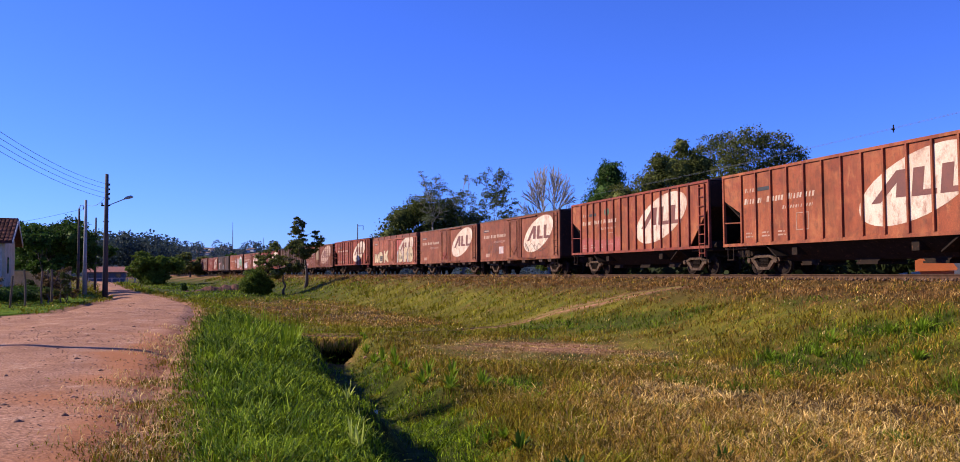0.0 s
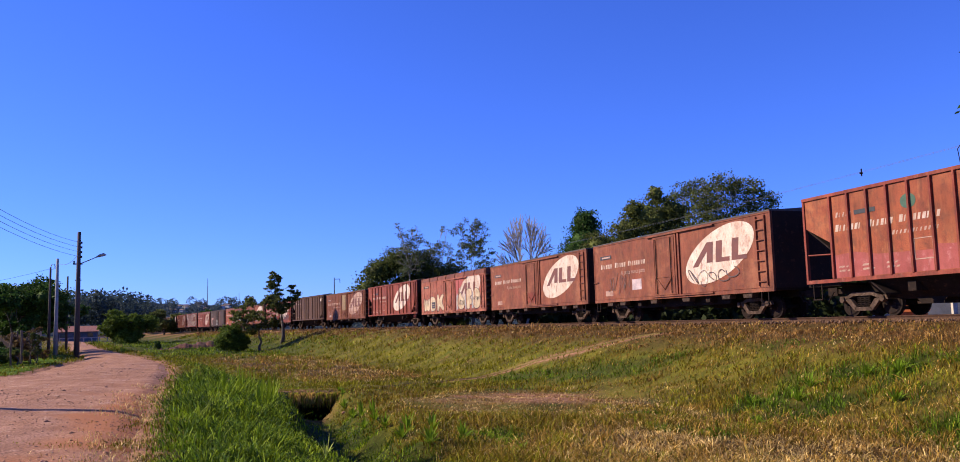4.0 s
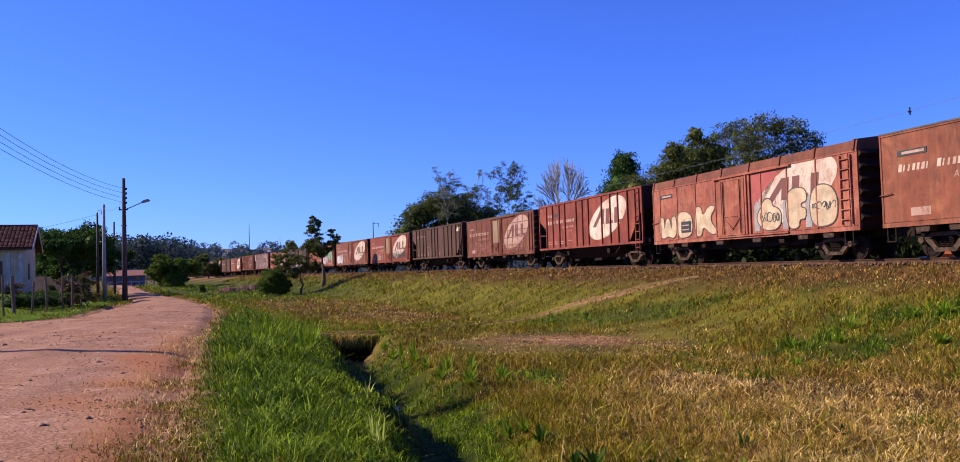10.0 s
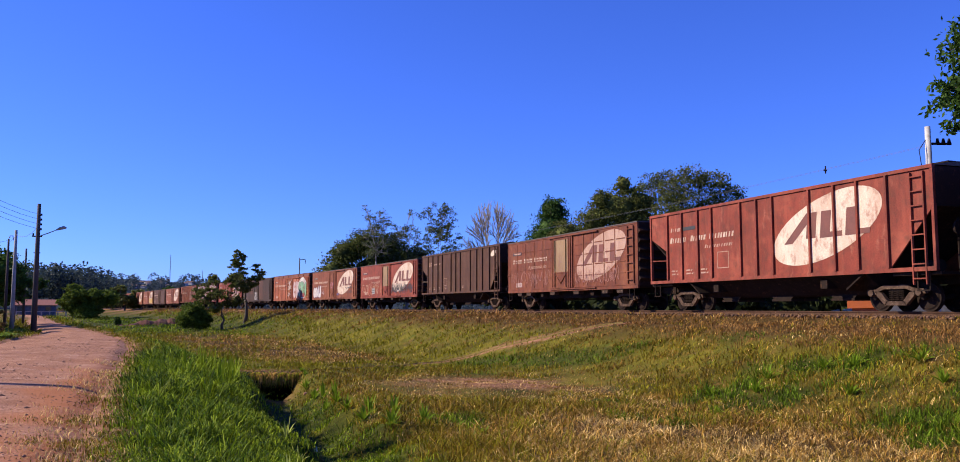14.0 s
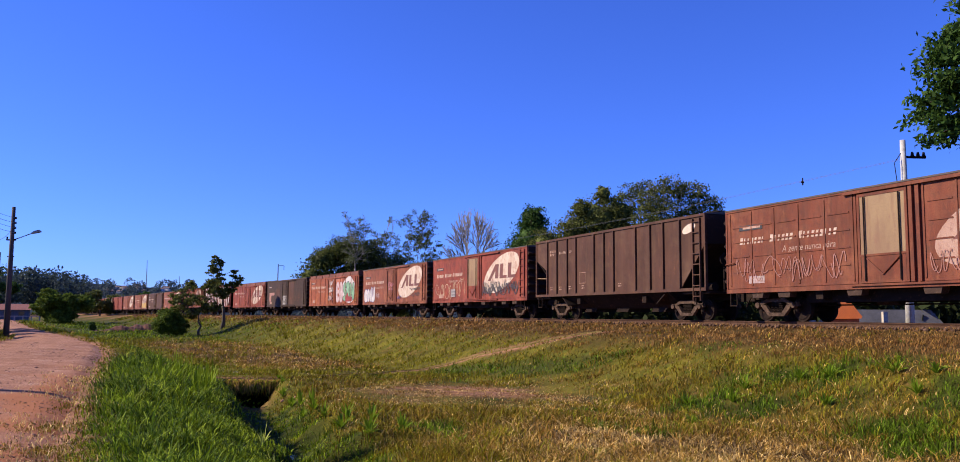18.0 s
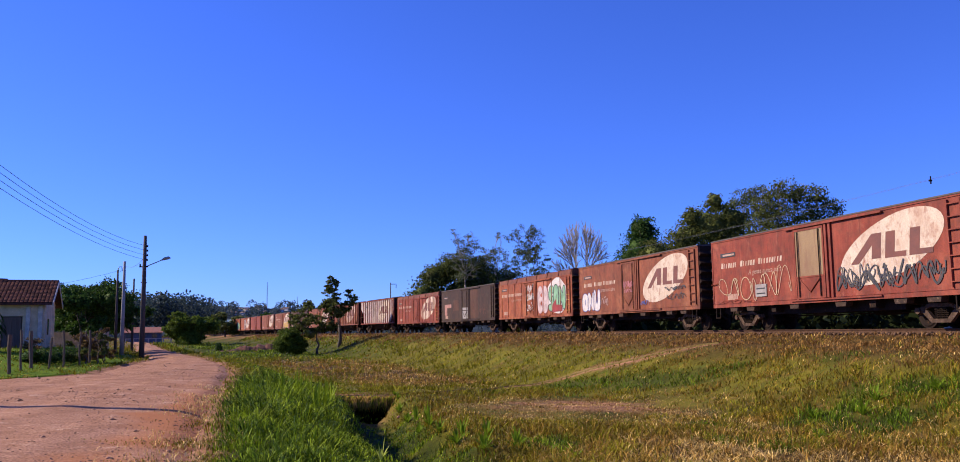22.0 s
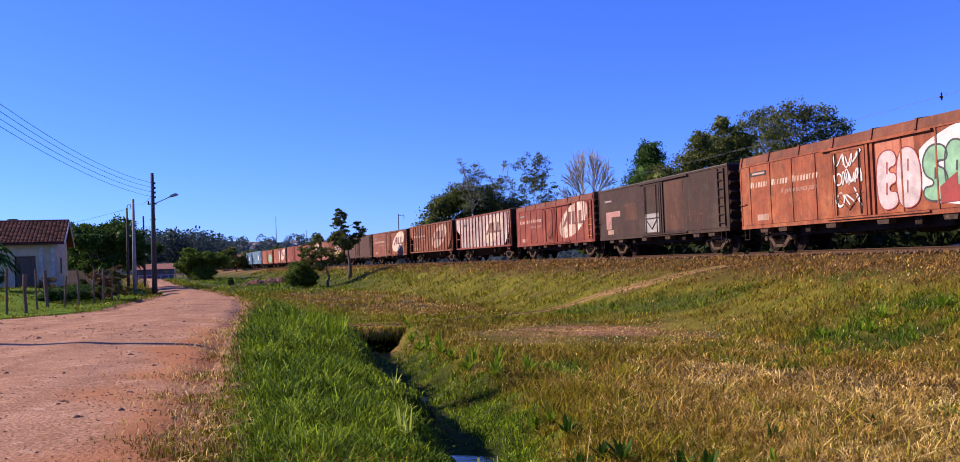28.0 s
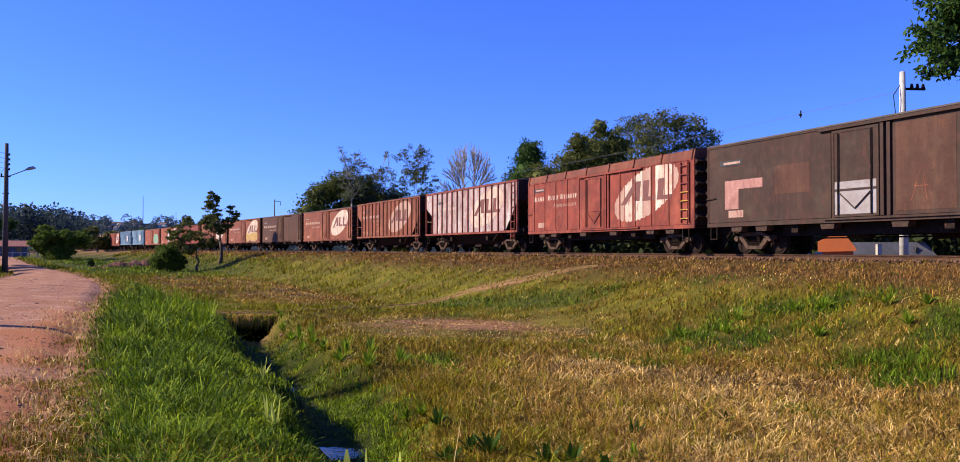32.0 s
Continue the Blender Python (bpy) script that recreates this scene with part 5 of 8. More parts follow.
def box_wagon(label, col, L=14.55, top=3.92, ribbed_roof=False, waffle=False, ends=True, door_mat=None, door_low=None, seed=0, roll=True, panels=0, letters=True, plate=True, logo=True, logo_white=None, yellow=False):
    r = random.Random(seed)
    m = PAINT[col]
    w = thing("box_wagon", label, "wagon", "wagons of the train")
    eave = top - (0.33 if ribbed_roof else 0.0)
    DX0, DX1 = 6.15, 8.0
    body = Shape()
    body.box(0, L, Y + 0.02, Y + 0.08, 1.10, eave).box(0, L, 1.32, 1.38, 1.10, eave)
    part("side_wall", body, m, w)
    part("end_wall", Shape().box(0.0, 0.06, Y + 0.08, 1.32, 1.10, eave), SHADED_END, w)
    part("end_wall", Shape().box(L - 0.06, L, Y + 0.08, 1.32, 1.10, eave), SHADED_END, w)
    part("floor", Shape().box(0.06, L - 0.06, Y + 0.08, 1.32, 1.02, 1.12), IRON, w)
    for x0, x1 in ((0.0, DX0 - 0.02), (DX1 + 0.35, L)):
        part("side_panel", Shape().box(x0 + 0.05, x1 - 0.05, Y, Y + 0.02, 1.14, eave - 0.05), m, w)
    part("side_sill", Shape().box(0, L, Y - 0.03, Y + 0.05, 0.98, 1.12), m, w)
    part("top_rail", Shape().box(0, L, Y - 0.025, Y + 0.04, eave - 0.06, eave), m, w)
    for x in (0.0, L - 0.07):
        part("corner_post", Shape().box(x, x + 0.07, Y - 0.02, Y + 0.06, 1.1, eave), m, w)
    # roof
    roof = [(-1.44, eave), (-1.44, eave + 0.05), (-0.9, top + 0.07), (0, top + 0.14), (0.9, top + 0.07), (1.44, eave + 0.05), (1.44, eave)]
    if ribbed_roof:
        roof = [(-1.43, eave), (-1.36, top), (0, top + 0.16), (1.36, top), (1.43, eave)]
        for i in range(8):
            x = 0.1 + (L - 0.3) * i / 7
            part("roof_bow", Shape().prism_x([(-1.47, eave), (-1.40, top + .03), (0, top + 0.2), (1.40, top + .03), (1.47, eave)], x, x + 0.1), PAINT["maroon"], w)
    else:
        for i in range(9):
            x = 0.5 + (L - 1.2) * i / 8
            part("roof_seam", Shape().prism_x([(-1.3, eave + 0.06), (-0.9, top + 0.12), (0, top + 0.19), (0.9, top + 0.12), (1.3, eave + 0.06)], x, x + 0.06), ROOF, w)
    part("roof", Shape().prism_x(roof, 0, L), PAINT["maroon"] if ribbed_roof else ROOF, w)
    # sliding door on its rails
    door = part("door", Shape().box(DX0 + 0.12, DX1 - 0.12, Y - 0.05, Y + 0.02, 1.18, eave - 0.22), door_mat or m, w, "sliding side door with a latch bar")
    part("door_frame", Shape().box(DX0 + 0.04, DX0 + 0.12, Y - 0.07, Y, 1.14, eave - 0.16).box(DX1 - 0.12, DX1 - 0.04, Y - 0.07, Y, 1.14, eave - 0.16).box(DX0 + .12, DX1 - .12, Y - .065, Y, eave - .24, eave - .16).box(DX0 + .12, DX1 - .12, Y - .065, Y, 1.14, 1.2), m, door)
    for x in (DX0 + 0.3, DX1 - 0.3):
        part("lock_bar", Shape().tube((x, Y - 0.09, 1.2), (x, Y - 0.09, eave - 0.25), 0.022, n=6), IRON, door)
    for xe in (DX0 + .35, DX1 - .35):
        part("latch_bar", Shape().tube((xe, Y - .08, 1.85), ((DX0 + DX1) / 2, Y - .08, 1.38), .02, n=5), m, door)
    if door_mat:
        part("door_patch", Shape().box(DX0 + .14, DX1 - .14, Y - .056, Y - .05, 1.2, 1.92), m, door, "red-brown lower half of the door")
    part("crossbar", Shape().box(DX0 + 0.12, DX1 - 0.12, Y - 0.075, Y - 0.05, 1.92, 1.98), m, door)
    if door_low:
        part("door_patch", Shape().box(DX0 + 0.14, DX1 - 0.14, Y - 0.056, Y - 0.05, 1.22, 2.2), door_low, door, "pale repainted lower half of the door")
    part("door_track", Shape().box(DX0 - 0.5, DX1 + 3.0, Y - 0.1, Y - 0.02, eave - 0.12, eave - 0.06), m, w)
    part("door_track", Shape().box(DX0 - 0.3, DX1 + 2.8, Y - 0.09, Y - 0.03, 1.06, 1.12), m, w)
    part("door_jamb", Shape().box(DX1 + 0.0, DX1 + 0.12, Y - 0.06, Y + 0.02, 1.14, eave - 0.14).box(DX1 + .22, DX1 + .34, Y - .05, Y + .02, 1.14, eave - .14), m, w)
    if waffle:
        for x0, x1, k in ((0.25, DX0 - 0.2, 5), (DX1 + 0.45, L - 0.95, 5)):
            for i in range(k + 1):
                xa = x0 + (x1 - x0) * i / k
                part("pressed_ridge", Shape().prism_x([(Y, 1.2), (Y - .022, 1.24), (Y - .022, eave - .14), (Y, eave - .1)], xa - .025, xa + .025), m, w)
                if i < k:
                    for j in range(1, 5):
                        za = 1.2 + (eave - 1.3) * j / 5
                        part("pressed_ridge", Shape().prism([(xa + .12, za - .02), (xa + (x1 - x0) / k - .12, za - .02), (xa + (x1 - x0) / k - .14, za + .025), (xa + .14, za + .025)], Y - 0.02, Y), m, w)
    for i in range(panels):
        x = 0.7 + (L - 1.2) * i / max(1, panels - 1)
        if not DX0 - 0.1 < x < DX1 + 0.4:
            part("side_rib", Shape().box(x, x + 0.06, Y - 0.03, Y, 1.14, eave - 0.06), m, w)
    if ends:
        end_ribs(w, L, SHADED_END)
    ladder(w, L - 0.85, L - 0.3, 1.2, eave - 0.12, m, yellow=yellow)
    part("grab_iron", Shape().tube((-0.02, Y - 0.06, 2.0), (0.5, Y - 0.06, 2.05), 0.02, n=5), m, w)
    part("step", Shape().box(0.15, 0.19, Y, Y + .03, .55, 1.0).box(.5, .54, Y, Y + .03, .55, 1.0).box(.15, .54, Y - .02, Y + .03, .52, .56), IRON, w)
    part("step", Shape().box(L - .8, L - .76, Y, Y + .03, .55, 1.0).box(L - .4, L - .36, Y, Y + .03, .55, 1.0).box(L - .8, L - .36, Y - .02, Y + .03, .52, .56), IRON, w)
    for x in (1.3, 2.6, 5.6, 8.3, 11.2, 12.6):
        part("sill_bracket", Shape().prism([(x, 0.98), (x + 0.6, 0.98), (x + 0.55, 0.80), (x + 0.05, 0.80)], Y + 0.02, Y + 0.3), DUSTY, w)
    underframe(w, L, m)
    for x in (1.95, L - 1.95):
        bogie(w, x, roll)
    if plate:
        part("number_plate", Shape().box(0.75, 1.95, YP - .01, YP, 3.16, 3.34), PLATE, w)
        word_bars(w, 0.95, 3.21, [.9], 0.08, WHITE_DULL, "plate_mark", 0.03, 0).location = (0, -.014, 0)
    if letters:
        for x_, n_ in ((0.75, 7), (2.3, 6), (3.65, 9)):
            word_bars(w, x_, 2.68, [.15] + [.13] * (n_ - 1), .24, LETTER, gap=.055)
        s_ = tagged(part("slogan", SLOGAN, WHITE_DULL, w), kind="stuff")
        s_.matrix_basis = pose(2.9, YP, 2.3, 90, 0, 0)
    if logo:
        oval_logo(w, 11.15, 2.62, logo_white)
    part("data_panel", Shape().flat([(1.2, 1.3), (2.0, 1.3), (2.0, 1.55), (1.2, 1.55)], YP), WHITE_DULL if r.random() < .6 else PAINT["pink"], w)
    return w


def hopper_wagon(label, col, ribs, L=14.5, top=4.05, roll=True, logo=True, logo_white=None, seed=0, small_logo=False, lettering=True, frame_col=None):
    m = PAINT[col]
    fm = PAINT[frame_col or col]
    w = thing("hopper_wagon", label, "wagon", "wagons of the train")
    z0 = 1.24
    A, B = 1.35, L - 1.6
    for y0, y1 in ((Y, Y + 0.05), (1.33, 1.38)):
        part("side_sheet", Shape().prism([(0, 3.05), (0, top - .08), (L, top - .08), (L, 2.95), (B, z0), (A, z0), (A, 2.38)], y0, y1), m, w)
    part("top_chord", Shape().box(0, L, Y - 0.05, Y + 0.07, top - 0.1, top), fm, w)
    part("top_chord", Shape().box(0, L, 1.31, 1.43, top - 0.1, top), fm, w)
    part("side_sill", Shape().box(0, L, Y - 0.05, Y + 0.08, z0 - 0.12, z0), fm, w)
    part("side_sill", Shape().box(0, L, 1.3, 1.43, z0 - 0.12, z0), fm, w)
    for x in ribs:
        part("side_rib", Shape().prism_x([(Y - 0.075, z0), (Y - 0.075, top - .1), (Y, top - .1), (Y, z0)], x - 0.035, x + 0.035), fm, w)
    part("side_rib", Shape().box(A - .04, A + .04, Y - .075, Y, z0, top - .1), fm, w)
    for x in (0.0, L - 0.09):
        part("end_post", Shape().box(x, x + 0.09, Y - 0.04, Y + 0.07, z0, top - .1), fm, w)
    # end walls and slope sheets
    part("end_wall", Shape().box(0.0, 0.05, Y + .05, 1.33, 3.0, top - .05), SHADED_END, w)
    part("end_wall", Shape().box(L - 0.05, L, Y + .05, 1.33, 2.95, top - .05), SHADED_END, w)
    part("slope_sheet", Shape().prism([(0.0, 3.0), (0.0, 3.06), (3.4, 0.7), (3.4, 0.64)], Y + .06, 1.32), IRON, w)
    part("slope_sheet", Shape().prism([(L, 2.95), (L, 2.89), (L - 3.4, 0.64), (L - 3.4, 0.70)], Y + .06, 1.32), IRON, w)
    part("end_brace", Shape().tube((0.05, Y + .02, 2.1), (A, Y + .02, 2.05), 0.025, n=5), YELLOW if seed % 2 else fm, w)
    part("end_platform", Shape().box(-.05, 1.5, Y + .08, 1.3, 1.02, 1.10), IRON, w)
    part("end_platform", Shape().box(L - 1.6, L + .05, Y + .08, 1.3, 1.02, 1.10), IRON, w)
    part("hopper_floor", Shape().prism_x([(-1.34, z0 - .1), (1.34, z0 - .1), (.5, 0.5), (-.5, 0.5)], 2.6, L - 2.6), IRON, w)
    for i in range(3):
        c = 4.35 + i * 2.9
        part("chute", Shape().prism([(c - 1.4, z0 - .1), (c + 1.4, z0 - .1), (c + .45, 0.42), (c - .45, 0.42)], -.55, .55), IRON, w)
        part("chute_gate", Shape().box(c - .5, c + .5, -.6, .6, .34, .42), IRON, w)
    # roof with hatches
    part("roof", Shape().prism_x([(-1.4, top - .02), (-.5, top + .12), (.5, top + .12), (1.4, top - .02)], 0, L), ROOF, w)
    for i in range(4):
        x = 1.4 + i * 3.2
        part("roof_hatch", Shape().box(x, x + 1.6, -.45, .45, top + .1, top + .2), ROOF, w)
    part("roof_walk", Shape().box(.2, L - .2, -.6, -.3, top + .13, top + .17), IRON, w)
    ladder(w, L - 0.78, L - 0.3, 0.75, top - 0.15, fm, rungs=8, yellow=seed % 3 == 1)
    part("brake_stand", Shape().tube((L + .02, -0.6, 1.1), (L + .02, -0.6, 2.6), 0.035, n=6).tube((L + .02, -.6, 2.3), (L + .1, -.6, 2.3), .22, n=14), IRON, w)
    part("air_tank", Shape().tube((L - 1.4, -0.55, 1.3), (L - .6, -.55, 1.3), 0.17, n=10), IRON, w)
    for x in (0.25, L - .7):
        part("step", Shape().box(x, x + .04, Y, Y + .03, .6, 1.12).box(x + .4, x + .44, Y, Y + .03, .6, 1.12).box(x, x + .44, Y - .02, Y + .03, .57, .61), IRON, w)
    underframe(w, L, m, True)
    for x in (1.95, L - 1.95):
        bogie(w, x, roll)
    if logo:
        oval_logo(w, 10.3, 2.66, logo_white)
    if small_logo:
        part("oval_emblem", Shape().flat(ellipse(L - 1.05, 3.55, .42, .2), YP), WHITE, w, "small white oval")
    if lettering:
        word_bars(w, 1.55, 3.22, [.09, .09, .09, .2], 0.16, WHITE_DULL)
        part("number_plate", Shape().box(2.4, 3.3, YP - .005, YP, 3.22, 3.36), PLATE, w)
        for x_, n_ in ((1.5, 7), (2.95, 6), (4.2, 9)):
            word_bars(w, x_, 2.76, [.14] + [.12] * (n_ - 1), .22, LETTER, gap=.05)
        word_bars(w, 3.9, 2.42, [.09] * 12, .13, WHITE_DULL, gap=.06)
        for x in (1.55, 2.6, 3.6):
            word_bars(w, x, 1.45, [.3, .25], 0.06, WHITE_DULL)
            word_bars(w, x, 1.58, [.25, .2], 0.06, WHITE_DULL)
        part("data_frame", Shape().box(4.7, 5.4, YP - .004, YP, 1.6, 1.63).box(4.7, 5.4, YP - .004, YP, 2.2, 2.23).box(4.7, 4.73, YP - .004, YP, 1.63, 2.2).box(5.37, 5.4, YP - .004, YP, 1.63, 2.2), WHITE_DULL, w)
    return w


def even(n, a=1.35, b=12.9):
    return [a + (b - a) * (i + 1) / n for i in range(n)]


UNEVEN = [2.4, 3.5, 4.4, 6.15, 7.05, 7.9, 9.7, 10.8, 11.75, 12.88]
SPRAY_PALE = material("spray_pale", (0.55, 0.48, 0.40), rough=0.6, light=(.5, .3, .25), scale=2)
SPRAY_CREAM = streak(material("spray_cream", (0.62, 0.46, 0.28), rough=0.7, light=(.5, .27, .17), scale=2), .6, (2.4, 2.4, .3), (.36, .18, .09))
SPRAY_DARK = material("spray_dark", (0.05, 0.045, 0.045), rough=0.6)
SPRAY_GREEN = material("spray_green", (0.24, 0.44, 0.25), rough=0.6, scale=2)
SPRAY_FADED = material("spray_faded", (0.10, 0.06, 0.05), rough=0.7, light=(.2, .08, .05), scale=3)
SPRAY_FAINT = streak(material("spray_faint", (0.40, 0.20, 0.16), rough=0.7, dark=(.26, .10, .07), scale=4), .7, (4, 4, 1), (.17, .05, .03))
SPRAY_HOT = material("spray_hot_pink", (0.55, 0.20, 0.24), rough=0.6, scale=2)
SPRAY_ORANGE = streak(material("spray_orange", (0.48, 0.15, 0.07), rough=0.7, dark=(.36, .10, .05), scale=2), .6)
SPRAY_PINK = material("spray_pink", (0.62, 0.46, 0.43), rough=0.6, scale=2)
SPRAY_RED = material("spray_red", (0.32, 0.03, 0.02), rough=0.6, scale=2)
SPRAY_WHITE = streak(material("spray_white", (0.64, 0.60, 0.57), rough=0.6, dark=(.48, .42, .38), scale=2), .45, (3, 3, .25), (.36, .22, .16))
SPRAY_BLUE = material("spray_blue", (0.06, 0.09, 0.3), rough=0.6, scale=2)
SPRAY_YELLOW = material("spray_yellow", (0.58, 0.33, 0.04), rough=0.6, scale=2)
PATCH_GREY = material("repaint_grey", (0.33, 0.31, 0.30), rough=0.7, dark=(.22, .17, .15), scale=2)

TRAIN = []


def coach(w, s):
    TRAIN.append((w, s))
    return w


coach(hopper_wagon("orange-red hopper wagon with a large white oval emblem", "orange", even(12), seed=0), -15.9)
w = coach(hopper_wagon("rust-red hopper wagon with a white oval emblem", "orange", even(14), seed=2, frame_col="red"), -0.35)
PINKISH = streak(streak(material("bleached_red_paint", (0.38, 0.10, 0.085), rough=0.75, dark=(0.26, 0.06, 0.05), light=(0.45, 0.17, 0.15), scale=1.2, spec=0.2), .6, (.9, .9, .3), (.15, .04, .03)), .5, (4, 4, .4), (.1, .03, .02))
part("faded_panel", Shape().flat([(1.4, 1.26), (6.3, 1.26), (6.3, 1.95), (5.4, 2.0), (5.4, 1.85), (3.3, 1.9), (2.3, 2.05), (1.4, 2.0)], YP + .004), PINKISH, w, "bleached pinkish lower part of the side")
part("paint_spot", Shape().flat(ellipse(4.6, 3.35, .3, .22, 0, 14), YP), material("green_spot", (0.05, 0.12, 0.07), rough=0.7, scale=3), w, "green daub of paint")
w = coach(box_wagon("rusty box wagon with a scrawled white oval emblem", "rust", seed=3, ends=False), 16.0)
scrawl(w, 1.6, 3.8, 1.5, 2.4, SPRAY_FADED, 4, 4, 0.04)
scrawl(w, 9.0, 12.5, 1.45, 2.1, SPRAY_FADED, 5, 5, 0.045)
part("poster", Shape().flat([(4.0, 1.5), (4.9, 1.5), (4.9, 2.0), (4.0, 2.0)], YP), SPRAY_PINK, w)
w = coach(box_wagon("red-brown box wagon with a white oval emblem", "rust", seed=4, ends=False), 31.4)
part("faded_square", Shape().flat([(6.35, 1.3), (7.8, 1.3), (7.8, 1.9), (6.35, 1.9)], Y - .056), PAINT["red"], w)
w = coach(box_wagon("salmon box wagon with ribbed roof and cream throw-up lettering", "salmon", seed=5, ribbed_roof=True, panels=9, logo_white=WHITE, letters=False, top=4.0), 47.0)
for ch, x0, x1, z1, eyes in (("W", .6, 2.3, 2.32, ()), ("D", 2.35, 3.75, 2.42, ((.45, .5, .22),)), ("K", 3.95, 5.95, 2.55, ())):
    block(w, ch, x0, x1, 1.2, z1, SPRAY_CREAM, SPRAY_FADED, "cream block letter with a dark outline", 0.04, eyes)
part("faded_panel", Shape().flat([(8.5, 2.1), (9.2, 2.3), (10.0, 3.2), (10.05, 3.55), (8.5, 3.55)], YP), material("faded_red", (0.40, 0.075, 0.06), rough=0.7, dark=(.28, .05, .04), scale=2), w, "faded red panel beside the door")
for ch, x0, x1, z1 in (("B", 8.75, 10.35, 2.5), ("F", 10.6, 11.9, 2.75), ("O", 12.0, 13.5, 2.7)):
    block(w, ch, x0, x1, 1.2, z1, SPRAY_CREAM, SPRAY_FADED, "cream block letter over the faded emblem", 0.045)
for k, x in enumerate((8.55, 10.4, 11.75)):
    part("letter_shade", Shape().flat([(x, 1.22), (x + .35, 1.22), (x + .4, 2.3), (x + .2, 2.45), (x + .02, 2.2)], YP - .0045), PATCH_GREY, w)
scrawl(w, 9.0, 10.2, 1.45, 2.0, SPRAY_DARK, 71, 3, 0.035)
scrawl(w, 12.15, 13.4, 1.8, 2.1, SPRAY_DARK, 72, 5, 0.035)
part("data_plate", Shape().box(2.75, 3.6, YP - .03, YP - .024, 1.45, 1.95), PLATE, w, "small dark plate with worn white marks")
word_bars(w, 2.85, 1.55, [.6], .05, WHITE_DULL, "plate_mark", .05, 0).location = (0, -.035, 0)
word_bars(w, 2.85, 1.75, [.6], .05, WHITE_DULL, "plate_mark", .05, 0).location = (0, -.035, 0)
coach(hopper_wagon("brick-red hopper wagon with a cream oval emblem", "red", UNEVEN, seed=8), 62.65)
w = coach(box_wagon("red-brown box wagon with pressed panels and a pale yellow door", "maroon", seed=6, waffle=True, door_mat=YELLOW, logo_white=WHITE_DULL), 78.27)
scrawl(w, .6, 5.6, 1.35, 2.2, SPRAY_FAINT, 8, 11, 0.032)
scrawl(w, 8.6, 12.9, 1.3, 2.0, SPRAY_FAINT, 9, 11, 0.032)
coach(hopper_wagon("dark brown hopper wagon with a small white oval", "brown", UNEVEN, seed=5, logo=False, small_logo=True, lettering=False), 93.98)
w = TRAIN[-1][0]
word_bars(w, 1.6, 3.36, [.06] * 6, .12, WHITE_DULL)
word_bars(w, 1.6, 3.2, [.12, .1, .12], .12, WHITE_DULL)
for x, k in ((2.6, 5), (3.0, 3), (3.7, 2)):
    word_bars(w, x, 3.24, [.07] * k, .12, LETTER)
for x in (1.6, 2.6, 3.6, 4.9, 8.2):
    word_bars(w, x, 1.45, [.14, .1], .05, WHITE_DULL)
    word_bars(w, x, 1.56, [.1, .12], .05, WHITE_DULL)
part("data_frame", Shape().box(4.7, 5.3, YP - .004, YP, 1.7, 1.72).box(4.7, 5.3, YP - .004, YP, 2.2, 2.22).box(4.7, 4.72, YP - .004, YP, 1.72, 2.2).box(5.28, 5.3, YP - .004, YP, 1.72, 2.2), WHITE_DULL, w)
w = coach(box_wagon("faded red box wagon with a large white oval under black scrawl", "red", seed=7, door_mat=YELLOW), 109.64)
scrawl(w, 8.5, 13.4, 1.3, 2.0, SPRAY_DARK, 10, 9, 0.07)
scrawl(w, 8.5, 13.5, 1.45, 2.15, SPRAY_DARK, 74, 12, 0.06)
scrawl(w, .5, 5.8, 1.3, 2.35, SPRAY_CREAM, 11, 6, 0.045)
part("data_plate", Shape().box(3.4, 4.2, YP - .03, YP - .024, 1.35, 1.85), PATCH_GREY, w, "small grey plate with worn marks")
word_bars(w, 3.5, 1.45, [.6], .05, PLATE, "plate_mark", .05, 0).location = (0, -.035, 0)
word_bars(w, 3.5, 1.65, [.6], .05, PLATE, "plate_mark", .05, 0).location = (0, -.035, 0)
scrawl(w, .3, 3.0, 1.16, 1.3, PAINT["red"], 75, 4, 0.06)
w = coach(box_wagon("red-brown box wagon with a white oval and white throw-up letters", "rust", seed=8, logo_white=WHITE), 125.4)
for ch, x0, x1, z1 in (("O", .4, 1.45, 2.3), ("N", 1.3, 2.4, 2.35), ("U", 2.2, 3.2, 2.5)):
    block(w, ch, x0, x1, 1.2, z1, SPRAY_WHITE, SPRAY_BLUE, "white bubble letter with a blue edge", 0.035, ((.5, .35, .3),))
scrawl(w, 11.2, 13.3, 1.95, 2.2, SPRAY_DARK, 13, 5, 0.045)
scrawl(w, 11.4, 13.3, 1.5, 1.8, SPRAY_DARK, 76, 5, 0.045)
scrawl(w, 6.5, 7.75, 2.3, 2.75, SPRAY_HOT, 77, 5, 0.045, door=True)
scrawl(w, 6.6, 7.7, 2.1, 2.3, SPRAY_HOT, 78, 4, 0.035, door=True)
scrawl(w, 8.5, 9.4, 1.35, 1.6, SPRAY_BLUE, 79, 4, 0.045)
scrawl(w, 3.4, 4.3, 1.5, 2.0, SPRAY_PINK, 80, 3, 0.035)
w = coach(box_wagon("orange-rust box wagon with green and pink throw-up letters", "orange", seed=9, ribbed_roof=True, panels=10, logo=False, yellow=True, top=4.0), 141.15)
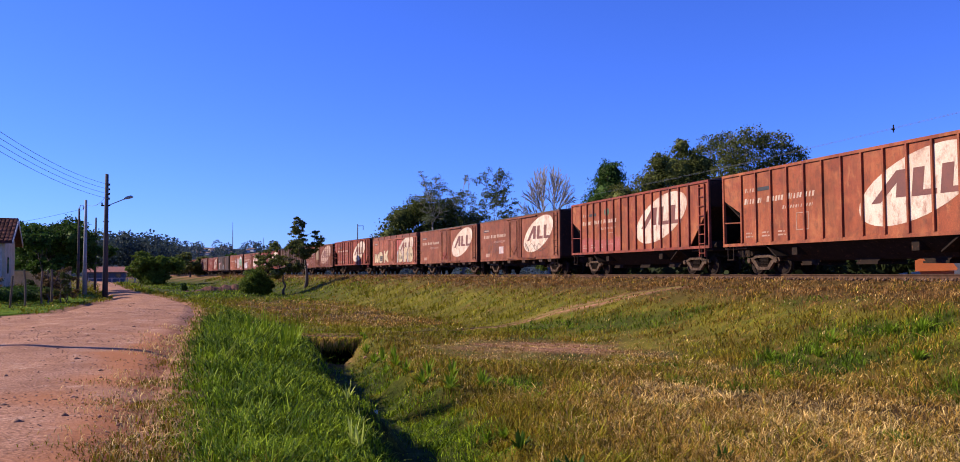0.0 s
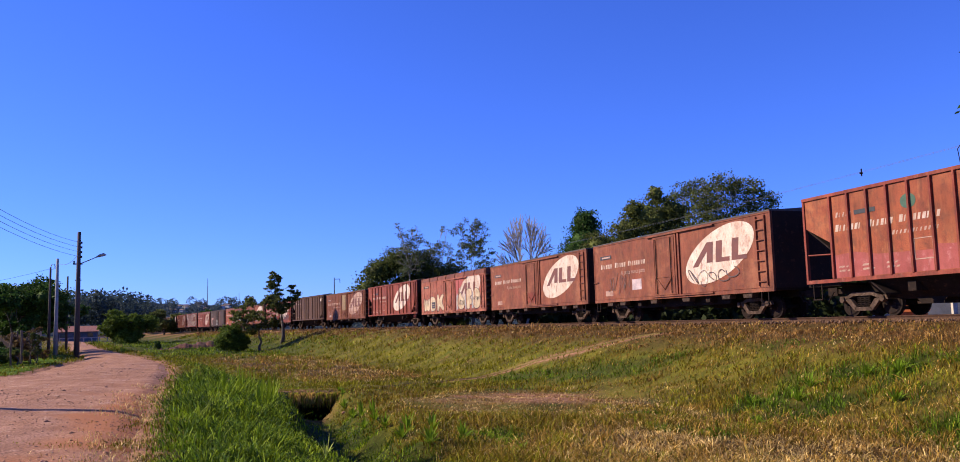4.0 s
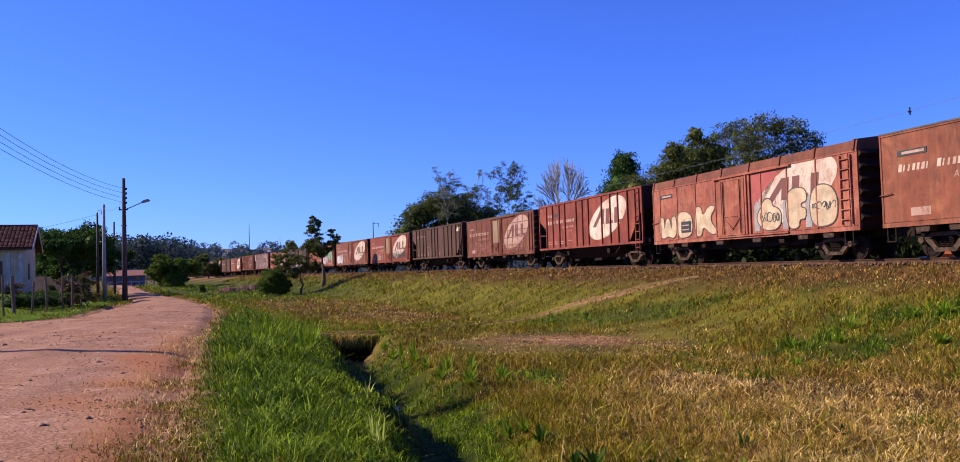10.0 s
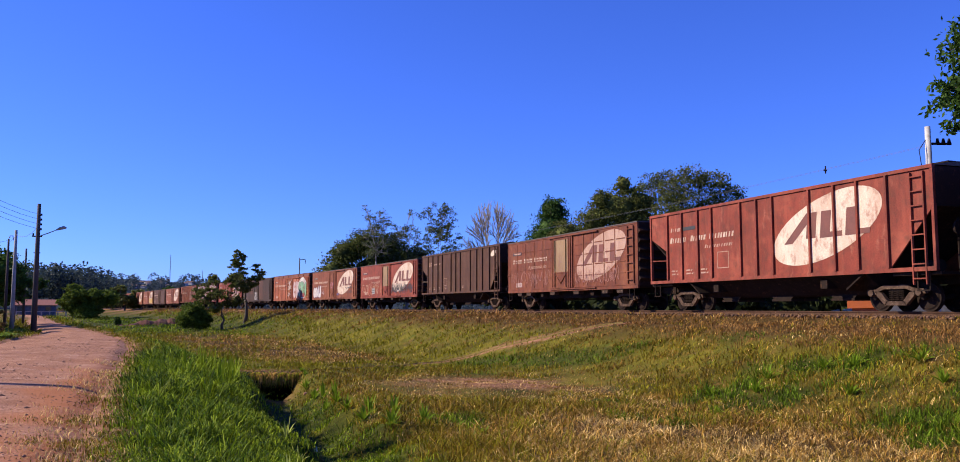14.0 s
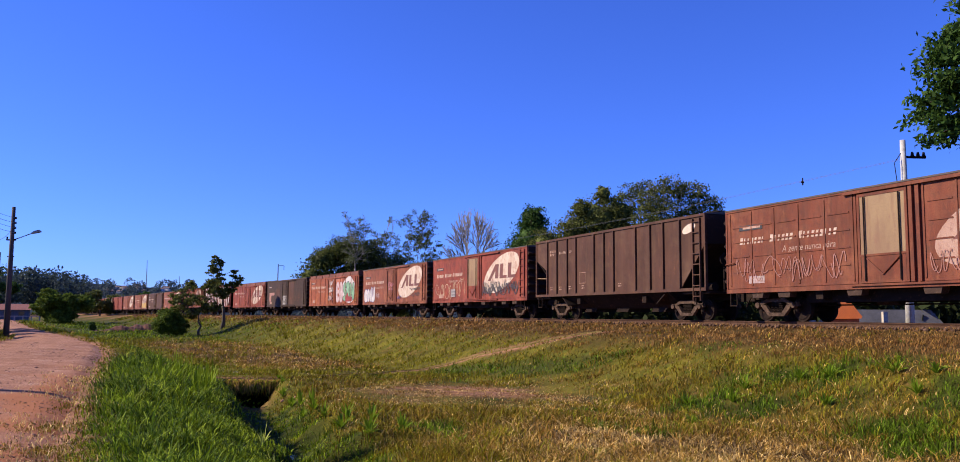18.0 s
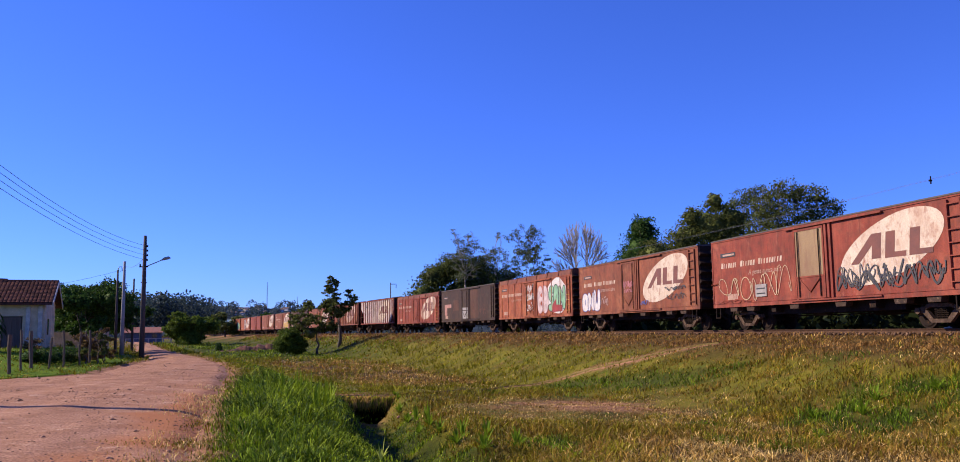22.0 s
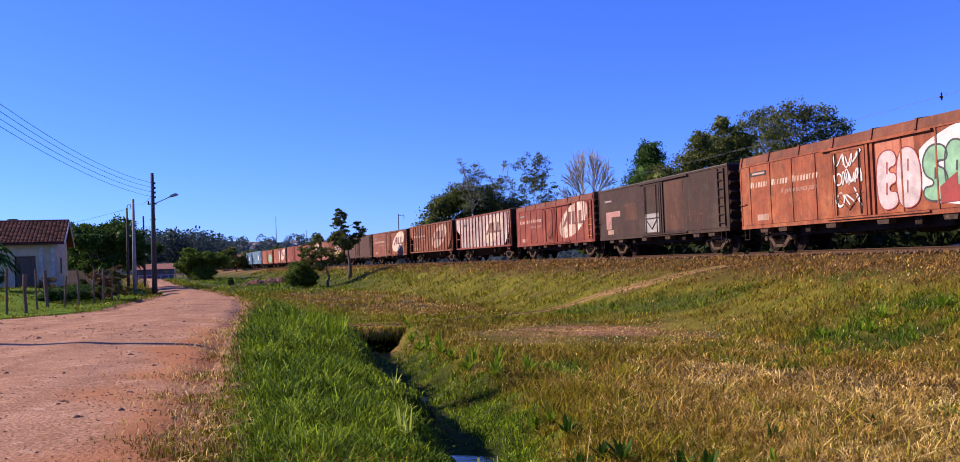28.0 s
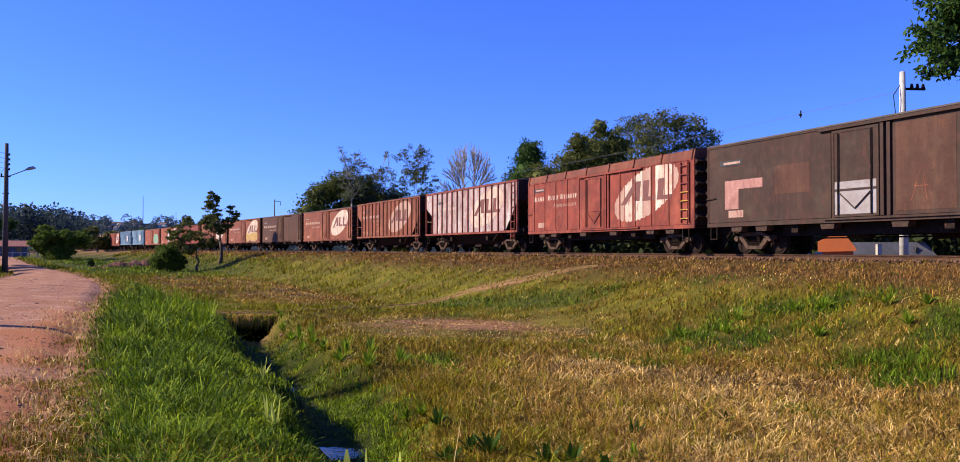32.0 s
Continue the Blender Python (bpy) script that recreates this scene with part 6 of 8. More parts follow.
part("faded_panel", Shape().flat([(8.45, 2.4), (10.2, 2.4), (10.2, 3.5), (8.45, 3.5)], YP), SPRAY_ORANGE, w, "orange repainted panel beside the door")
for ch, x0, x1 in (("E", 8.45, 9.45), ("O", 9.35, 10.45)):
    block(w, ch, x0, x1, 1.25, 3.2, SPRAY_PINK, SPRAY_RED, "tall pink bubble letter with a red outline", 0.04, ((.45, .25, .2), (.5, .6, .2)))
cloud = [(11.95 + 1.75 * math.cos(a) * (1 + .05 * math.sin(5 * a)), 2.38 + 1.2 * math.sin(a) * (1 + .05 * math.sin(5 * a + 1))) for a in (2 * math.pi * i / 48 for i in range(48))]
part("graffiti_cloud", Shape().flat([(max(10.4, min(13.55, x)), max(1.2, z)) for x, z in cloud], YP), SPRAY_WHITE, w, "white painted cloud behind the letters")
for ch, x0, x1, z0, z1 in (("S", 10.5, 11.55, 1.35, 3.1), ("O", 11.4, 12.35, 1.6, 3.15), ("N", 12.25, 13.45, 1.4, 3.05)):
    block(w, ch, x0, x1, z0, z1, SPRAY_GREEN, SPRAY_DARK, "pale green bubble letter with a dark outline", 0.06, ((.5, .4, .2),))
part("graffiti_block", Shape().flat([(11.2, 1.3), (12.9, 1.35), (12.9, 1.75), (11.9, 1.8), (11.9, 2.2), (11.2, 1.8)], YP - .02), SPRAY_RED, w, "solid red painted block")
scrawl(w, 6.4, 7.8, 2.9, 3.4, SPRAY_WHITE, 16, 3, 0.08, door=True)
scrawl(w, 6.4, 7.8, 2.2, 2.8, SPRAY_WHITE, 81, 4, 0.08, door=True)
scrawl(w, 6.4, 7.8, 1.4, 2.1, SPRAY_WHITE, 82, 3, 0.08, door=True)
w = coach(box_wagon("dark grey-brown box wagon with a repainted door", "grey", seed=10, logo=False, letters=False, ends=True, door_low=PATCH_GREY), 156.7)
part("repaint_patch", Shape().flat([(1.0, 1.6), (1.75, 1.6), (1.75, 2.3), (3.0, 2.3), (3.0, 2.62), (1.0, 2.62)], YP), SPRAY_FAINT, w, "pink repainted patch")
part("repaint_patch", Shape().flat([(8.5, 1.25), (10.4, 1.25), (10.4, 3.7), (8.5, 3.7)], YP), PAINT["brown"], w, "rusty brown replacement sheet beside the door")
part("repaint_patch", Shape().flat([(3.6, 2.0), (5.2, 2.0), (5.2, 2.95), (3.6, 2.95)], YP), PAINT["brown"], w, "rusty brown repainted patch")
for x in (9.0, 10.6, 11.7):
    part("graffiti", ribbon_line([(x, 1.5), (x + .35, 2.45), (x + .5, 1.55)], .022, YP - .004), PAINT["rust"], w)
    part("graffiti", ribbon_line([(x + .1, 1.9), (x + .55, 1.9)], .02, YP - .006), PAINT["rust"], w)
w = coach(box_wagon("corrugated rust-red box wagon with ribbed roof and a worn white emblem", "red", seed=11, ribbed_roof=True, panels=12, yellow=True, top=4.0, logo=False), 172.06)
worn_oval(w, 11.15, 2.52, ((8.8, 9.55), (9.62, 10.2), (10.36, 11.0), (11.05, 11.7), (11.95, 12.55), (12.6, 13.1), (13.2, 13.55)))
coach(hopper_wagon("faded pinkish hopper wagon with a pale oval", "pink", even(13), seed=3, frame_col="red"), 187.9)
coach(hopper_wagon("rust-brown hopper wagon with a pale oval", "rust", even(13), seed=6, logo_white=WHITE_DULL), 203.6)
coach(box_wagon("rust-red box wagon with a white oval", "rust", seed=12), 219.6)
coach(box_wagon("plain brown box wagon with two doors", "brown", seed=13, logo=False, roll=False), 234.9)
w = coach(box_wagon("box wagon with yellow throw-up letters under the oval", "rust", seed=14, roll=False), 250.5)
bubble(w, [(8.6, 10.2, 1.2, 2.2), (10.1, 11.8, 1.2, 2.2), (11.7, 13.4, 1.2, 2.3)], SPRAY_YELLOW, SPRAY_PALE, 18, "yellow bubble letters")
s = 266.1
for i, (kind, col) in enumerate((("box", "rust"), ("box", "red"), ("box", "orange"), ("box", "orange"), ("hop", "blue"), ("hop", "blue"), ("box", "red"), ("box", "rust"), ("box", "brown"), ("hop", "brown"), ("box", "grey"), ("box", "rust"), ("hop", "brown"), ("box", "brown"))):
    if kind == "box":
        w = box_wagon("rust-coloured box wagon far back in the train" if col not in ("brown", "grey") else "dark brown box wagon far back in the train", col, seed=20 + i, roll=False, letters=False, logo=i % 2 == 0, plate=False)
        if i == 3:
            bubble(w, [(8.8, 10.8, 1.2, 3.0), (10.6, 13.0, 1.2, 2.9)], SPRAY_GREEN, SPRAY_PALE, 19, "green bubble letters")
        if i == 2:
            part("repainted_door", Shape().flat([(6.3, 1.25), (7.85, 1.25), (7.85, 3.5), (6.3, 3.5)], Y - .06), SPRAY_WHITE, w, "white repainted door")
    else:
        w = hopper_wagon("pale blue hopper wagon with a white square" if col == "blue" else "dark brown hopper wagon far back in the train", col, even(8), seed=20 + i, roll=False, logo=False, lettering=False)
        if col == "blue":
            part("emblem_square", Shape().flat([(9.3, 1.9), (11.0, 1.9), (11.0, 3.0), (9.3, 3.0)], YP - .09), SPRAY_WHITE, w)
    coach(w, s)
    s += 15.6


# ---- house, fence, poles and what stands beyond the railway ----
PLASTER = material("cream_plaster", (0.74, 0.56, 0.36), rough=0.9, dark=(0.48, 0.35, 0.2), scale=1.5, bump=0.15)
PLASTER_OCHRE = material("ochre_wall", (0.30, 0.215, 0.13), rough=0.9, dark=(0.28, 0.2, 0.13), scale=2, bump=0.15)
TRIM = material("white_trim", (0.66, 0.57, 0.46), rough=0.7, scale=3)
TILE = material("clay_tile", (0.125, 0.050, 0.036), rough=0.95, spec=0.05, dark=(0.06, 0.028, 0.022), scale=5, island=0.4)
TILE_RED = material("red_tile", (0.34, 0.12, 0.08), rough=0.85, dark=(0.2, 0.08, 0.06), scale=2)
DOORWOOD = material("brown_door", (0.17, 0.105, 0.070), rough=0.8, dark=(0.10, 0.062, 0.042), stretch=(4, 1, .3), scale=3)
GLASS = material("window_glass", (0.04, 0.05, 0.06), rough=0.05, scale=1, bump=0)
WIRE = material("power_wire", (0.10, 0.10, 0.11), rough=0.5, scale=2, bump=0)
ORANGE = material("orange_sheet", (0.70, 0.17, 0.035), rough=0.7, dark=(0.6, 0.15, 0.04), scale=1.5)
GREYROOF = material("fibre_cement", (0.17, 0.17, 0.18), rough=0.9, scale=2)
BLUEWALL = material("blue_grey_wall", (0.11, 0.13, 0.16), rough=0.9, scale=1)

HX, HY = -31.2, 56.2
house = thing("house", "single-storey cream house with a brown clay-tile gable roof", "house", at=pose(HX - .25, HY, 0.72, 0, 0, 24))
LEN, DEP, EAVE, RIDGE = 13.0, 7.0, 3.32, 4.76
# front wall with a doorway and a window, end walls, back wall
part("wall", Shape().box(-LEN, -6.4, 0, .18, -.3, EAVE).box(-6.4, -5.0, 0, .18, -.3, .95).box(-6.4, -5.0, 0, .18, 2.1, EAVE).box(-5.0, -2.6, 0, .18, -.3, EAVE).box(-2.6, -1.35, 0, .18, 2.25, EAVE).box(-1.35, 0, 0, .18, -.3, EAVE), PLASTER, house)
part("wall", Shape().prism_x([(.18, -.3), (.18, EAVE), (DEP / 2, RIDGE - .12), (DEP - .18, EAVE), (DEP - .18, -.3)], -.18, 0), PLASTER, house)
part("wall", Shape().prism_x([(.18, -.3), (.18, EAVE), (DEP / 2, RIDGE - .12), (DEP - .18, EAVE), (DEP - .18, -.3)], -LEN, -LEN + .18), PLASTER, house)
part("wall", Shape().box(-LEN, 0, DEP - .18, DEP, -.3, EAVE), PLASTER, house)
for x in (-1.15, -.42):
    part("pilaster", Shape().box(x, x + .26, -.12, 0, -.3, EAVE), TRIM, house)
d_ = part("door", Shape().box(-2.55, -1.4, .1, .15, 0, 2.22), DOORWOOD, house, "tall brown double door in shade")
for i in range(4):
    part("door_board", Shape().box(-2.53 + i * .285, -2.27 + i * .285, .08, .1, .05, 2.18), DOORWOOD, d_)
wdw = part("window", Shape().box(-6.4, -5.0, .06, .09, .95, 2.1), GLASS, house)
part("frame", Shape().box(-6.4, -5.0, .03, .12, .95, 1.02).box(-6.4, -5.0, .03, .12, 2.03, 2.1).box(-6.4, -6.33, .03, .12, 1.02, 2.03).box(-5.07, -5.0, .03, .12, 1.02, 2.03).box(-5.73, -5.67, .03, .12, 1.02, 2.03), TRIM, wdw)
wdw = part("window", Shape().box(0.002, .02, 1.6, 2.5, 1.0, 2.1), GLASS, house)
slope = math.atan2(RIDGE - EAVE, DEP / 2)
for sgn in (-1, 1):
    y_e, y_r = DEP / 2 + sgn * (DEP / 2 + .55), DEP / 2
    z_e = EAVE - .55 * math.tan(slope)
    rf = part("roof", Shape().add([(-LEN - .4, y_e, z_e), (.45, y_e, z_e), (.45, y_r, RIDGE), (-LEN - .4, y_r, RIDGE), (-LEN - .4, y_e, z_e - .12), (.45, y_e, z_e - .12), (.45, y_r, RIDGE - .12), (-LEN - .4, y_r, RIDGE - .12)],
                                  [(0, 1, 2, 3) if sgn < 0 else (3, 2, 1, 0), (4, 7, 6, 5), (0, 4, 5, 1), (1, 5, 6, 2), (2, 6, 7, 3), (3, 7, 4, 0)]), TILE, house)
    if sgn < 0:
        # rows of clay tiles, each a shallow arch
        rows_, cols = 16, 56
        dy, dz = (y_r - y_e) / rows_, (RIDGE - z_e) / rows_
        wq = (LEN + .85) / cols
        tl = Shape()
        rt = random.Random(5)
        for i in range(rows_):
            for j in range(cols):
                k0, up = len(tl.v), rt.uniform(0, .015)
                for k in range(5):
                    a = math.pi * k / 4
                    xx, hh = wq * (.5 - .5 * math.cos(a)), .06 * math.sin(a) + up
                    tl.v += [(-LEN - .4 + j * wq + xx, y_e + i * dy, z_e + i * dz + hh + .045), (-LEN - .4 + j * wq + xx, y_e + (i + 1) * dy, z_e + (i + 1) * dz + hh + .012)]
                tl.f += [tuple(k0 + q_ for q_ in (2 * k, 2 * k + 2, 2 * k + 3, 2 * k + 1)) for k in range(4)] + [tuple(k0 + q_ for q_ in (0, 8, 6, 4, 2))]
        part("tile_cover", tl, TILE, rf)
    part("verge_board", Shape().add([(.45, y_e, z_e - .2), (.45, y_e, z_e + .05), (.45, y_r, RIDGE + .05), (.45, y_r, RIDGE - .2), (.5, y_e, z_e - .2), (.5, y_e, z_e + .05), (.5, y_r, RIDGE + .05), (.5, y_r, RIDGE - .2)], [(0, 1, 2, 3), (7, 6, 5, 4), (0, 4, 5, 1), (1, 5, 6, 2), (3, 2, 6, 7), (0, 3, 7, 4)]), TRIM, house, "white-painted verge board")
part("ridge_cap", Shape().tube((-LEN - .4, DEP / 2, RIDGE + .02), (.45, DEP / 2, RIDGE + .02), .11, n=8), TILE, house)
part("water_tank", Shape().tube((-3.2, DEP / 2 + .5, RIDGE - .2), (-3.2, DEP / 2 + .5, RIDGE + .22), .4, .36, n=14), DARKSTONE, house)

# mown lawn of the yard, draped on the ground
LAWN = material("mown_lawn", (0.125, 0.195, 0.008), rough=0.95, dark=(0.06, 0.115, 0.005), light=(0.30, 0.30, 0.025), scale=0.3, fine=True, fine_scale=14, bump=1.0, spec=0.05, grit=0.8)
ly, lu = np.arange(14, 64, 0.6), np.linspace(0, 1, 50) ** 1.5
LY, LU = np.meshgrid(ly, lu, indexing="ij")
LX = road_l(LY) - 0.55 - 0.3 * wobble(LY * 0, LY, 1.4, 33) - 34 * LU
LZ = ground(LX, LY) + 0.035 - 0.06 * (LU < .001)
ii = (np.arange(len(ly) - 1)[:, None] * len(lu) + np.arange(len(lu) - 1)[None, :]).ravel()
tagged(new("lawn", soup("lawn", np.stack([LX.ravel(), LY.ravel(), LZ.ravel()], 1), np.stack([ii, ii + 1, ii + len(lu) + 1, ii + len(lu)], 1), LAWN, True)), "short green lawn of the house yard", "lawn", kind="structure")

# palm in the garden
palm = thing("garden_palm", "squat garden palm with drooping fronds beside the house", "palm", at=pose(*place(-33.1, 55)))
part("trunk", Shape().path([(0, 0, -.2), (.05, 0, .8), (0, 0, 1.7)], [.3, .26, .2], 9), BARK, palm)
rp = random.Random(4)
for k in range(52):
    a, up = rp.uniform(0, 6.28), rp.uniform(.1, 1.15)
    sh = Shape()
    prev = None
    for i in range(8):
        t = i / 7
        rr, zz = 1.9 * t * (1 - .15 * up), 1.7 + 1.3 * up * math.sin(t * 2.2) - 1.1 * t * t * (1 - up * .4)
        p = Vector((rr * math.cos(a), rr * math.sin(a), zz))
        if prev is not None:
            side = Vector((-math.sin(a), math.cos(a), 0))
            for sg in (-1, 1):
                tip = prev.lerp(p, 1.3) + side * sg * .42 * math.sin(math.pi * min(1, t + .12)) - Vector((0, 0, .18))
                sh.add([prev, p, tip], [(0, 1, 2)])
        prev = p
    part("frond", sh, LEAF_DEEP, palm)

# fence posts of rough timber
post_group = "fence posts along the yard"
for k, (x, y, h, tilt, rad) in enumerate(((-22.6, 30.2, 1.8, 2, .10), (-20.4, 30.9, 1.95, -1, .11), (-20.5, 32.8, 1.85, 2, .085), (-20.2, 33.6, 1.6, 1, .10), (-20.6, 35.1, 1.75, -2, .065), (-21.2, 36.9, 1.65, -3, .12), (-20.7, 37.5, 1.45, 3, .07), (-21.3, 39.8, 1.75, -1, .085), (-22.2, 43.0, 1.7, 2, .07), (-22.9, 45.5, 1.8, -2, .09), (-24.2, 47.5, 1.7, 1, .07))):
    z = float(ground(x, y))
    rr = random.Random(60 + k)
    pts = [(rr.uniform(-.03, .03), rr.uniform(-.03, .03), -.3 + (h + .3) * i / 4) for i in range(5)]
    ps = thing("fence_post", "rough grey timber fence post standing in the grass", "post", post_group, at=pose(x, y, z, tilt, tilt * 1.3, 0))
    part("shaft", Shape().path(pts, [rad * .7 * rr.uniform(.8, 1.2) for _ in pts], 8), POSTWOOD, ps)

# planting of the yard
for k, (x, y) in enumerate(((-22.9, 40.2), (-23.1, 41.6), (-23.4, 43.0), (-23.8, 44.5), (-24.3, 46.0), (-24.9, 47.6))):
    tree("garden_hedge", "low dark green hedge plant along the yard fence", (x, y, float(ground(x, y))), .7, [(-.45, 0, .30, .55, .5, .34), (.4, .1, .34, .55, .5, .36), (0, -.1, .42, .5, .5, .34)], LEAF_DEEP, 2200, leaf=.045, trunk=.03, fork=.2, seed=120 + k, category="hedge", group="garden hedge", core=.6, reach=40)
STRAWY = leafy("withered_leaves", (0.22, 0.145, 0.06), (0.12, 0.075, 0.03))
for k, (az_k, d_k, h_k) in enumerate(((-26.7, 52, 1.9), (-26.3, 54, 2.1), (-27.1, 53, 1.6), (-26.0, 56, 2.0))):
    tree("dry_shrub", "withered brown shrub by the garden gate", place(az_k, d_k), h_k, blob(np.random.RandomState(140 + k), 6, 1.5, h_k, .3), STRAWY, 1800, leaf=.07, trunk=.04, fork=.2, seed=150 + k, category="bush", group="garden shrubs", reach=80)
tree("garden_bush", "dense dark green bush below the palm", place(-33.4, 55), 1.6, [(-.5, 0, .8, .9, .8, .85), (.5, 0, .7, .8, .8, .75), (0, 0, 1.35, .8, .8, .6)], LEAF_DEEP, 5200, leaf=.08, trunk=.06, fork=.2, seed=160, category="bush", core=.7, reach=60)
tree("garden_bush", "small reddish-brown shrub before the house", place(-29.8, 53.5), 1.0, [(0, 0, .55, .5, .5, .45)], STRAWY, 900, leaf=.06, trunk=.03, fork=.2, seed=161, category="bush", reach=40)
# low garden walls beside the road
for k, (x0, y0, x1, y1, h, mt) in enumerate(((-26.9, 54.6, -28.3, 57.6, 1.35, PLASTER_OCHRE), (-29.0, 59.2, -31.0, 63.4, 1.45, PLASTER), (-32.2, 65.4, -35.4, 72.0, 1.4, PLASTER_OCHRE), (-37.5, 66.5, -33.4, 69.0, 1.3, PLASTER))):
    L = math.hypot(x1 - x0, y1 - y0)
    z = float(ground((x0 + x1) / 2, (y0 + y1) / 2))
    gw = thing("garden_wall", "low plastered garden wall along the road", "wall", "garden walls", at=pose(x0, y0, z, 0, 0, math.degrees(math.atan2(y1 - y0, x1 - x0))))
    part("panel", Shape().box(0, L, -.08, .08, -.4, h), mt, gw)
    part("coping", Shape().box(-.04, L + .04, -.12, .12, h, h + .07), CONCRETE, gw)
    for xx in (0, L):
        part("pier", Shape().box(xx - .17, xx + .17, -.17, .17, -.4, h + .22), mt, gw)
lean = thing("leaning_plank", "grey plank leaning against the garden wall", "plank", at=pose(-27.3, 54.0, float(ground(-27.3, 54.0)), 0, 22, 20))
part("board", Shape().box(-.06, .06, -.03, .03, -.1, 1.9), POSTWOOD, lean)


# utility poles
def pole(label, x, y, h, r, mat, name="utility_pole"):
    z = float(ground(x, y))
    p = thing(name, label, "pole", at=pose(x, y, z))
    part("shaft", Shape().path([(0, 0, -.5), (0, 0, h * .5), (0, 0, h)], [r * 1.25, r, r * .72], 10), mat, p, smooth=True)
    return p, z


def wire(name, label, pts_a, pts_b, sag, r=0.012, group="power lines"):
    a, b = Vector(pts_a), Vector(pts_b)
    pts = [a.lerp(b, i / 16) - Vector((0, 0, 4 * sag * (i / 16) * (1 - i / 16))) for i in range(17)]
    wr = thing(name, label, "wire", group)
    part("cable", Shape().path(pts, [r] * 17, 4), WIRE, wr)
    return wr, pts


P1 = (-25.4, 57.6)
P2 = (-18.9, 19.6)
main, zb = pole("tall dark wooden street pole with a lamp arm", *P1, 8.45, .155, WOODPOLE, "street_lamp_pole")
arm = part("lamp_arm", Shape().path([(0.1, 0, 6.3), (.7, -.1, 6.5), (1.35, -.15, 6.75)], [.03] * 3, 6), STEEL, main)
part("lamp_head", Shape().path([(1.25, -.14, 6.72), (1.45, -.16, 6.8), (1.75, -.2, 6.86), (1.9, -.22, 6.84)], [.05, .1, .11, .04], 8), CONCRETE, arm, "grey street lamp head")
for k in range(4):
    z = 6.75 + k * .32
    part("insulator", Shape().tube((.2, -.05, z - .06), (.2, -.05, z + .08), .055, n=8).tube((.05, 0, z), (.2, -.05, z), .02, n=5), DARKSTONE, main)
part("bracket", Shape().box(-.35, .25, -.05, .05, 6.25, 6.33).tube((-.3, 0, 6.33), (-.3, 0, 6.5), .05, n=6).tube((-.22, 0, 5.2), (.2, 0, 5.2), .03, n=5), IRON, main)
second, z2 = pole("tall wooden street pole on the near verge", *P2, 11.6, .16, WOODPOLE)
for k in range(4):
    part("insulator", Shape().tube((.2, -.05, 9.9 + k * .4), (.2, -.05, 10.04 + k * .4), .055, n=8), DARKSTONE, second)
for k in range(4):
    wire("power_line", "thin overhead power line between street poles", (P1[0] + .2, P1[1] - .05, zb + 6.75 + k * .32), (P2[0] + .2, P2[1] - .05, z2 + 9.97 + k * .4), 1.1 + .06 * k)
sa, za = pole("slim dark service pole by the garden", -31.6, 66.8, 6.7, .10, WOODPOLE)
sb, zb_ = pole("square pale concrete service pole by the gate", -29.4, 63.2, 7.1, .13, CONCRETE)
sc, zc = pole("slim dark service pole further down the road", -37.6, 83.0, 7.2, .11, WOODPOLE)
wire("service_line", "sagging service cable between poles", (P1[0], P1[1], zb + 7.0), (-29.4, 63.2, zb_ + 6.8), .4)
wire("service_line", "sagging service cable to the house", (-31.6, 66.8, za + 6.6), (-44, 60, 4.4), .5)
wire("service_line", "sagging service cable between poles", (-29.4, 63.2, zb_ + 6.8), (-31.6, 66.8, za + 6.5), .15)
part("meter_head", Shape().path([(0, 0, 6.7), (.1, 0, 6.95), (.3, 0, 6.95), (.35, 0, 6.6)], [.03] * 4, 5), CONCRETE, sa)

# beyond the railway
wp, zw = pole("white-grey concrete power pole beyond the railway", *place(31.98, 44)[:2], 9.6, .17, material("whitewashed_concrete", (0.62, 0.60, 0.57), rough=0.9, scale=3), "concrete_power_pole")
part("crossarm", Shape().box(-.1, 1.1, -.05, .05, 8.75, 8.85), IRON, wp)
for k in range(3):
    part("insulator", Shape().tube((.45 + .28 * k, 0, 8.85), (.45 + .28 * k, 0, 9.05), .09, .05, n=8), DARKSTONE, wp)
part("crossarm", Shape().box(-.55, .3, -.05, .05, 7.2, 7.28), IRON, wp)
part("jumper", Shape().path([(-.1, 0, 9.0), (-.45, 0, 8.5), (-.35, 0, 7.6), (-.1, 0, 7.25)], [.02] * 4, 5), IRON, wp)
wpx, wpy = place(31.98, 44)[:2]
fx, fy = 9.4, 85.3
for k in range(2):
    wr, pts = wire("railway_power_line", "thin power line beyond the railway", (wpx + .3 * k, wpy, 9.06 + .12 * k), (fx + .3 * k, fy, 9.06 + .12 * k), .25, 0.0065)
    if k == 0:
        m0 = Vector((wpx, wpy, 9.06)).lerp(Vector((fx, fy, 9.06)), .132) - Vector((0, 0, .11))
        part("line_marker", Shape().tube(m0 + Vector((0, 0, -.2)), m0 + Vector((0, 0, .2)), .035, n=6).tube(m0 + Vector((-.09, 0, -.03)), m0 + Vector((.06, 0, -.03)), .05, n=6), IRON, wr, "small dark marker on the line")
tp, ztp = pole("thin telegraph pole behind the train", *place(-8.2, 135)[:2], 8.6, .09, WOODPOLE, "telegraph_pole")
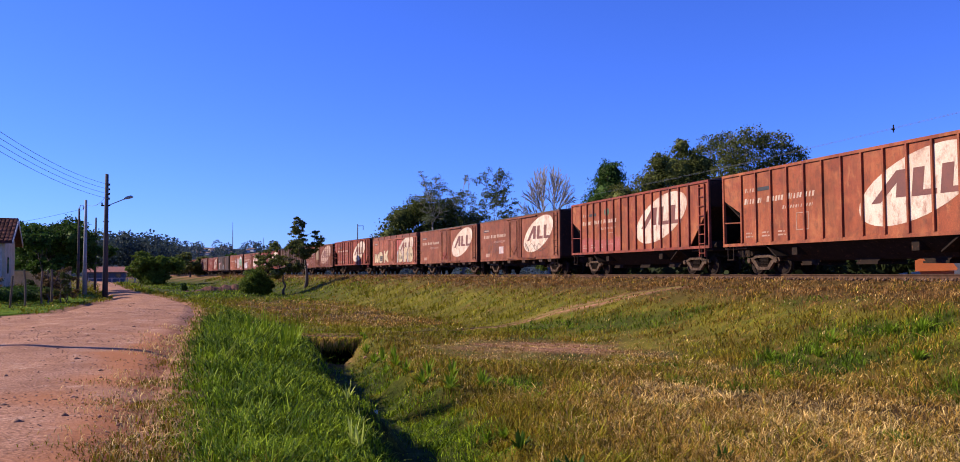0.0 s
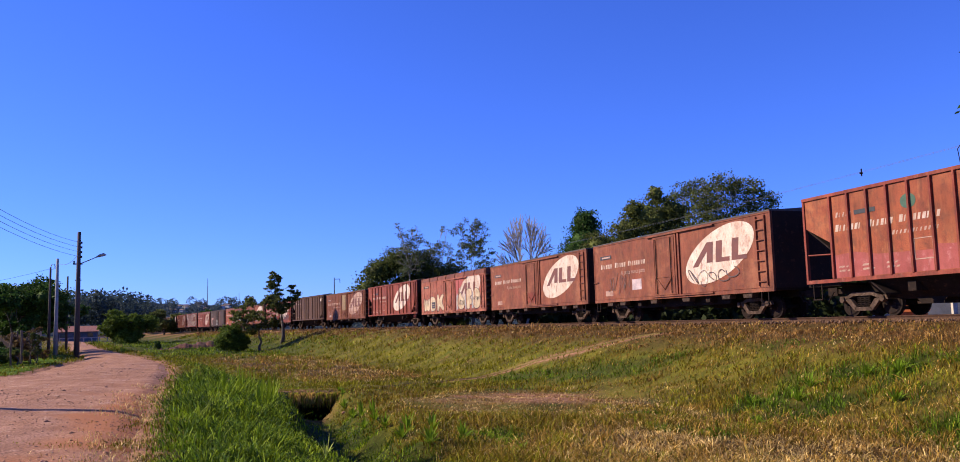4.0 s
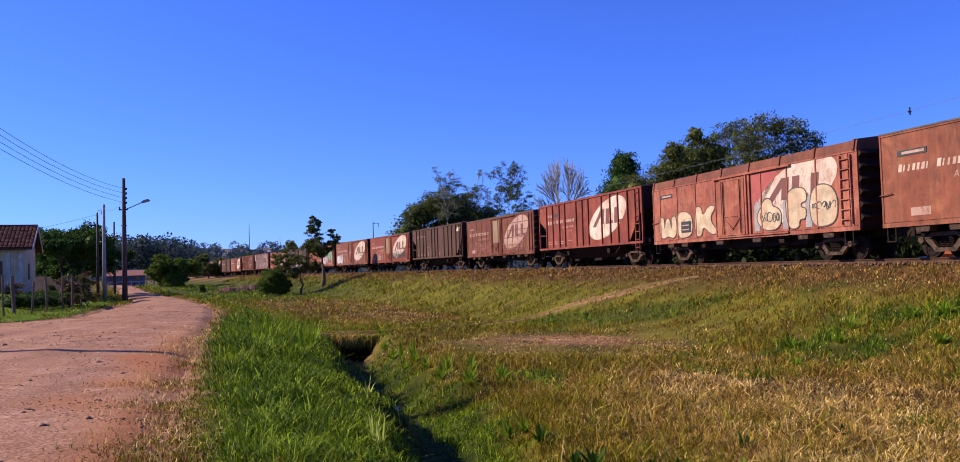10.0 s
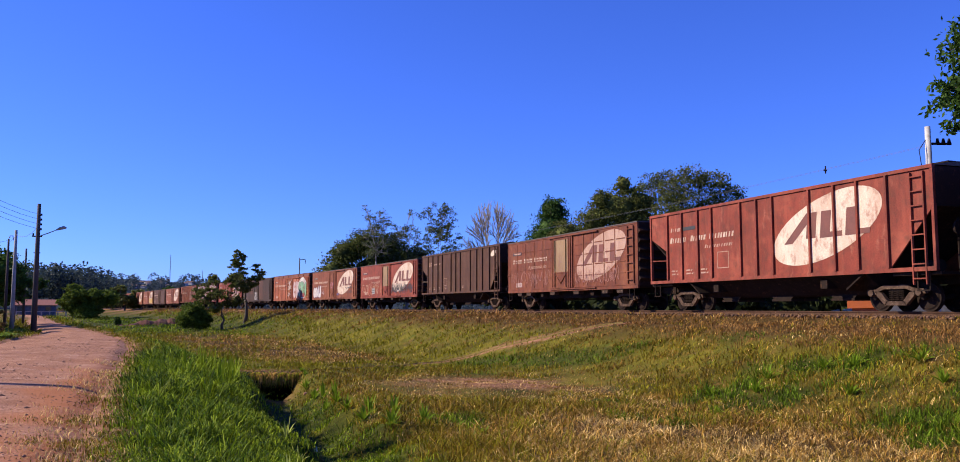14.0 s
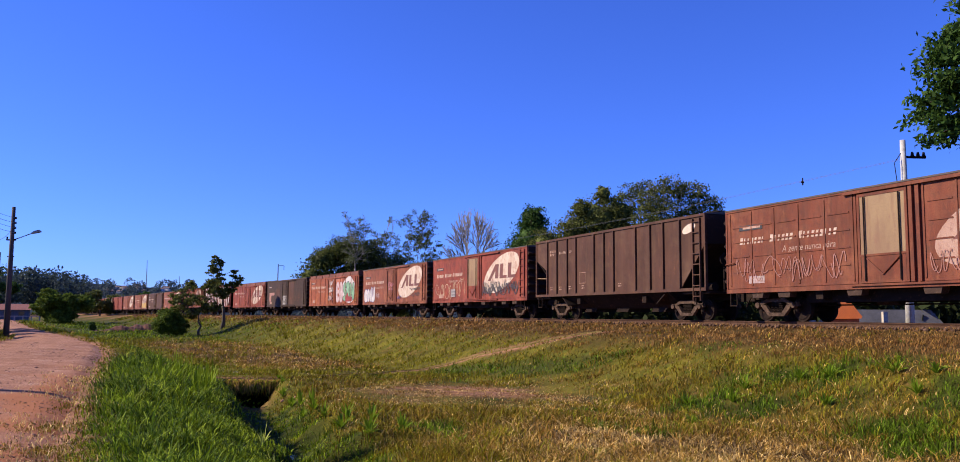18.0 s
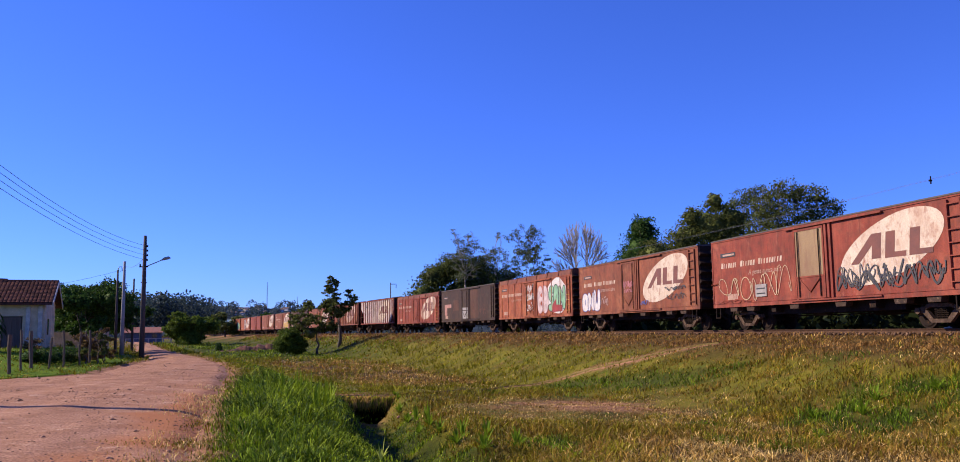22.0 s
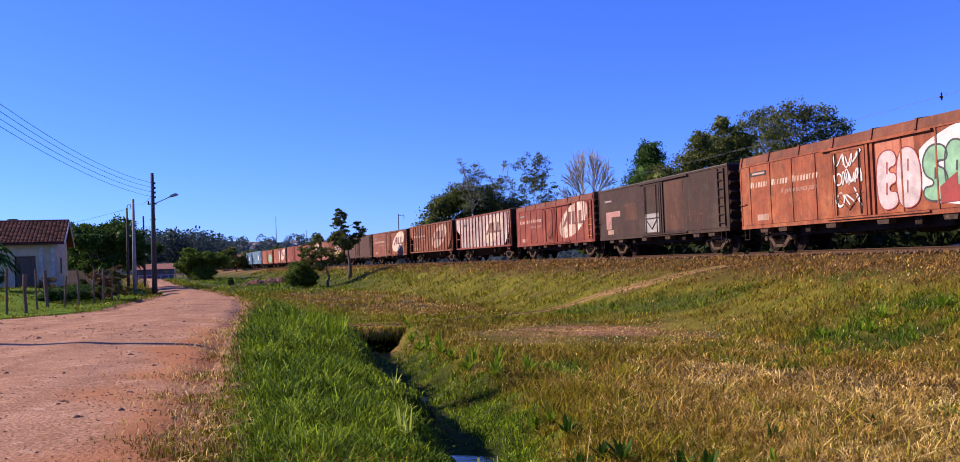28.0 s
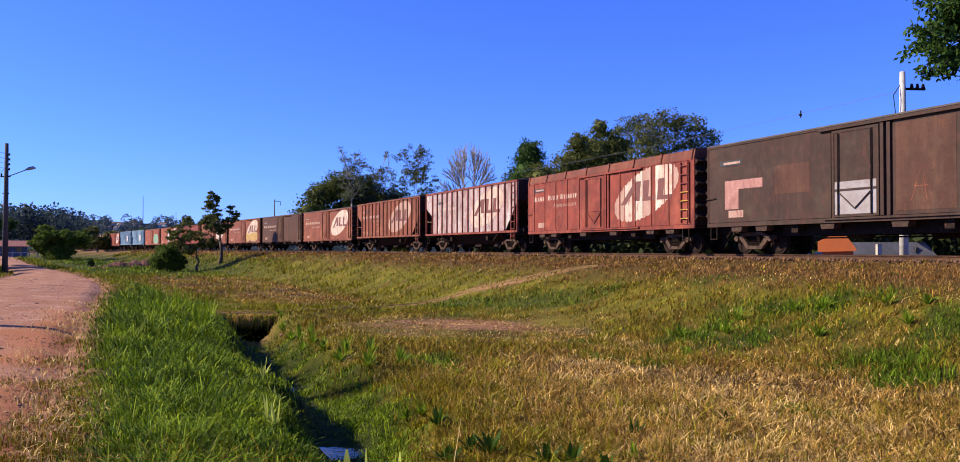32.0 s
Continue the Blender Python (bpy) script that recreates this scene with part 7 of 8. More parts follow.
part("bracket", Shape().box(0, .9, -.04, .04, 8.3, 8.38).box(.85, .92, -.04, .04, 7.7, 8.3), IRON, tp)

shed = thing("orange_shed", "small shed with a bright orange sheet roof", "shed", at=pose(*place(28.3, 50, 0.55), 0, 0, -28))
part("roof", Shape().prism([(-1.0, 1.55), (-.1, 2.0), (.3, 2.0), (.9, 1.15), (.85, 1.05), (-1.0, 1.0)], -1.2, 1.4), ORANGE, shed)
part("wall", Shape().box(-.9, .75, -1.1, 1.3, -.3, 1.04), ORANGE, shed)
hut = thing("grey_house", "low house with a grey fibre-cement roof", "house", at=pose(*place(30.2, 58, 0.2), 0, 0, -28))
part("wall", Shape().box(-2.2, 3.2, 0, 4, -.5, 1.2), PLASTER, hut)
part("roof", Shape().prism([(-2.6, 1.1), (-1.9, 1.95), (2.9, 1.95), (3.6, 1.1)], -.4, 4.4), GREYROOF, hut)
part("window", Shape().box(-.2, .7, -.02, 0, .3, .9), GLASS, hut)
mark = thing("trackside_marker", "short white trackside marker post", "post", at=pose(*place(30.6, 41, 0.95)))
part("shaft", Shape().box(-.1, .1, -.08, .08, -.3, .95), TRIM, mark)
for k, (az, d, w_) in enumerate(((5.0, 86, 1.5), (26.9, 36, .5))):
    st = thing("white_debris", "small pale heap beside the track", "debris", at=pose(*place(az, d)))
    rr = random.Random(k)
    sh = Shape()
    for i in range(7):
        x, y, z = rr.uniform(-w_ / 2, w_ / 2), rr.uniform(-.3, .3), rr.uniform(.05, .3)
        sh.prism([(x - .2, 0), (x + .25, 0), (x + .15, z + .2), (x - .12, z + .15)], y, y + .2)
    part("heap", sh, TRIM, st)
# end of the road: a red-roofed house and a bridge rail
far_house = thing("red_roof_house", "distant house with a red tile roof", "house", at=pose(*place(-23.9, 215, 0.2), 0, 0, 20))
part("wall", Shape().box(-4.5, 4.5, 0, 6, -.5, 2.1), BLUEWALL, far_house)
part("roof", Shape().prism_x([(-.6, 2.0), (3, 3.3), (6.6, 2.0)], -5, 5), TILE_RED, far_house)
for x in (-3, 0, 2.6):
    part("window", Shape().box(x, x + 1.1, -.04, 0, .7, 1.6), GLASS, far_house)
rail_ = thing("bridge_railing", "pale concrete bridge railing at the end of the road", "railing", at=pose(*place(-23.2, 180), 0, 0, 14))
part("top_rail", Shape().box(-5, 5, -.08, .08, .85, 1.0), CONCRETE, rail_)
for k in range(8):
    part("baluster", Shape().box(-5 + k * 1.4, -4.8 + k * 1.4, -.07, .07, -.3, .85), CONCRETE, rail_)
mast = thing("radio_mast", "thin radio mast on the far hill", "mast", at=pose(*place(-16.25, 880, 26)))
part("shaft", Shape().path([(0, 0, 0), (0, 0, 14), (0, 0, 27)], [.45, .35, .2], 6), CONCRETE, mast)
mast2 = thing("radio_mast", "short radio mast on the far hill", "mast", at=pose(*place(-14.3, 900, 24)))
part("shaft", Shape().path([(0, 0, 0), (0, 0, 8), (0, 0, 15)], [.4, .3, .2], 6), CONCRETE, mast2)
FARHOUSE = material("far_house_wall", (0.62, 0.60, 0.58), rough=0.9, scale=1)
FARROOF = material("far_roof", (0.24, 0.15, 0.12), rough=0.9, scale=1)
rr = random.Random(8)
for k in range(30):
    az, d = rr.uniform(-18.5, -9), rr.uniform(760, 890)
    z = 0.9 * float(np.interp(az, az_a, h_a)) * (d - 640) / 260 + 3.2
    w_ = rr.uniform(1.4, 2.4)
    fh = thing("hillside_house", "tiny pale house on the far hillside", "house", "houses on the hillside", at=pose(*place(az, d, z), 0, 0, rr.uniform(-40, 40)))
    part("wall", Shape().box(-w_, w_, -3, 3, -7, 2.2), FARHOUSE, fh)
    part("roof", Shape().prism_x([(-3.4, 2.1), (0, 3.2), (3.4, 2.1)], -w_ - .3, w_ + .3), FARROOF, fh)
# red earth heap and rubble by the foot of the bank
EARTH = material("red_earth", (0.17, 0.062, 0.036), rough=1.0, dark=(0.06, 0.026, 0.016), scale=1.6, bump=1.0, grit=0.8)
heap = thing("earth_heap", "low heap of bare reddish earth at the foot of the bank", "heap", at=pose(*place(-15.0, 122), 0, 0, 28))
sh = Shape()
gxs, gys = np.linspace(-9, 9, 61), np.linspace(-2, 2, 15)
hh = np.array([[max(0, 1.0 * (1 - (x / 9) ** 2) * (1 - (y / 2) ** 2) + .25 * float(wobble(x, y, 1.8, 3)) + .14 * float(wobble(x, y, 5.0, 4))) - .15 for y in gys] for x in gxs])
sh.v = [(x, y, hh[i, j]) for i, x in enumerate(gxs) for j, y in enumerate(gys)]
sh.f = [(i * 15 + j, (i + 1) * 15 + j, (i + 1) * 15 + j + 1, i * 15 + j + 1) for i in range(60) for j in range(14)]
part("soil", sh, EARTH, heap)


# ---- grass ----
def blades(name, label, P, h, w, mat, seed, lean=0.45, simple=False, out=None):
    """Grass blades: narrow strips that arch over, five triangles each. out: the way from the middle of the tuft."""
    r = np.random.RandomState(seed)
    n = len(P)
    a = r.uniform(0, 2 * np.pi, n)
    side = np.stack([np.cos(a), np.sin(a), np.zeros(n)], 1) * (w / 2)[:, None]
    b = r.uniform(0, 2 * np.pi, n)
    way = np.stack([np.cos(b), np.sin(b), np.zeros(n)], 1)
    if out is not None:
        way[:, :2] += out * 1.1
        way /= np.linalg.norm(way, axis=1)[:, None] + 1e-6
    bend = way * (h * lean * r.uniform(0.1, 1.2, n))[:, None]
    up = np.stack([np.zeros(n), np.zeros(n), h], 1)
    m = P + bend * 0.22 + up * 0.5
    m2 = P + bend * 0.62 + up * 0.85
    curl = np.stack([-bend[:, 1], bend[:, 0], bend[:, 0] * 0], 1) * r.uniform(-0.5, 0.5, n)[:, None]
    t = P + bend * 1.15 + curl + up * r.uniform(0.45, 1.1, n)[:, None]
    base = P - np.array([0, 0, 0.03])
    V = np.stack([base - side, base + side, m - side * 0.9, m + side * 0.9, m2 - side * 0.65, m2 + side * 0.65, t], 1).reshape(-1, 3)
    if simple:
        V = V.reshape(-1, 7, 3)[:, [0, 1, 2, 3, 6]].reshape(-1, 3)
        F = (np.array([(0, 1, 3), (0, 3, 2), (2, 3, 4)])[None] + (np.arange(n) * 5)[:, None, None]).reshape(-1, 3)
        tagged(new(name, soup(name, V, F, mat)), label, "grass", kind="stuff")
        return
    F = (np.array([(0, 1, 3), (0, 3, 2), (2, 3, 5), (2, 5, 4), (4, 5, 6)])[None] + (np.arange(n) * 7)[:, None, None]).reshape(-1, 3)
    tagged(new(name, soup(name, V, F, mat)), label, "grass", kind="stuff")


rg = np.random.RandomState(77)
# tufts first, then the blades of each tuft, so that the sward is clumped with dark gaps between
NT, PER = 50500, 11
az = np.radians(rg.uniform(-39, 37, NT))
d = np.exp(rg.uniform(np.log(4.2), np.log(185), NT))
px, py = d * np.sin(az), d * np.cos(az)
# the tufts gather in tussocks
for f_, k_ in ((7.0, 0.05), (15.0, 0.025)):
    px, py = px + k_ * wobble(px, py, f_, 81) * np.minimum(d / 8, 3), py + k_ * wobble(px, py, f_, 82) * np.minimum(d / 8, 3)
q, s_ = track_distance(px, py)
r_ = (px - road_r(py)) * 0.93
lft = (road_l(py) - px) * 0.93
cdry, clush, cbare = cover(px, py)
edge_p = np.interp(r_ + 0.3 * wobble(px, py, 1.3, 40), [-1.0, -0.5, -0.1, 0.2], [0, 0.04, 0.3, 1.0]) * np.where(r_ < 0, 0.5 * smooth((wobble(px, py, 0.9, 44) + 0.3) / 0.7), 1)
bare_here = np.where((r_ < 0.6) | (q < 3.2), 0, cbare * np.where((py > 20) & (px > -2), 0.4, 1))
for cx, cy, rx, ry in ((-3.35, 8.0, 0.6, 1.0), (-3.2, 6.7, 0.55, 0.5), (-4.5, 10.6, 0.5, 0.5), (-5.2, 12.7, 0.85, 0.5)):
    edge_p = np.maximum(edge_p, 0.62 * smooth((1.1 - np.hypot((px - cx) / rx, (py - cy) / ry) + 0.45 * wobble(px, py, 4, 41)) / 0.5))
edge_p = np.where((r_ < 0.12) & (py < 6.7 + 0.5 * wobble(px, py, 2, 46)), edge_p * 0.2, edge_p)
keep = ((rg.rand(NT) < edge_p) | (lft > 0.3)) & (q > 1.95 - 0.75 * (rg.rand(NT) < 0.6)) & (rg.rand(NT) > bare_here * 0.92)
keep &= ~((lft > 0.6) & (rg.rand(NT) < 0.6))
keep &= path_distance(px, py) > 0.13
fine_patch = wobble(px, py, 7.5, 52)
patch = np.clip(0.5 + 0.4 * wobble(px, py, 0.9, 51) + 0.35 * fine_patch, 0, 1)
verge = (px - ditch_x(py) < 0.2) & (r_ > 0) & (py < 34)
worn = verge * np.maximum(0.3 * smooth((7.4 - py + 0.8 * wobble(px, py, 2.0, 53)) / 2.0), smooth((0.5 - r_) / 0.5) * (0.3 + 0.35 * smooth((16 - py) / 6)))
lush = (rg.rand(NT) < clush * 1.1 + 0.06 * smooth((wobble(px, py, 1.4, 55) - 0.5) / 0.3)) & (rg.rand(NT) > worn) & ((r_ > -0.05) | (rg.rand(NT) < 0.2))
yellow = smooth((py - 31 + 2.5 * wobble(px, py, 0.5, 56)) / 7) * (q > 3.6)
mid = ~lush & (rg.rand(NT) < np.clip((1 - cdry) * 0.72 + 0.26 + 0.55 * (patch - 0.5), 0, 1))
straw = ~lush & ~mid & (rg.rand(NT) < (0.30 + 0.14 * smooth((17 - py) / 5) + 0.5 * (0.5 - patch)) * np.where(q < 7, 0.3, 1.15))
top = (q < 5.2 + 0.9 * wobble(px, py, 1.2, 57)) & ~lush & (rg.rand(NT) < 0.75)
kind = np.where(lush, np.where(verge | (lft > 0), np.where(rg.rand(NT) < 0.52 + 0.35 * fine_patch + 0.3 * wobble(px, py, 2.4, 58), 0, 5), np.where((q < 16) & (px - ditch_x(py) > 3.2), 4, np.where(rg.rand(NT) < 0.6, 0, 5))), 9)
kind = np.where(kind != 9, kind, np.where(top, 7, np.where(mid, np.where(rg.rand(NT) < 0.38 + 0.62 * yellow, 1, 6), np.where(straw, 3, 2))))
kind = np.where((kind == 3) & (r_ < 0.6) & (lft < 0), 6, kind)
hay = (np.hypot((px - 2.1) / 3.7, (py - 26.3) / 4.2) < 1.0 + 0.25 * wobble(px, py, 1.6, 19))
kind = np.where(hay & (rg.rand(NT) < 0.85), np.where(rg.rand(NT) < 0.5, 7, 3), kind)
vigour = np.exp(rg.normal(0, 0.28, NT)) * np.where(hay, 0.3, np.where((np.hypot((px - 2.0) / 4.2, (py - 22.4) / 2.6) < 1), 0.6, 1.0)) * np.where((path_distance(px, py) < 1.2) & (px < 4), 0.5, 1.0)
rep = lambda v: np.repeat(v[keep], PER)
kind, vigour, r_, lft, q, patch, fine_patch, d, verge, cx_, cy_ = (rep(v) for v in (kind, vigour, r_, lft, q, patch, fine_patch, d, verge, px, py))
n = len(d)
spread = 0.05 + 0.004 * d + 0.025 * verge
ox, oy = rg.normal(size=n), rg.normal(size=n)
px, py = cx_ + ox * spread, cy_ + oy * spread
dx_ = px - ditch_x(py)
dw = np.abs(dx_)
pz = ground(px, py)
on_dirt = (r_ < 0) & (lft < 0)
pz = np.where(on_dirt, np.maximum(road_height(px, py), pz), pz)
ok = ~((pz < water_z(py) + 0.02) & (dw < 1.4) & (py < 32.5))
ok &= ~((np.abs(dx_ + 0.1) < 0.40) & (py < 31.5) & (rg.rand(n) < 0.8))
hump = np.clip(0.5 + 0.5 * wobble(cx_, cy_, 2.6, 61) + 0.2 * fine_patch, 0, 1.2)
tall = np.where(verge, smooth((r_ + 0.25) / 1.0) * (0.32 + 0.95 * hump) * (0.8 + 0.5 * smooth((py - 12) / 10)) * (0.4 + 0.6 * smooth((dw - 0.9) / 1.2)), 0.38)
tall = np.where(lft > 0, 0.24, tall)
hl = rg.uniform(0.10, 0.27, n) * np.clip(tall, 0.16, 1.4)
hd = rg.uniform(0.05, 0.15, n) * (0.65 + 0.7 * patch) * np.where(q < 5, 0.8, 1.0)
low = np.where(lft > 0, 1, 0.16 + 0.84 * smooth((r_ - 0.02) / 0.6))
height = np.where((kind == 0) | (kind == 5), hl, hd * np.where(kind == 3, 0.75, 1)) * low * vigour * (1 + d / 160 + np.maximum(d - 40, 0) / 55)
width = 0.0034 * (1 + d / 5.5) * np.where(verge, 1.15, 1.0) * rg.uniform(0.7, 1.4, n)
P = np.stack([px, py, pz], 1)
OUT = np.stack([ox, oy], 1) / (np.hypot(ox, oy)[:, None] + 1e-6)
for k, (name, label, mat, lean_) in enumerate((("lush_grass", "lush green grass on the verge and ditch side", GRASS_LUSH, 1.25), ("mixed_grass", "yellow-green rough grass", GRASS_MID, 1.3),
                                               ("dry_grass", "dry tan grass over the field", GRASS_DRY, 1.6), ("straw_grass", "bleached straw-coloured grass", GRASS_STRAW, 2.1), ("bank_grass", "darker green clumped grass on the railway bank", GRASS_BANK, 1.0),
                                               ("deep_grass", "deep green grass mixed into the sward, darkened for its shaded gaps", GRASS_DEEP, 1.2), ("brown_grass", "brown-olive withering grass of the field", GRASS_BROWN, 1.4), ("russet_grass", "russet dry grass along the top of the bank", GRASS_RUST, 1.4))):
    for far_ in (False, True):
        m_ = ok & (kind == k) & ((d > 24) == far_)
        blades(name, label, P[m_], height[m_], width[m_], mat, 5 + k + 10 * far_, lean_, far_, OUT[m_])

# dead stalks and litter lying flat on the road's side and in the field
NL = 6800
ly_ = np.exp(rg.uniform(np.log(4.6), np.log(26), NL))
edge_side = rg.rand(NL) < 0.45
lx_ = np.where(edge_side, road_r(ly_) + rg.normal(-0.25, 0.45, NL), ditch_x(ly_) + 1.6 + rg.rand(NL) * (2 + 0.55 * ly_))
lk = np.where(edge_side, wobble(lx_, ly_, 1.6, 91) > -0.1, track_distance(lx_, ly_)[0] > 4)
lx_, ly_ = lx_[lk], ly_[lk]
lz_ = np.where(lx_ < road_r(ly_), np.maximum(road_height(lx_, ly_), ground(lx_, ly_)), ground(lx_, ly_)) + np.where(lx_ < road_r(ly_) + .2, 0.012, 0.06)
blades("straw_litter", "bleached dead stalks lying on the ground", np.stack([lx_, ly_, lz_ + 0.02], 1), rg.uniform(0.012, 0.035, len(lx_)), 0.0038 * (1 + ly_ / 7), GRASS_STRAW, 92, 6.0)

# the sward close round the standpoint and behind it
NC = 2600
ca, cr = rg.uniform(0, 2 * np.pi, NC), 7.0 * np.sqrt(rg.rand(NC))
cx_, cy_ = cr * np.sin(ca), cr * np.cos(ca)
front = (np.abs(np.degrees(np.arctan2(cx_, cy_))) < 38) & (cr > 4.3)
pick = (cx_ > road_r(cy_) + 0.35) & ~front & (np.hypot(cx_, cy_) > 0.7)
cx_, cy_ = np.repeat(cx_[pick], 10) + rg.normal(0, 0.06, 10 * pick.sum()), np.repeat(cy_[pick], 10) + rg.normal(0, 0.06, 10 * pick.sum())
green_ = (cx_ < ditch_x(cy_) + 1.2)
dry_ = ~green_
wet = np.abs(cx_ - ditch_x(cy_)) < 0.5
CP = np.stack([cx_, cy_, ground(cx_, cy_)], 1)
for nm, lb, sel, mt in (("lush_grass", "lush green grass on the verge and ditch side", green_ & ~wet, GRASS_LUSH), ("dry_grass", "dry tan grass over the field", dry_, GRASS_DRY)):
    blades(nm, lb, CP[sel], rg.uniform(0.06, 0.16, sel.sum()), np.full(sel.sum(), 0.007), mt, 91, 1.0, True)

# broad-leaved weeds and reeds
WEED = leafy("weed_leaves", (0.22, 0.32, 0.018), (0.11, 0.19, 0.012), 0.4)
REED = leafy("reed_leaves", (0.52, 0.57, 0.13), (0.36, 0.42, 0.075), 0.3)


def rosette(name, label, x, y, count, length, width, mat, seed, upright=0.6, cat="plant", group="weeds by the ditch"):
    r = random.Random(seed)
    t = thing(name, label, cat, group, at=pose(x, y, float(ground(x, y))))
    for k in range(count):
        a, L = 6.28 * k / count + r.uniform(-.4, .4), length * r.uniform(.6, 1.15)
        up = min(1.0, upright * r.uniform(.6, 1.4))
        sh = Shape()
        pts = []
        for i in range(6):
            u = i / 5
            out = L * (u * (1 - up) * 0.9 + 0.25 * u * u * (1 - up) + .06)
            zz = L * (u * (0.35 + 0.65 * up) - 0.38 * u * u * (1 - up))
            ww = width * math.sin(math.pi * min(0.97, 0.12 + 0.88 * u)) ** 0.8 * .5
            c = Vector((out * math.cos(a), out * math.sin(a), zz))
            sd_ = Vector((-math.sin(a), math.cos(a), 0.25)) * ww
            pts += [c - sd_, c + Vector((0, 0, -ww * .35)), c + sd_]
        sh.add(pts, [(3 * i + j, 3 * i + j + 1, 3 * i + j + 4, 3 * i + j + 3) for i in range(5) for j in range(2)])
        part("leaf", sh, mat, t, smooth=True)
    return t


# dry and green grass hanging over the culvert mouth
rh = np.random.RandomState(31)
for nm, lb, mt, cnt in (("hanging_grass", "dry grass and roots hanging over the culvert mouth", GRASS_DRY, 420), ("hanging_grass", "green grass hanging over the culvert mouth", GRASS_MID, 420)):
    hx = -5.4 + rh.normal(0, 0.85, cnt)
    hy = 32.2 - 0.25 * rh.rand(cnt)
    hz = np.array(ground(hx, np.full(cnt, 32.6))) - 0.02 - 0.2 * rh.rand(cnt)
    hl_ = rh.uniform(0.15, 0.5, cnt)
    b0 = np.stack([hx, hy, hz], 1)
    b1 = b0 + np.stack([rh.normal(0, .05, cnt), -0.12 - 0.1 * rh.rand(cnt), 0.02 - 0.3 * hl_], 1)
    b2 = b1 + np.stack([rh.normal(0, .06, cnt), -0.03 * rh.rand(cnt), -0.7 * hl_], 1)
    sx_ = np.array([0.016, 0, 0])
    V_ = np.stack([b0 - sx_, b0 + sx_, b1 - sx_, b1 + sx_, b2], 1).reshape(-1, 3)
    F_ = (np.array([(0, 1, 3), (0, 3, 2), (2, 3, 4)])[None] + (np.arange(cnt) * 5)[:, None, None]).reshape(-1, 3)
    tagged(new(nm, soup(nm, V_, F_, mt)), lb, "grass", kind="stuff")
for k in range(12):
    rosette("hanging_tuft", "grass tuft hanging over the culvert mouth", -6.7 + k * .22, 32.5 + .14 * math.sin(k * 2), 9, .32 + .12 * math.sin(k * 1.3), .022, GRASS_MID, 500 + k, .3, "grass", "tufts over the culvert")
for k, (x, y, c, L, w_) in enumerate(((-0.50, 8.2, 6, .60, .12), (-.34, 8.0, 6, .66, .13), (-.02, 8.0, 7, .64, .13), (.12, 7.8, 7, .60, .12), (.32, 7.7, 5, .5, .10))):
    rosette("reed_plant", "pale green broad-bladed plant on the ditch edge", x, y, c, L, w_, REED, k, .85, group="reeds on the ditch edge")
for k, (x, y) in enumerate(((-1.3, 8.7), (-1.2, 8.5), (-1.7, 12.0), (-2.1, 13.5))):
    rosette("reed_plant", "tuft of long pale blades in the verge grass", x, y, 7, .34, .028, REED, 20 + k, .7, group="reeds on the ditch edge")
for k, (x, y, L) in enumerate(((-1.0, 19.6, .55), (-.6, 18.6, .5), (-.9, 17.8, .6), (-2.2, 24.4, .6), (-1.9, 23.2, .5), (-2.6, 25.6, .55), (.1, 17.2, .5), (-1.4, 20.8, .5), (1.25, 8.3, .3), (1.0, 8.0, .25), (1.9, 9.4, .25), (2.6, 8.6, .3), (-.3, 15.4, .45), (.5, 14.6, .35), (-1.2, 19.0, .5), (-.2, 17.9, .5), (-1.6, 21.6, .5), (.3, 16.4, .4), (-2.4, 23.6, .5), (-.7, 16.6, .35), (-2.9, 26.4, .5), (.9, 15.2, .4), (.2, 13.4, .3), (.5, 12.6, .3), (-4.3, 30.9, .45), (-3.9, 30.0, .5), (-3.6, 28.9, .45), (-4.2, 31.8, .4), (-3.2, 28.0, .4))):
    rr = random.Random(400 + k)
    rosette("ditch_weed", "leafy bright green weed on the ditch bank", x + rr.uniform(-.45, .45), y + rr.uniform(-.7, .7), rr.randint(10, 18), L * rr.uniform(.55, 1.05), .055, WEED, 40 + k, rr.uniform(.4, .8))
for k, (x, y, L) in enumerate(((7.8, 19.7, .45), (8.4, 20.4, .5), (9.8, 18.9, .5), (9.4, 19.6, .45), (7.0, 20.6, .4), (10.6, 17.6, .45), (8.9, 17.4, .4), (6.2, 18.0, .35), (10.2, 16.2, .45), (11.0, 16.8, .4))):
    rosette("bank_clump", "clump of dark green grass on the dry bank", x, y, 22, L, .045, WEED, 70 + k, .55, "grass", "green clumps on the bank")
WEED_DARK = leafy("dark_weed_leaves", (0.065, 0.125, 0.012), (0.03, 0.065, 0.008), 0.4)
for k, (x, y, L) in enumerate(((.55, 9.55, .34), (1.0, 9.3, .38), (.82, 9.6, .3), (1.5, 8.6, .34), (1.7, 8.3, .3), (1.95, 7.9, .3), (.5, 11.0, .3), (2.7, 9.6, .25), (4.0, 10.1, .22))):
    rosette("field_weed", "dark green leafy weed in the dry grass", x, y, 14, L, .06, WEED_DARK, 640 + k, .65, group="weeds in the field")
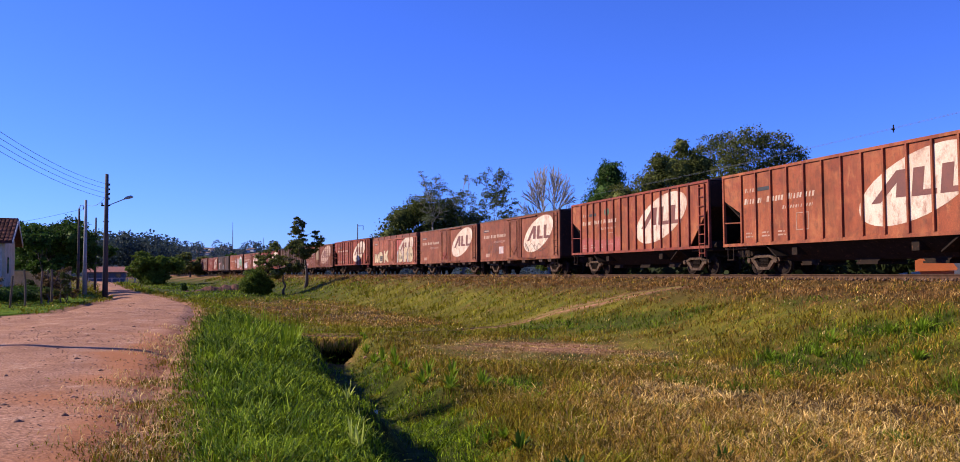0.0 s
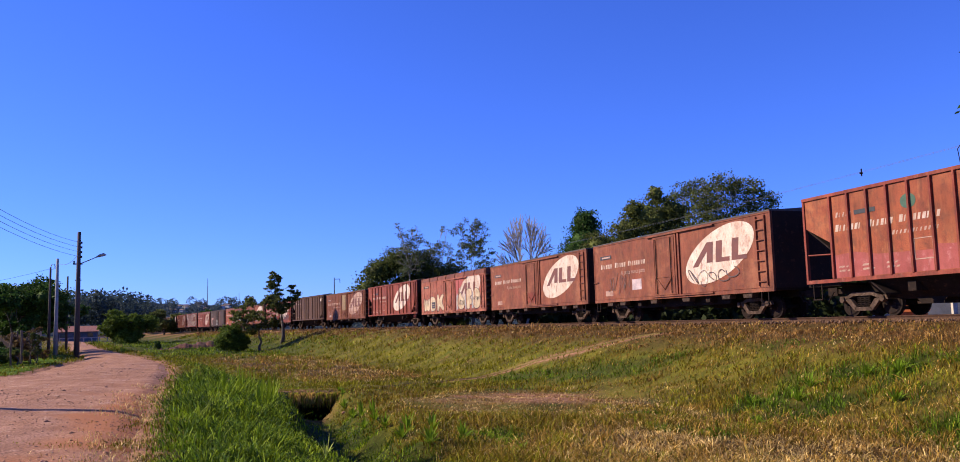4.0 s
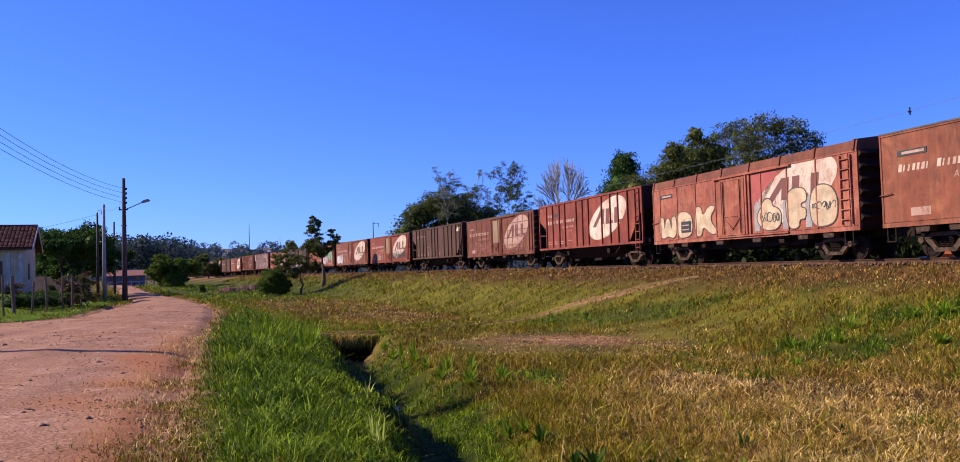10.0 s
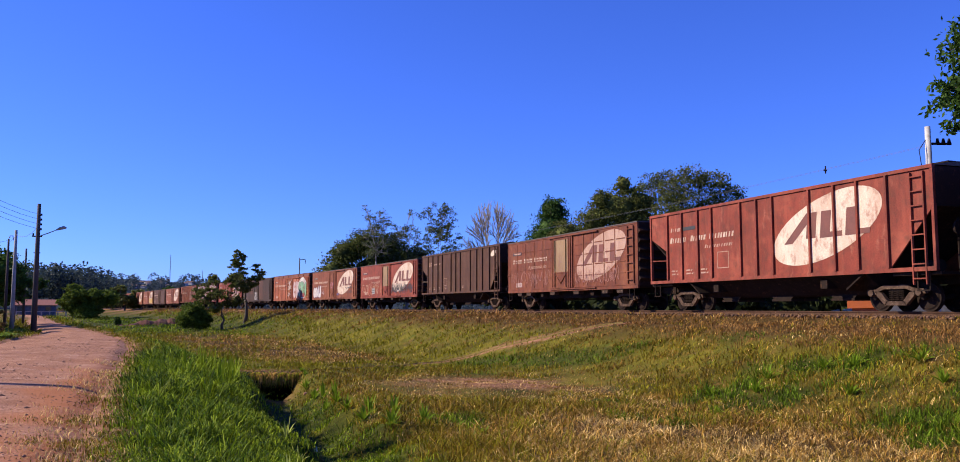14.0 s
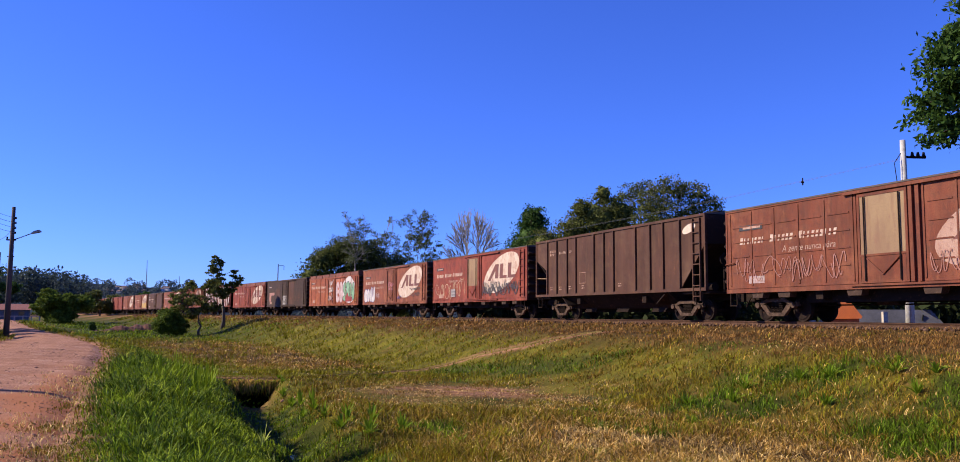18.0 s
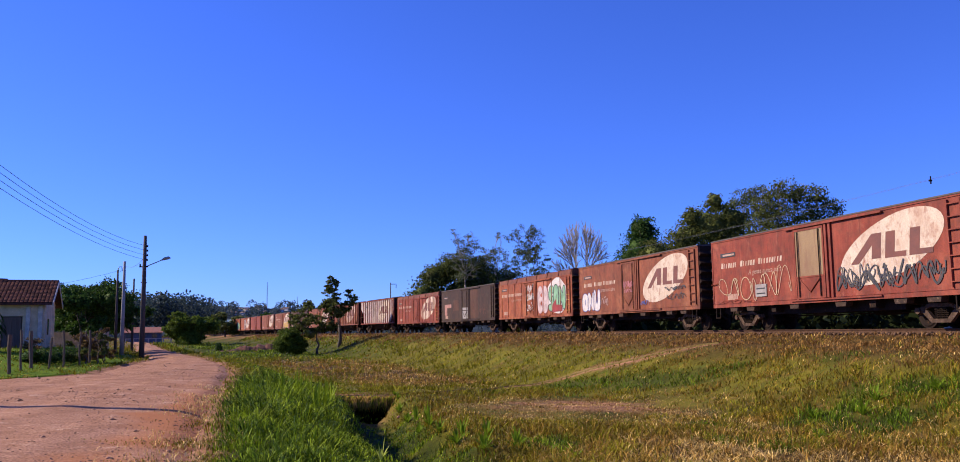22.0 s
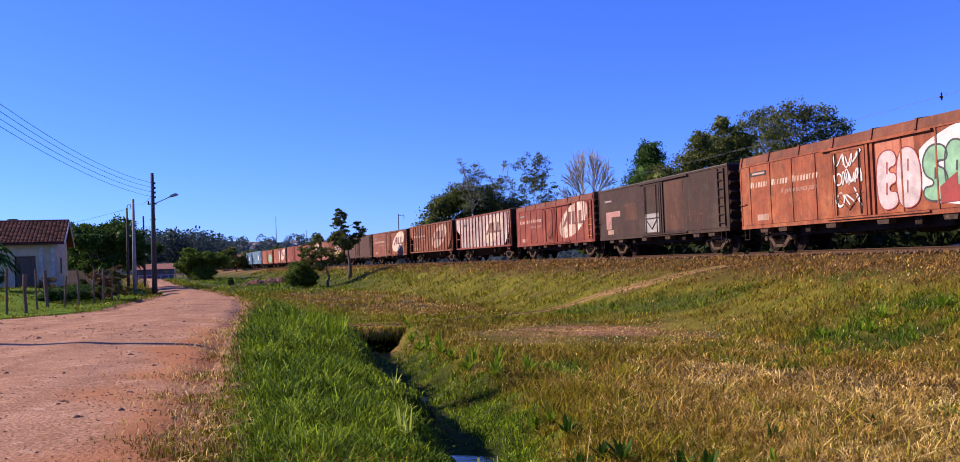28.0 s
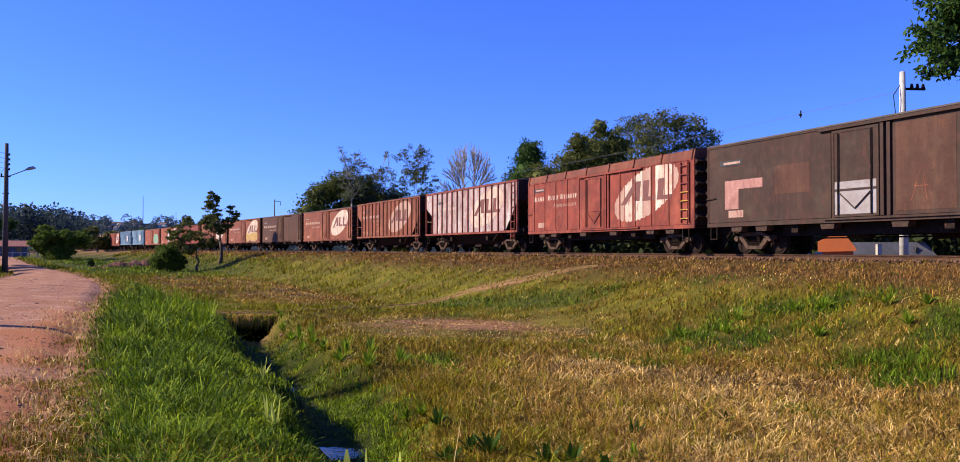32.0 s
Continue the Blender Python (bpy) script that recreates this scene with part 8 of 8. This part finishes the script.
# a tall dry stalk and sedge blades on the far edge of the verge
stalk = thing("dry_stalk", "single tall dry grass stalk", "grass", at=pose(0.32, 5.9, float(ground(0.32, 5.9))))
part("stem", Shape().path([(0, 0, -.05), (.02, .02, .5), (.06, .05, 1.0), (.12, .1, 1.35)], [.006, .005, .004, .002], 5), GRASS_STRAW, stalk)
for k in range(26):
    rr = random.Random(200 + k)
    y = rr.uniform(20, 31.8)
    x = float(ditch_x(y)) - rr.uniform(1.3, 2.8)
    rosette("sedge_tuft", "tuft of tall upright green sedge", x, y, 9, rr.uniform(.6, .95), .035, GRASS_LUSH, 300 + k, .75, "grass", "sedge tufts along the ditch")

# stones on the road and at the ditch
rs = np.random.RandomState(9)
N = 21000
yy = np.exp(rs.uniform(np.log(4), np.log(45), N))
uu = rs.rand(N)
xx = road_l(yy) + (road_r(yy) - road_l(yy)) * uu
pick_ = rs.rand(N) < 0.16 + 0.84 * smooth((wobble(xx, yy, 0.9, 37) + 0.25 * wobble(xx, yy, 3.0, 38) - 0.1) / 0.5)
xx, yy = xx[pick_], yy[pick_]
N = len(xx)
sz = rs.uniform(0.007, 0.020, N) * (1 + (rs.rand(N) > .965) * 1.8) * (1 + np.minimum(yy, 20) / 60)
vv = oct_[None] * sz[:, None, None] * rs.uniform(0.6, 1.3, (N, 6, 1)) * np.array([1.1, 1.0, 0.62]) + np.stack([xx, yy, road_height(xx, yy)], 1)[:, None]
ff = (of[None] + (np.arange(N) * 6)[:, None, None]).reshape(-1, 3)
PEBBLE = material("road_pebble", (0.33, 0.17, 0.10), rough=0.95, dark=(0.16, 0.08, 0.05), scale=4, island=0.45)
tagged(new("road_gravel", soup("road_gravel", vv.reshape(-1, 3), ff, PEBBLE)), "small loose stones on the earth road", "gravel", kind="stuff")
for k, (x, y, s0) in enumerate(((.9, 8.6, .09), (1.1, 8.75, .07), (.8, 8.8, .06), (1.25, 8.4, .06), (1.0, 8.3, .05), (.7, 8.5, .05), (1.4, 8.1, .05), (-3.55, 28.4, .10), (-3.3, 27.6, .08), (-3.9, 29.0, .08), (-8.3, 16.4, .09), (-6.1, 12.4, .07))):
    rr = random.Random(90 + k)
    st = Shape()
    m1 = bmesh.new()
    bmesh.ops.create_icosphere(m1, subdivisions=2, radius=s0)
    for v in m1.verts:
        v.co *= 1 + .22 * noise.noise(v.co * (2.2 / s0) * .5 + Vector((k, 0, 0)))
        v.co.z *= .7
    st.v = [tuple(v.co) for v in m1.verts]
    st.f = [tuple(v.index for v in f.verts) for f in m1.faces]
    m1.free()
    ob = new("stone", st.mesh("stone", PEBBLE))
    ob.matrix_basis = pose(x, y, float(ground(x, y)) + s0 * .2, 0, 0, k * 40)
    tagged(ob, "rough reddish stone lying on the ground", "stone", "loose stones")


# ---- what moves ----
SPEED = 5.539


def motions():
    """The train rolls towards the near end at one speed; its wheels turn with it."""
    times = [i * 0.8 for i in range(41)]
    for w, s_rear in TRAIN:
        L = 14.5
        rows = []
        for t in times:
            s = s_rear - SPEED * (t - 5.0)
            (ax, ay, _), (bx, by, _) = on_track(s - 2.0, SIDE), on_track(s - L + 2.0, SIDE)
            dx, dy = bx - ax, by - ay
            h = math.hypot(dx, dy)
            rows.append((t, pose(ax - dx / h * 2.0, ay - dy / h * 2.0, RAIL_Z, 0, 0, math.degrees(math.atan2(dy, dx)))))
        walk(w, rows)
    step = radians(80) * WHEEL_R / SPEED
    n = int(32.0 / step) + 1
    for wheel, xx in ROLLING:
        walk(wheel, [(t, Matrix.LocRotScale((xx, 0, WHEEL_R), Euler((0, SPEED * t / WHEEL_R, 0)), None)) for t in [32.0 * i / n for i in range(n + 1)]])


motions()
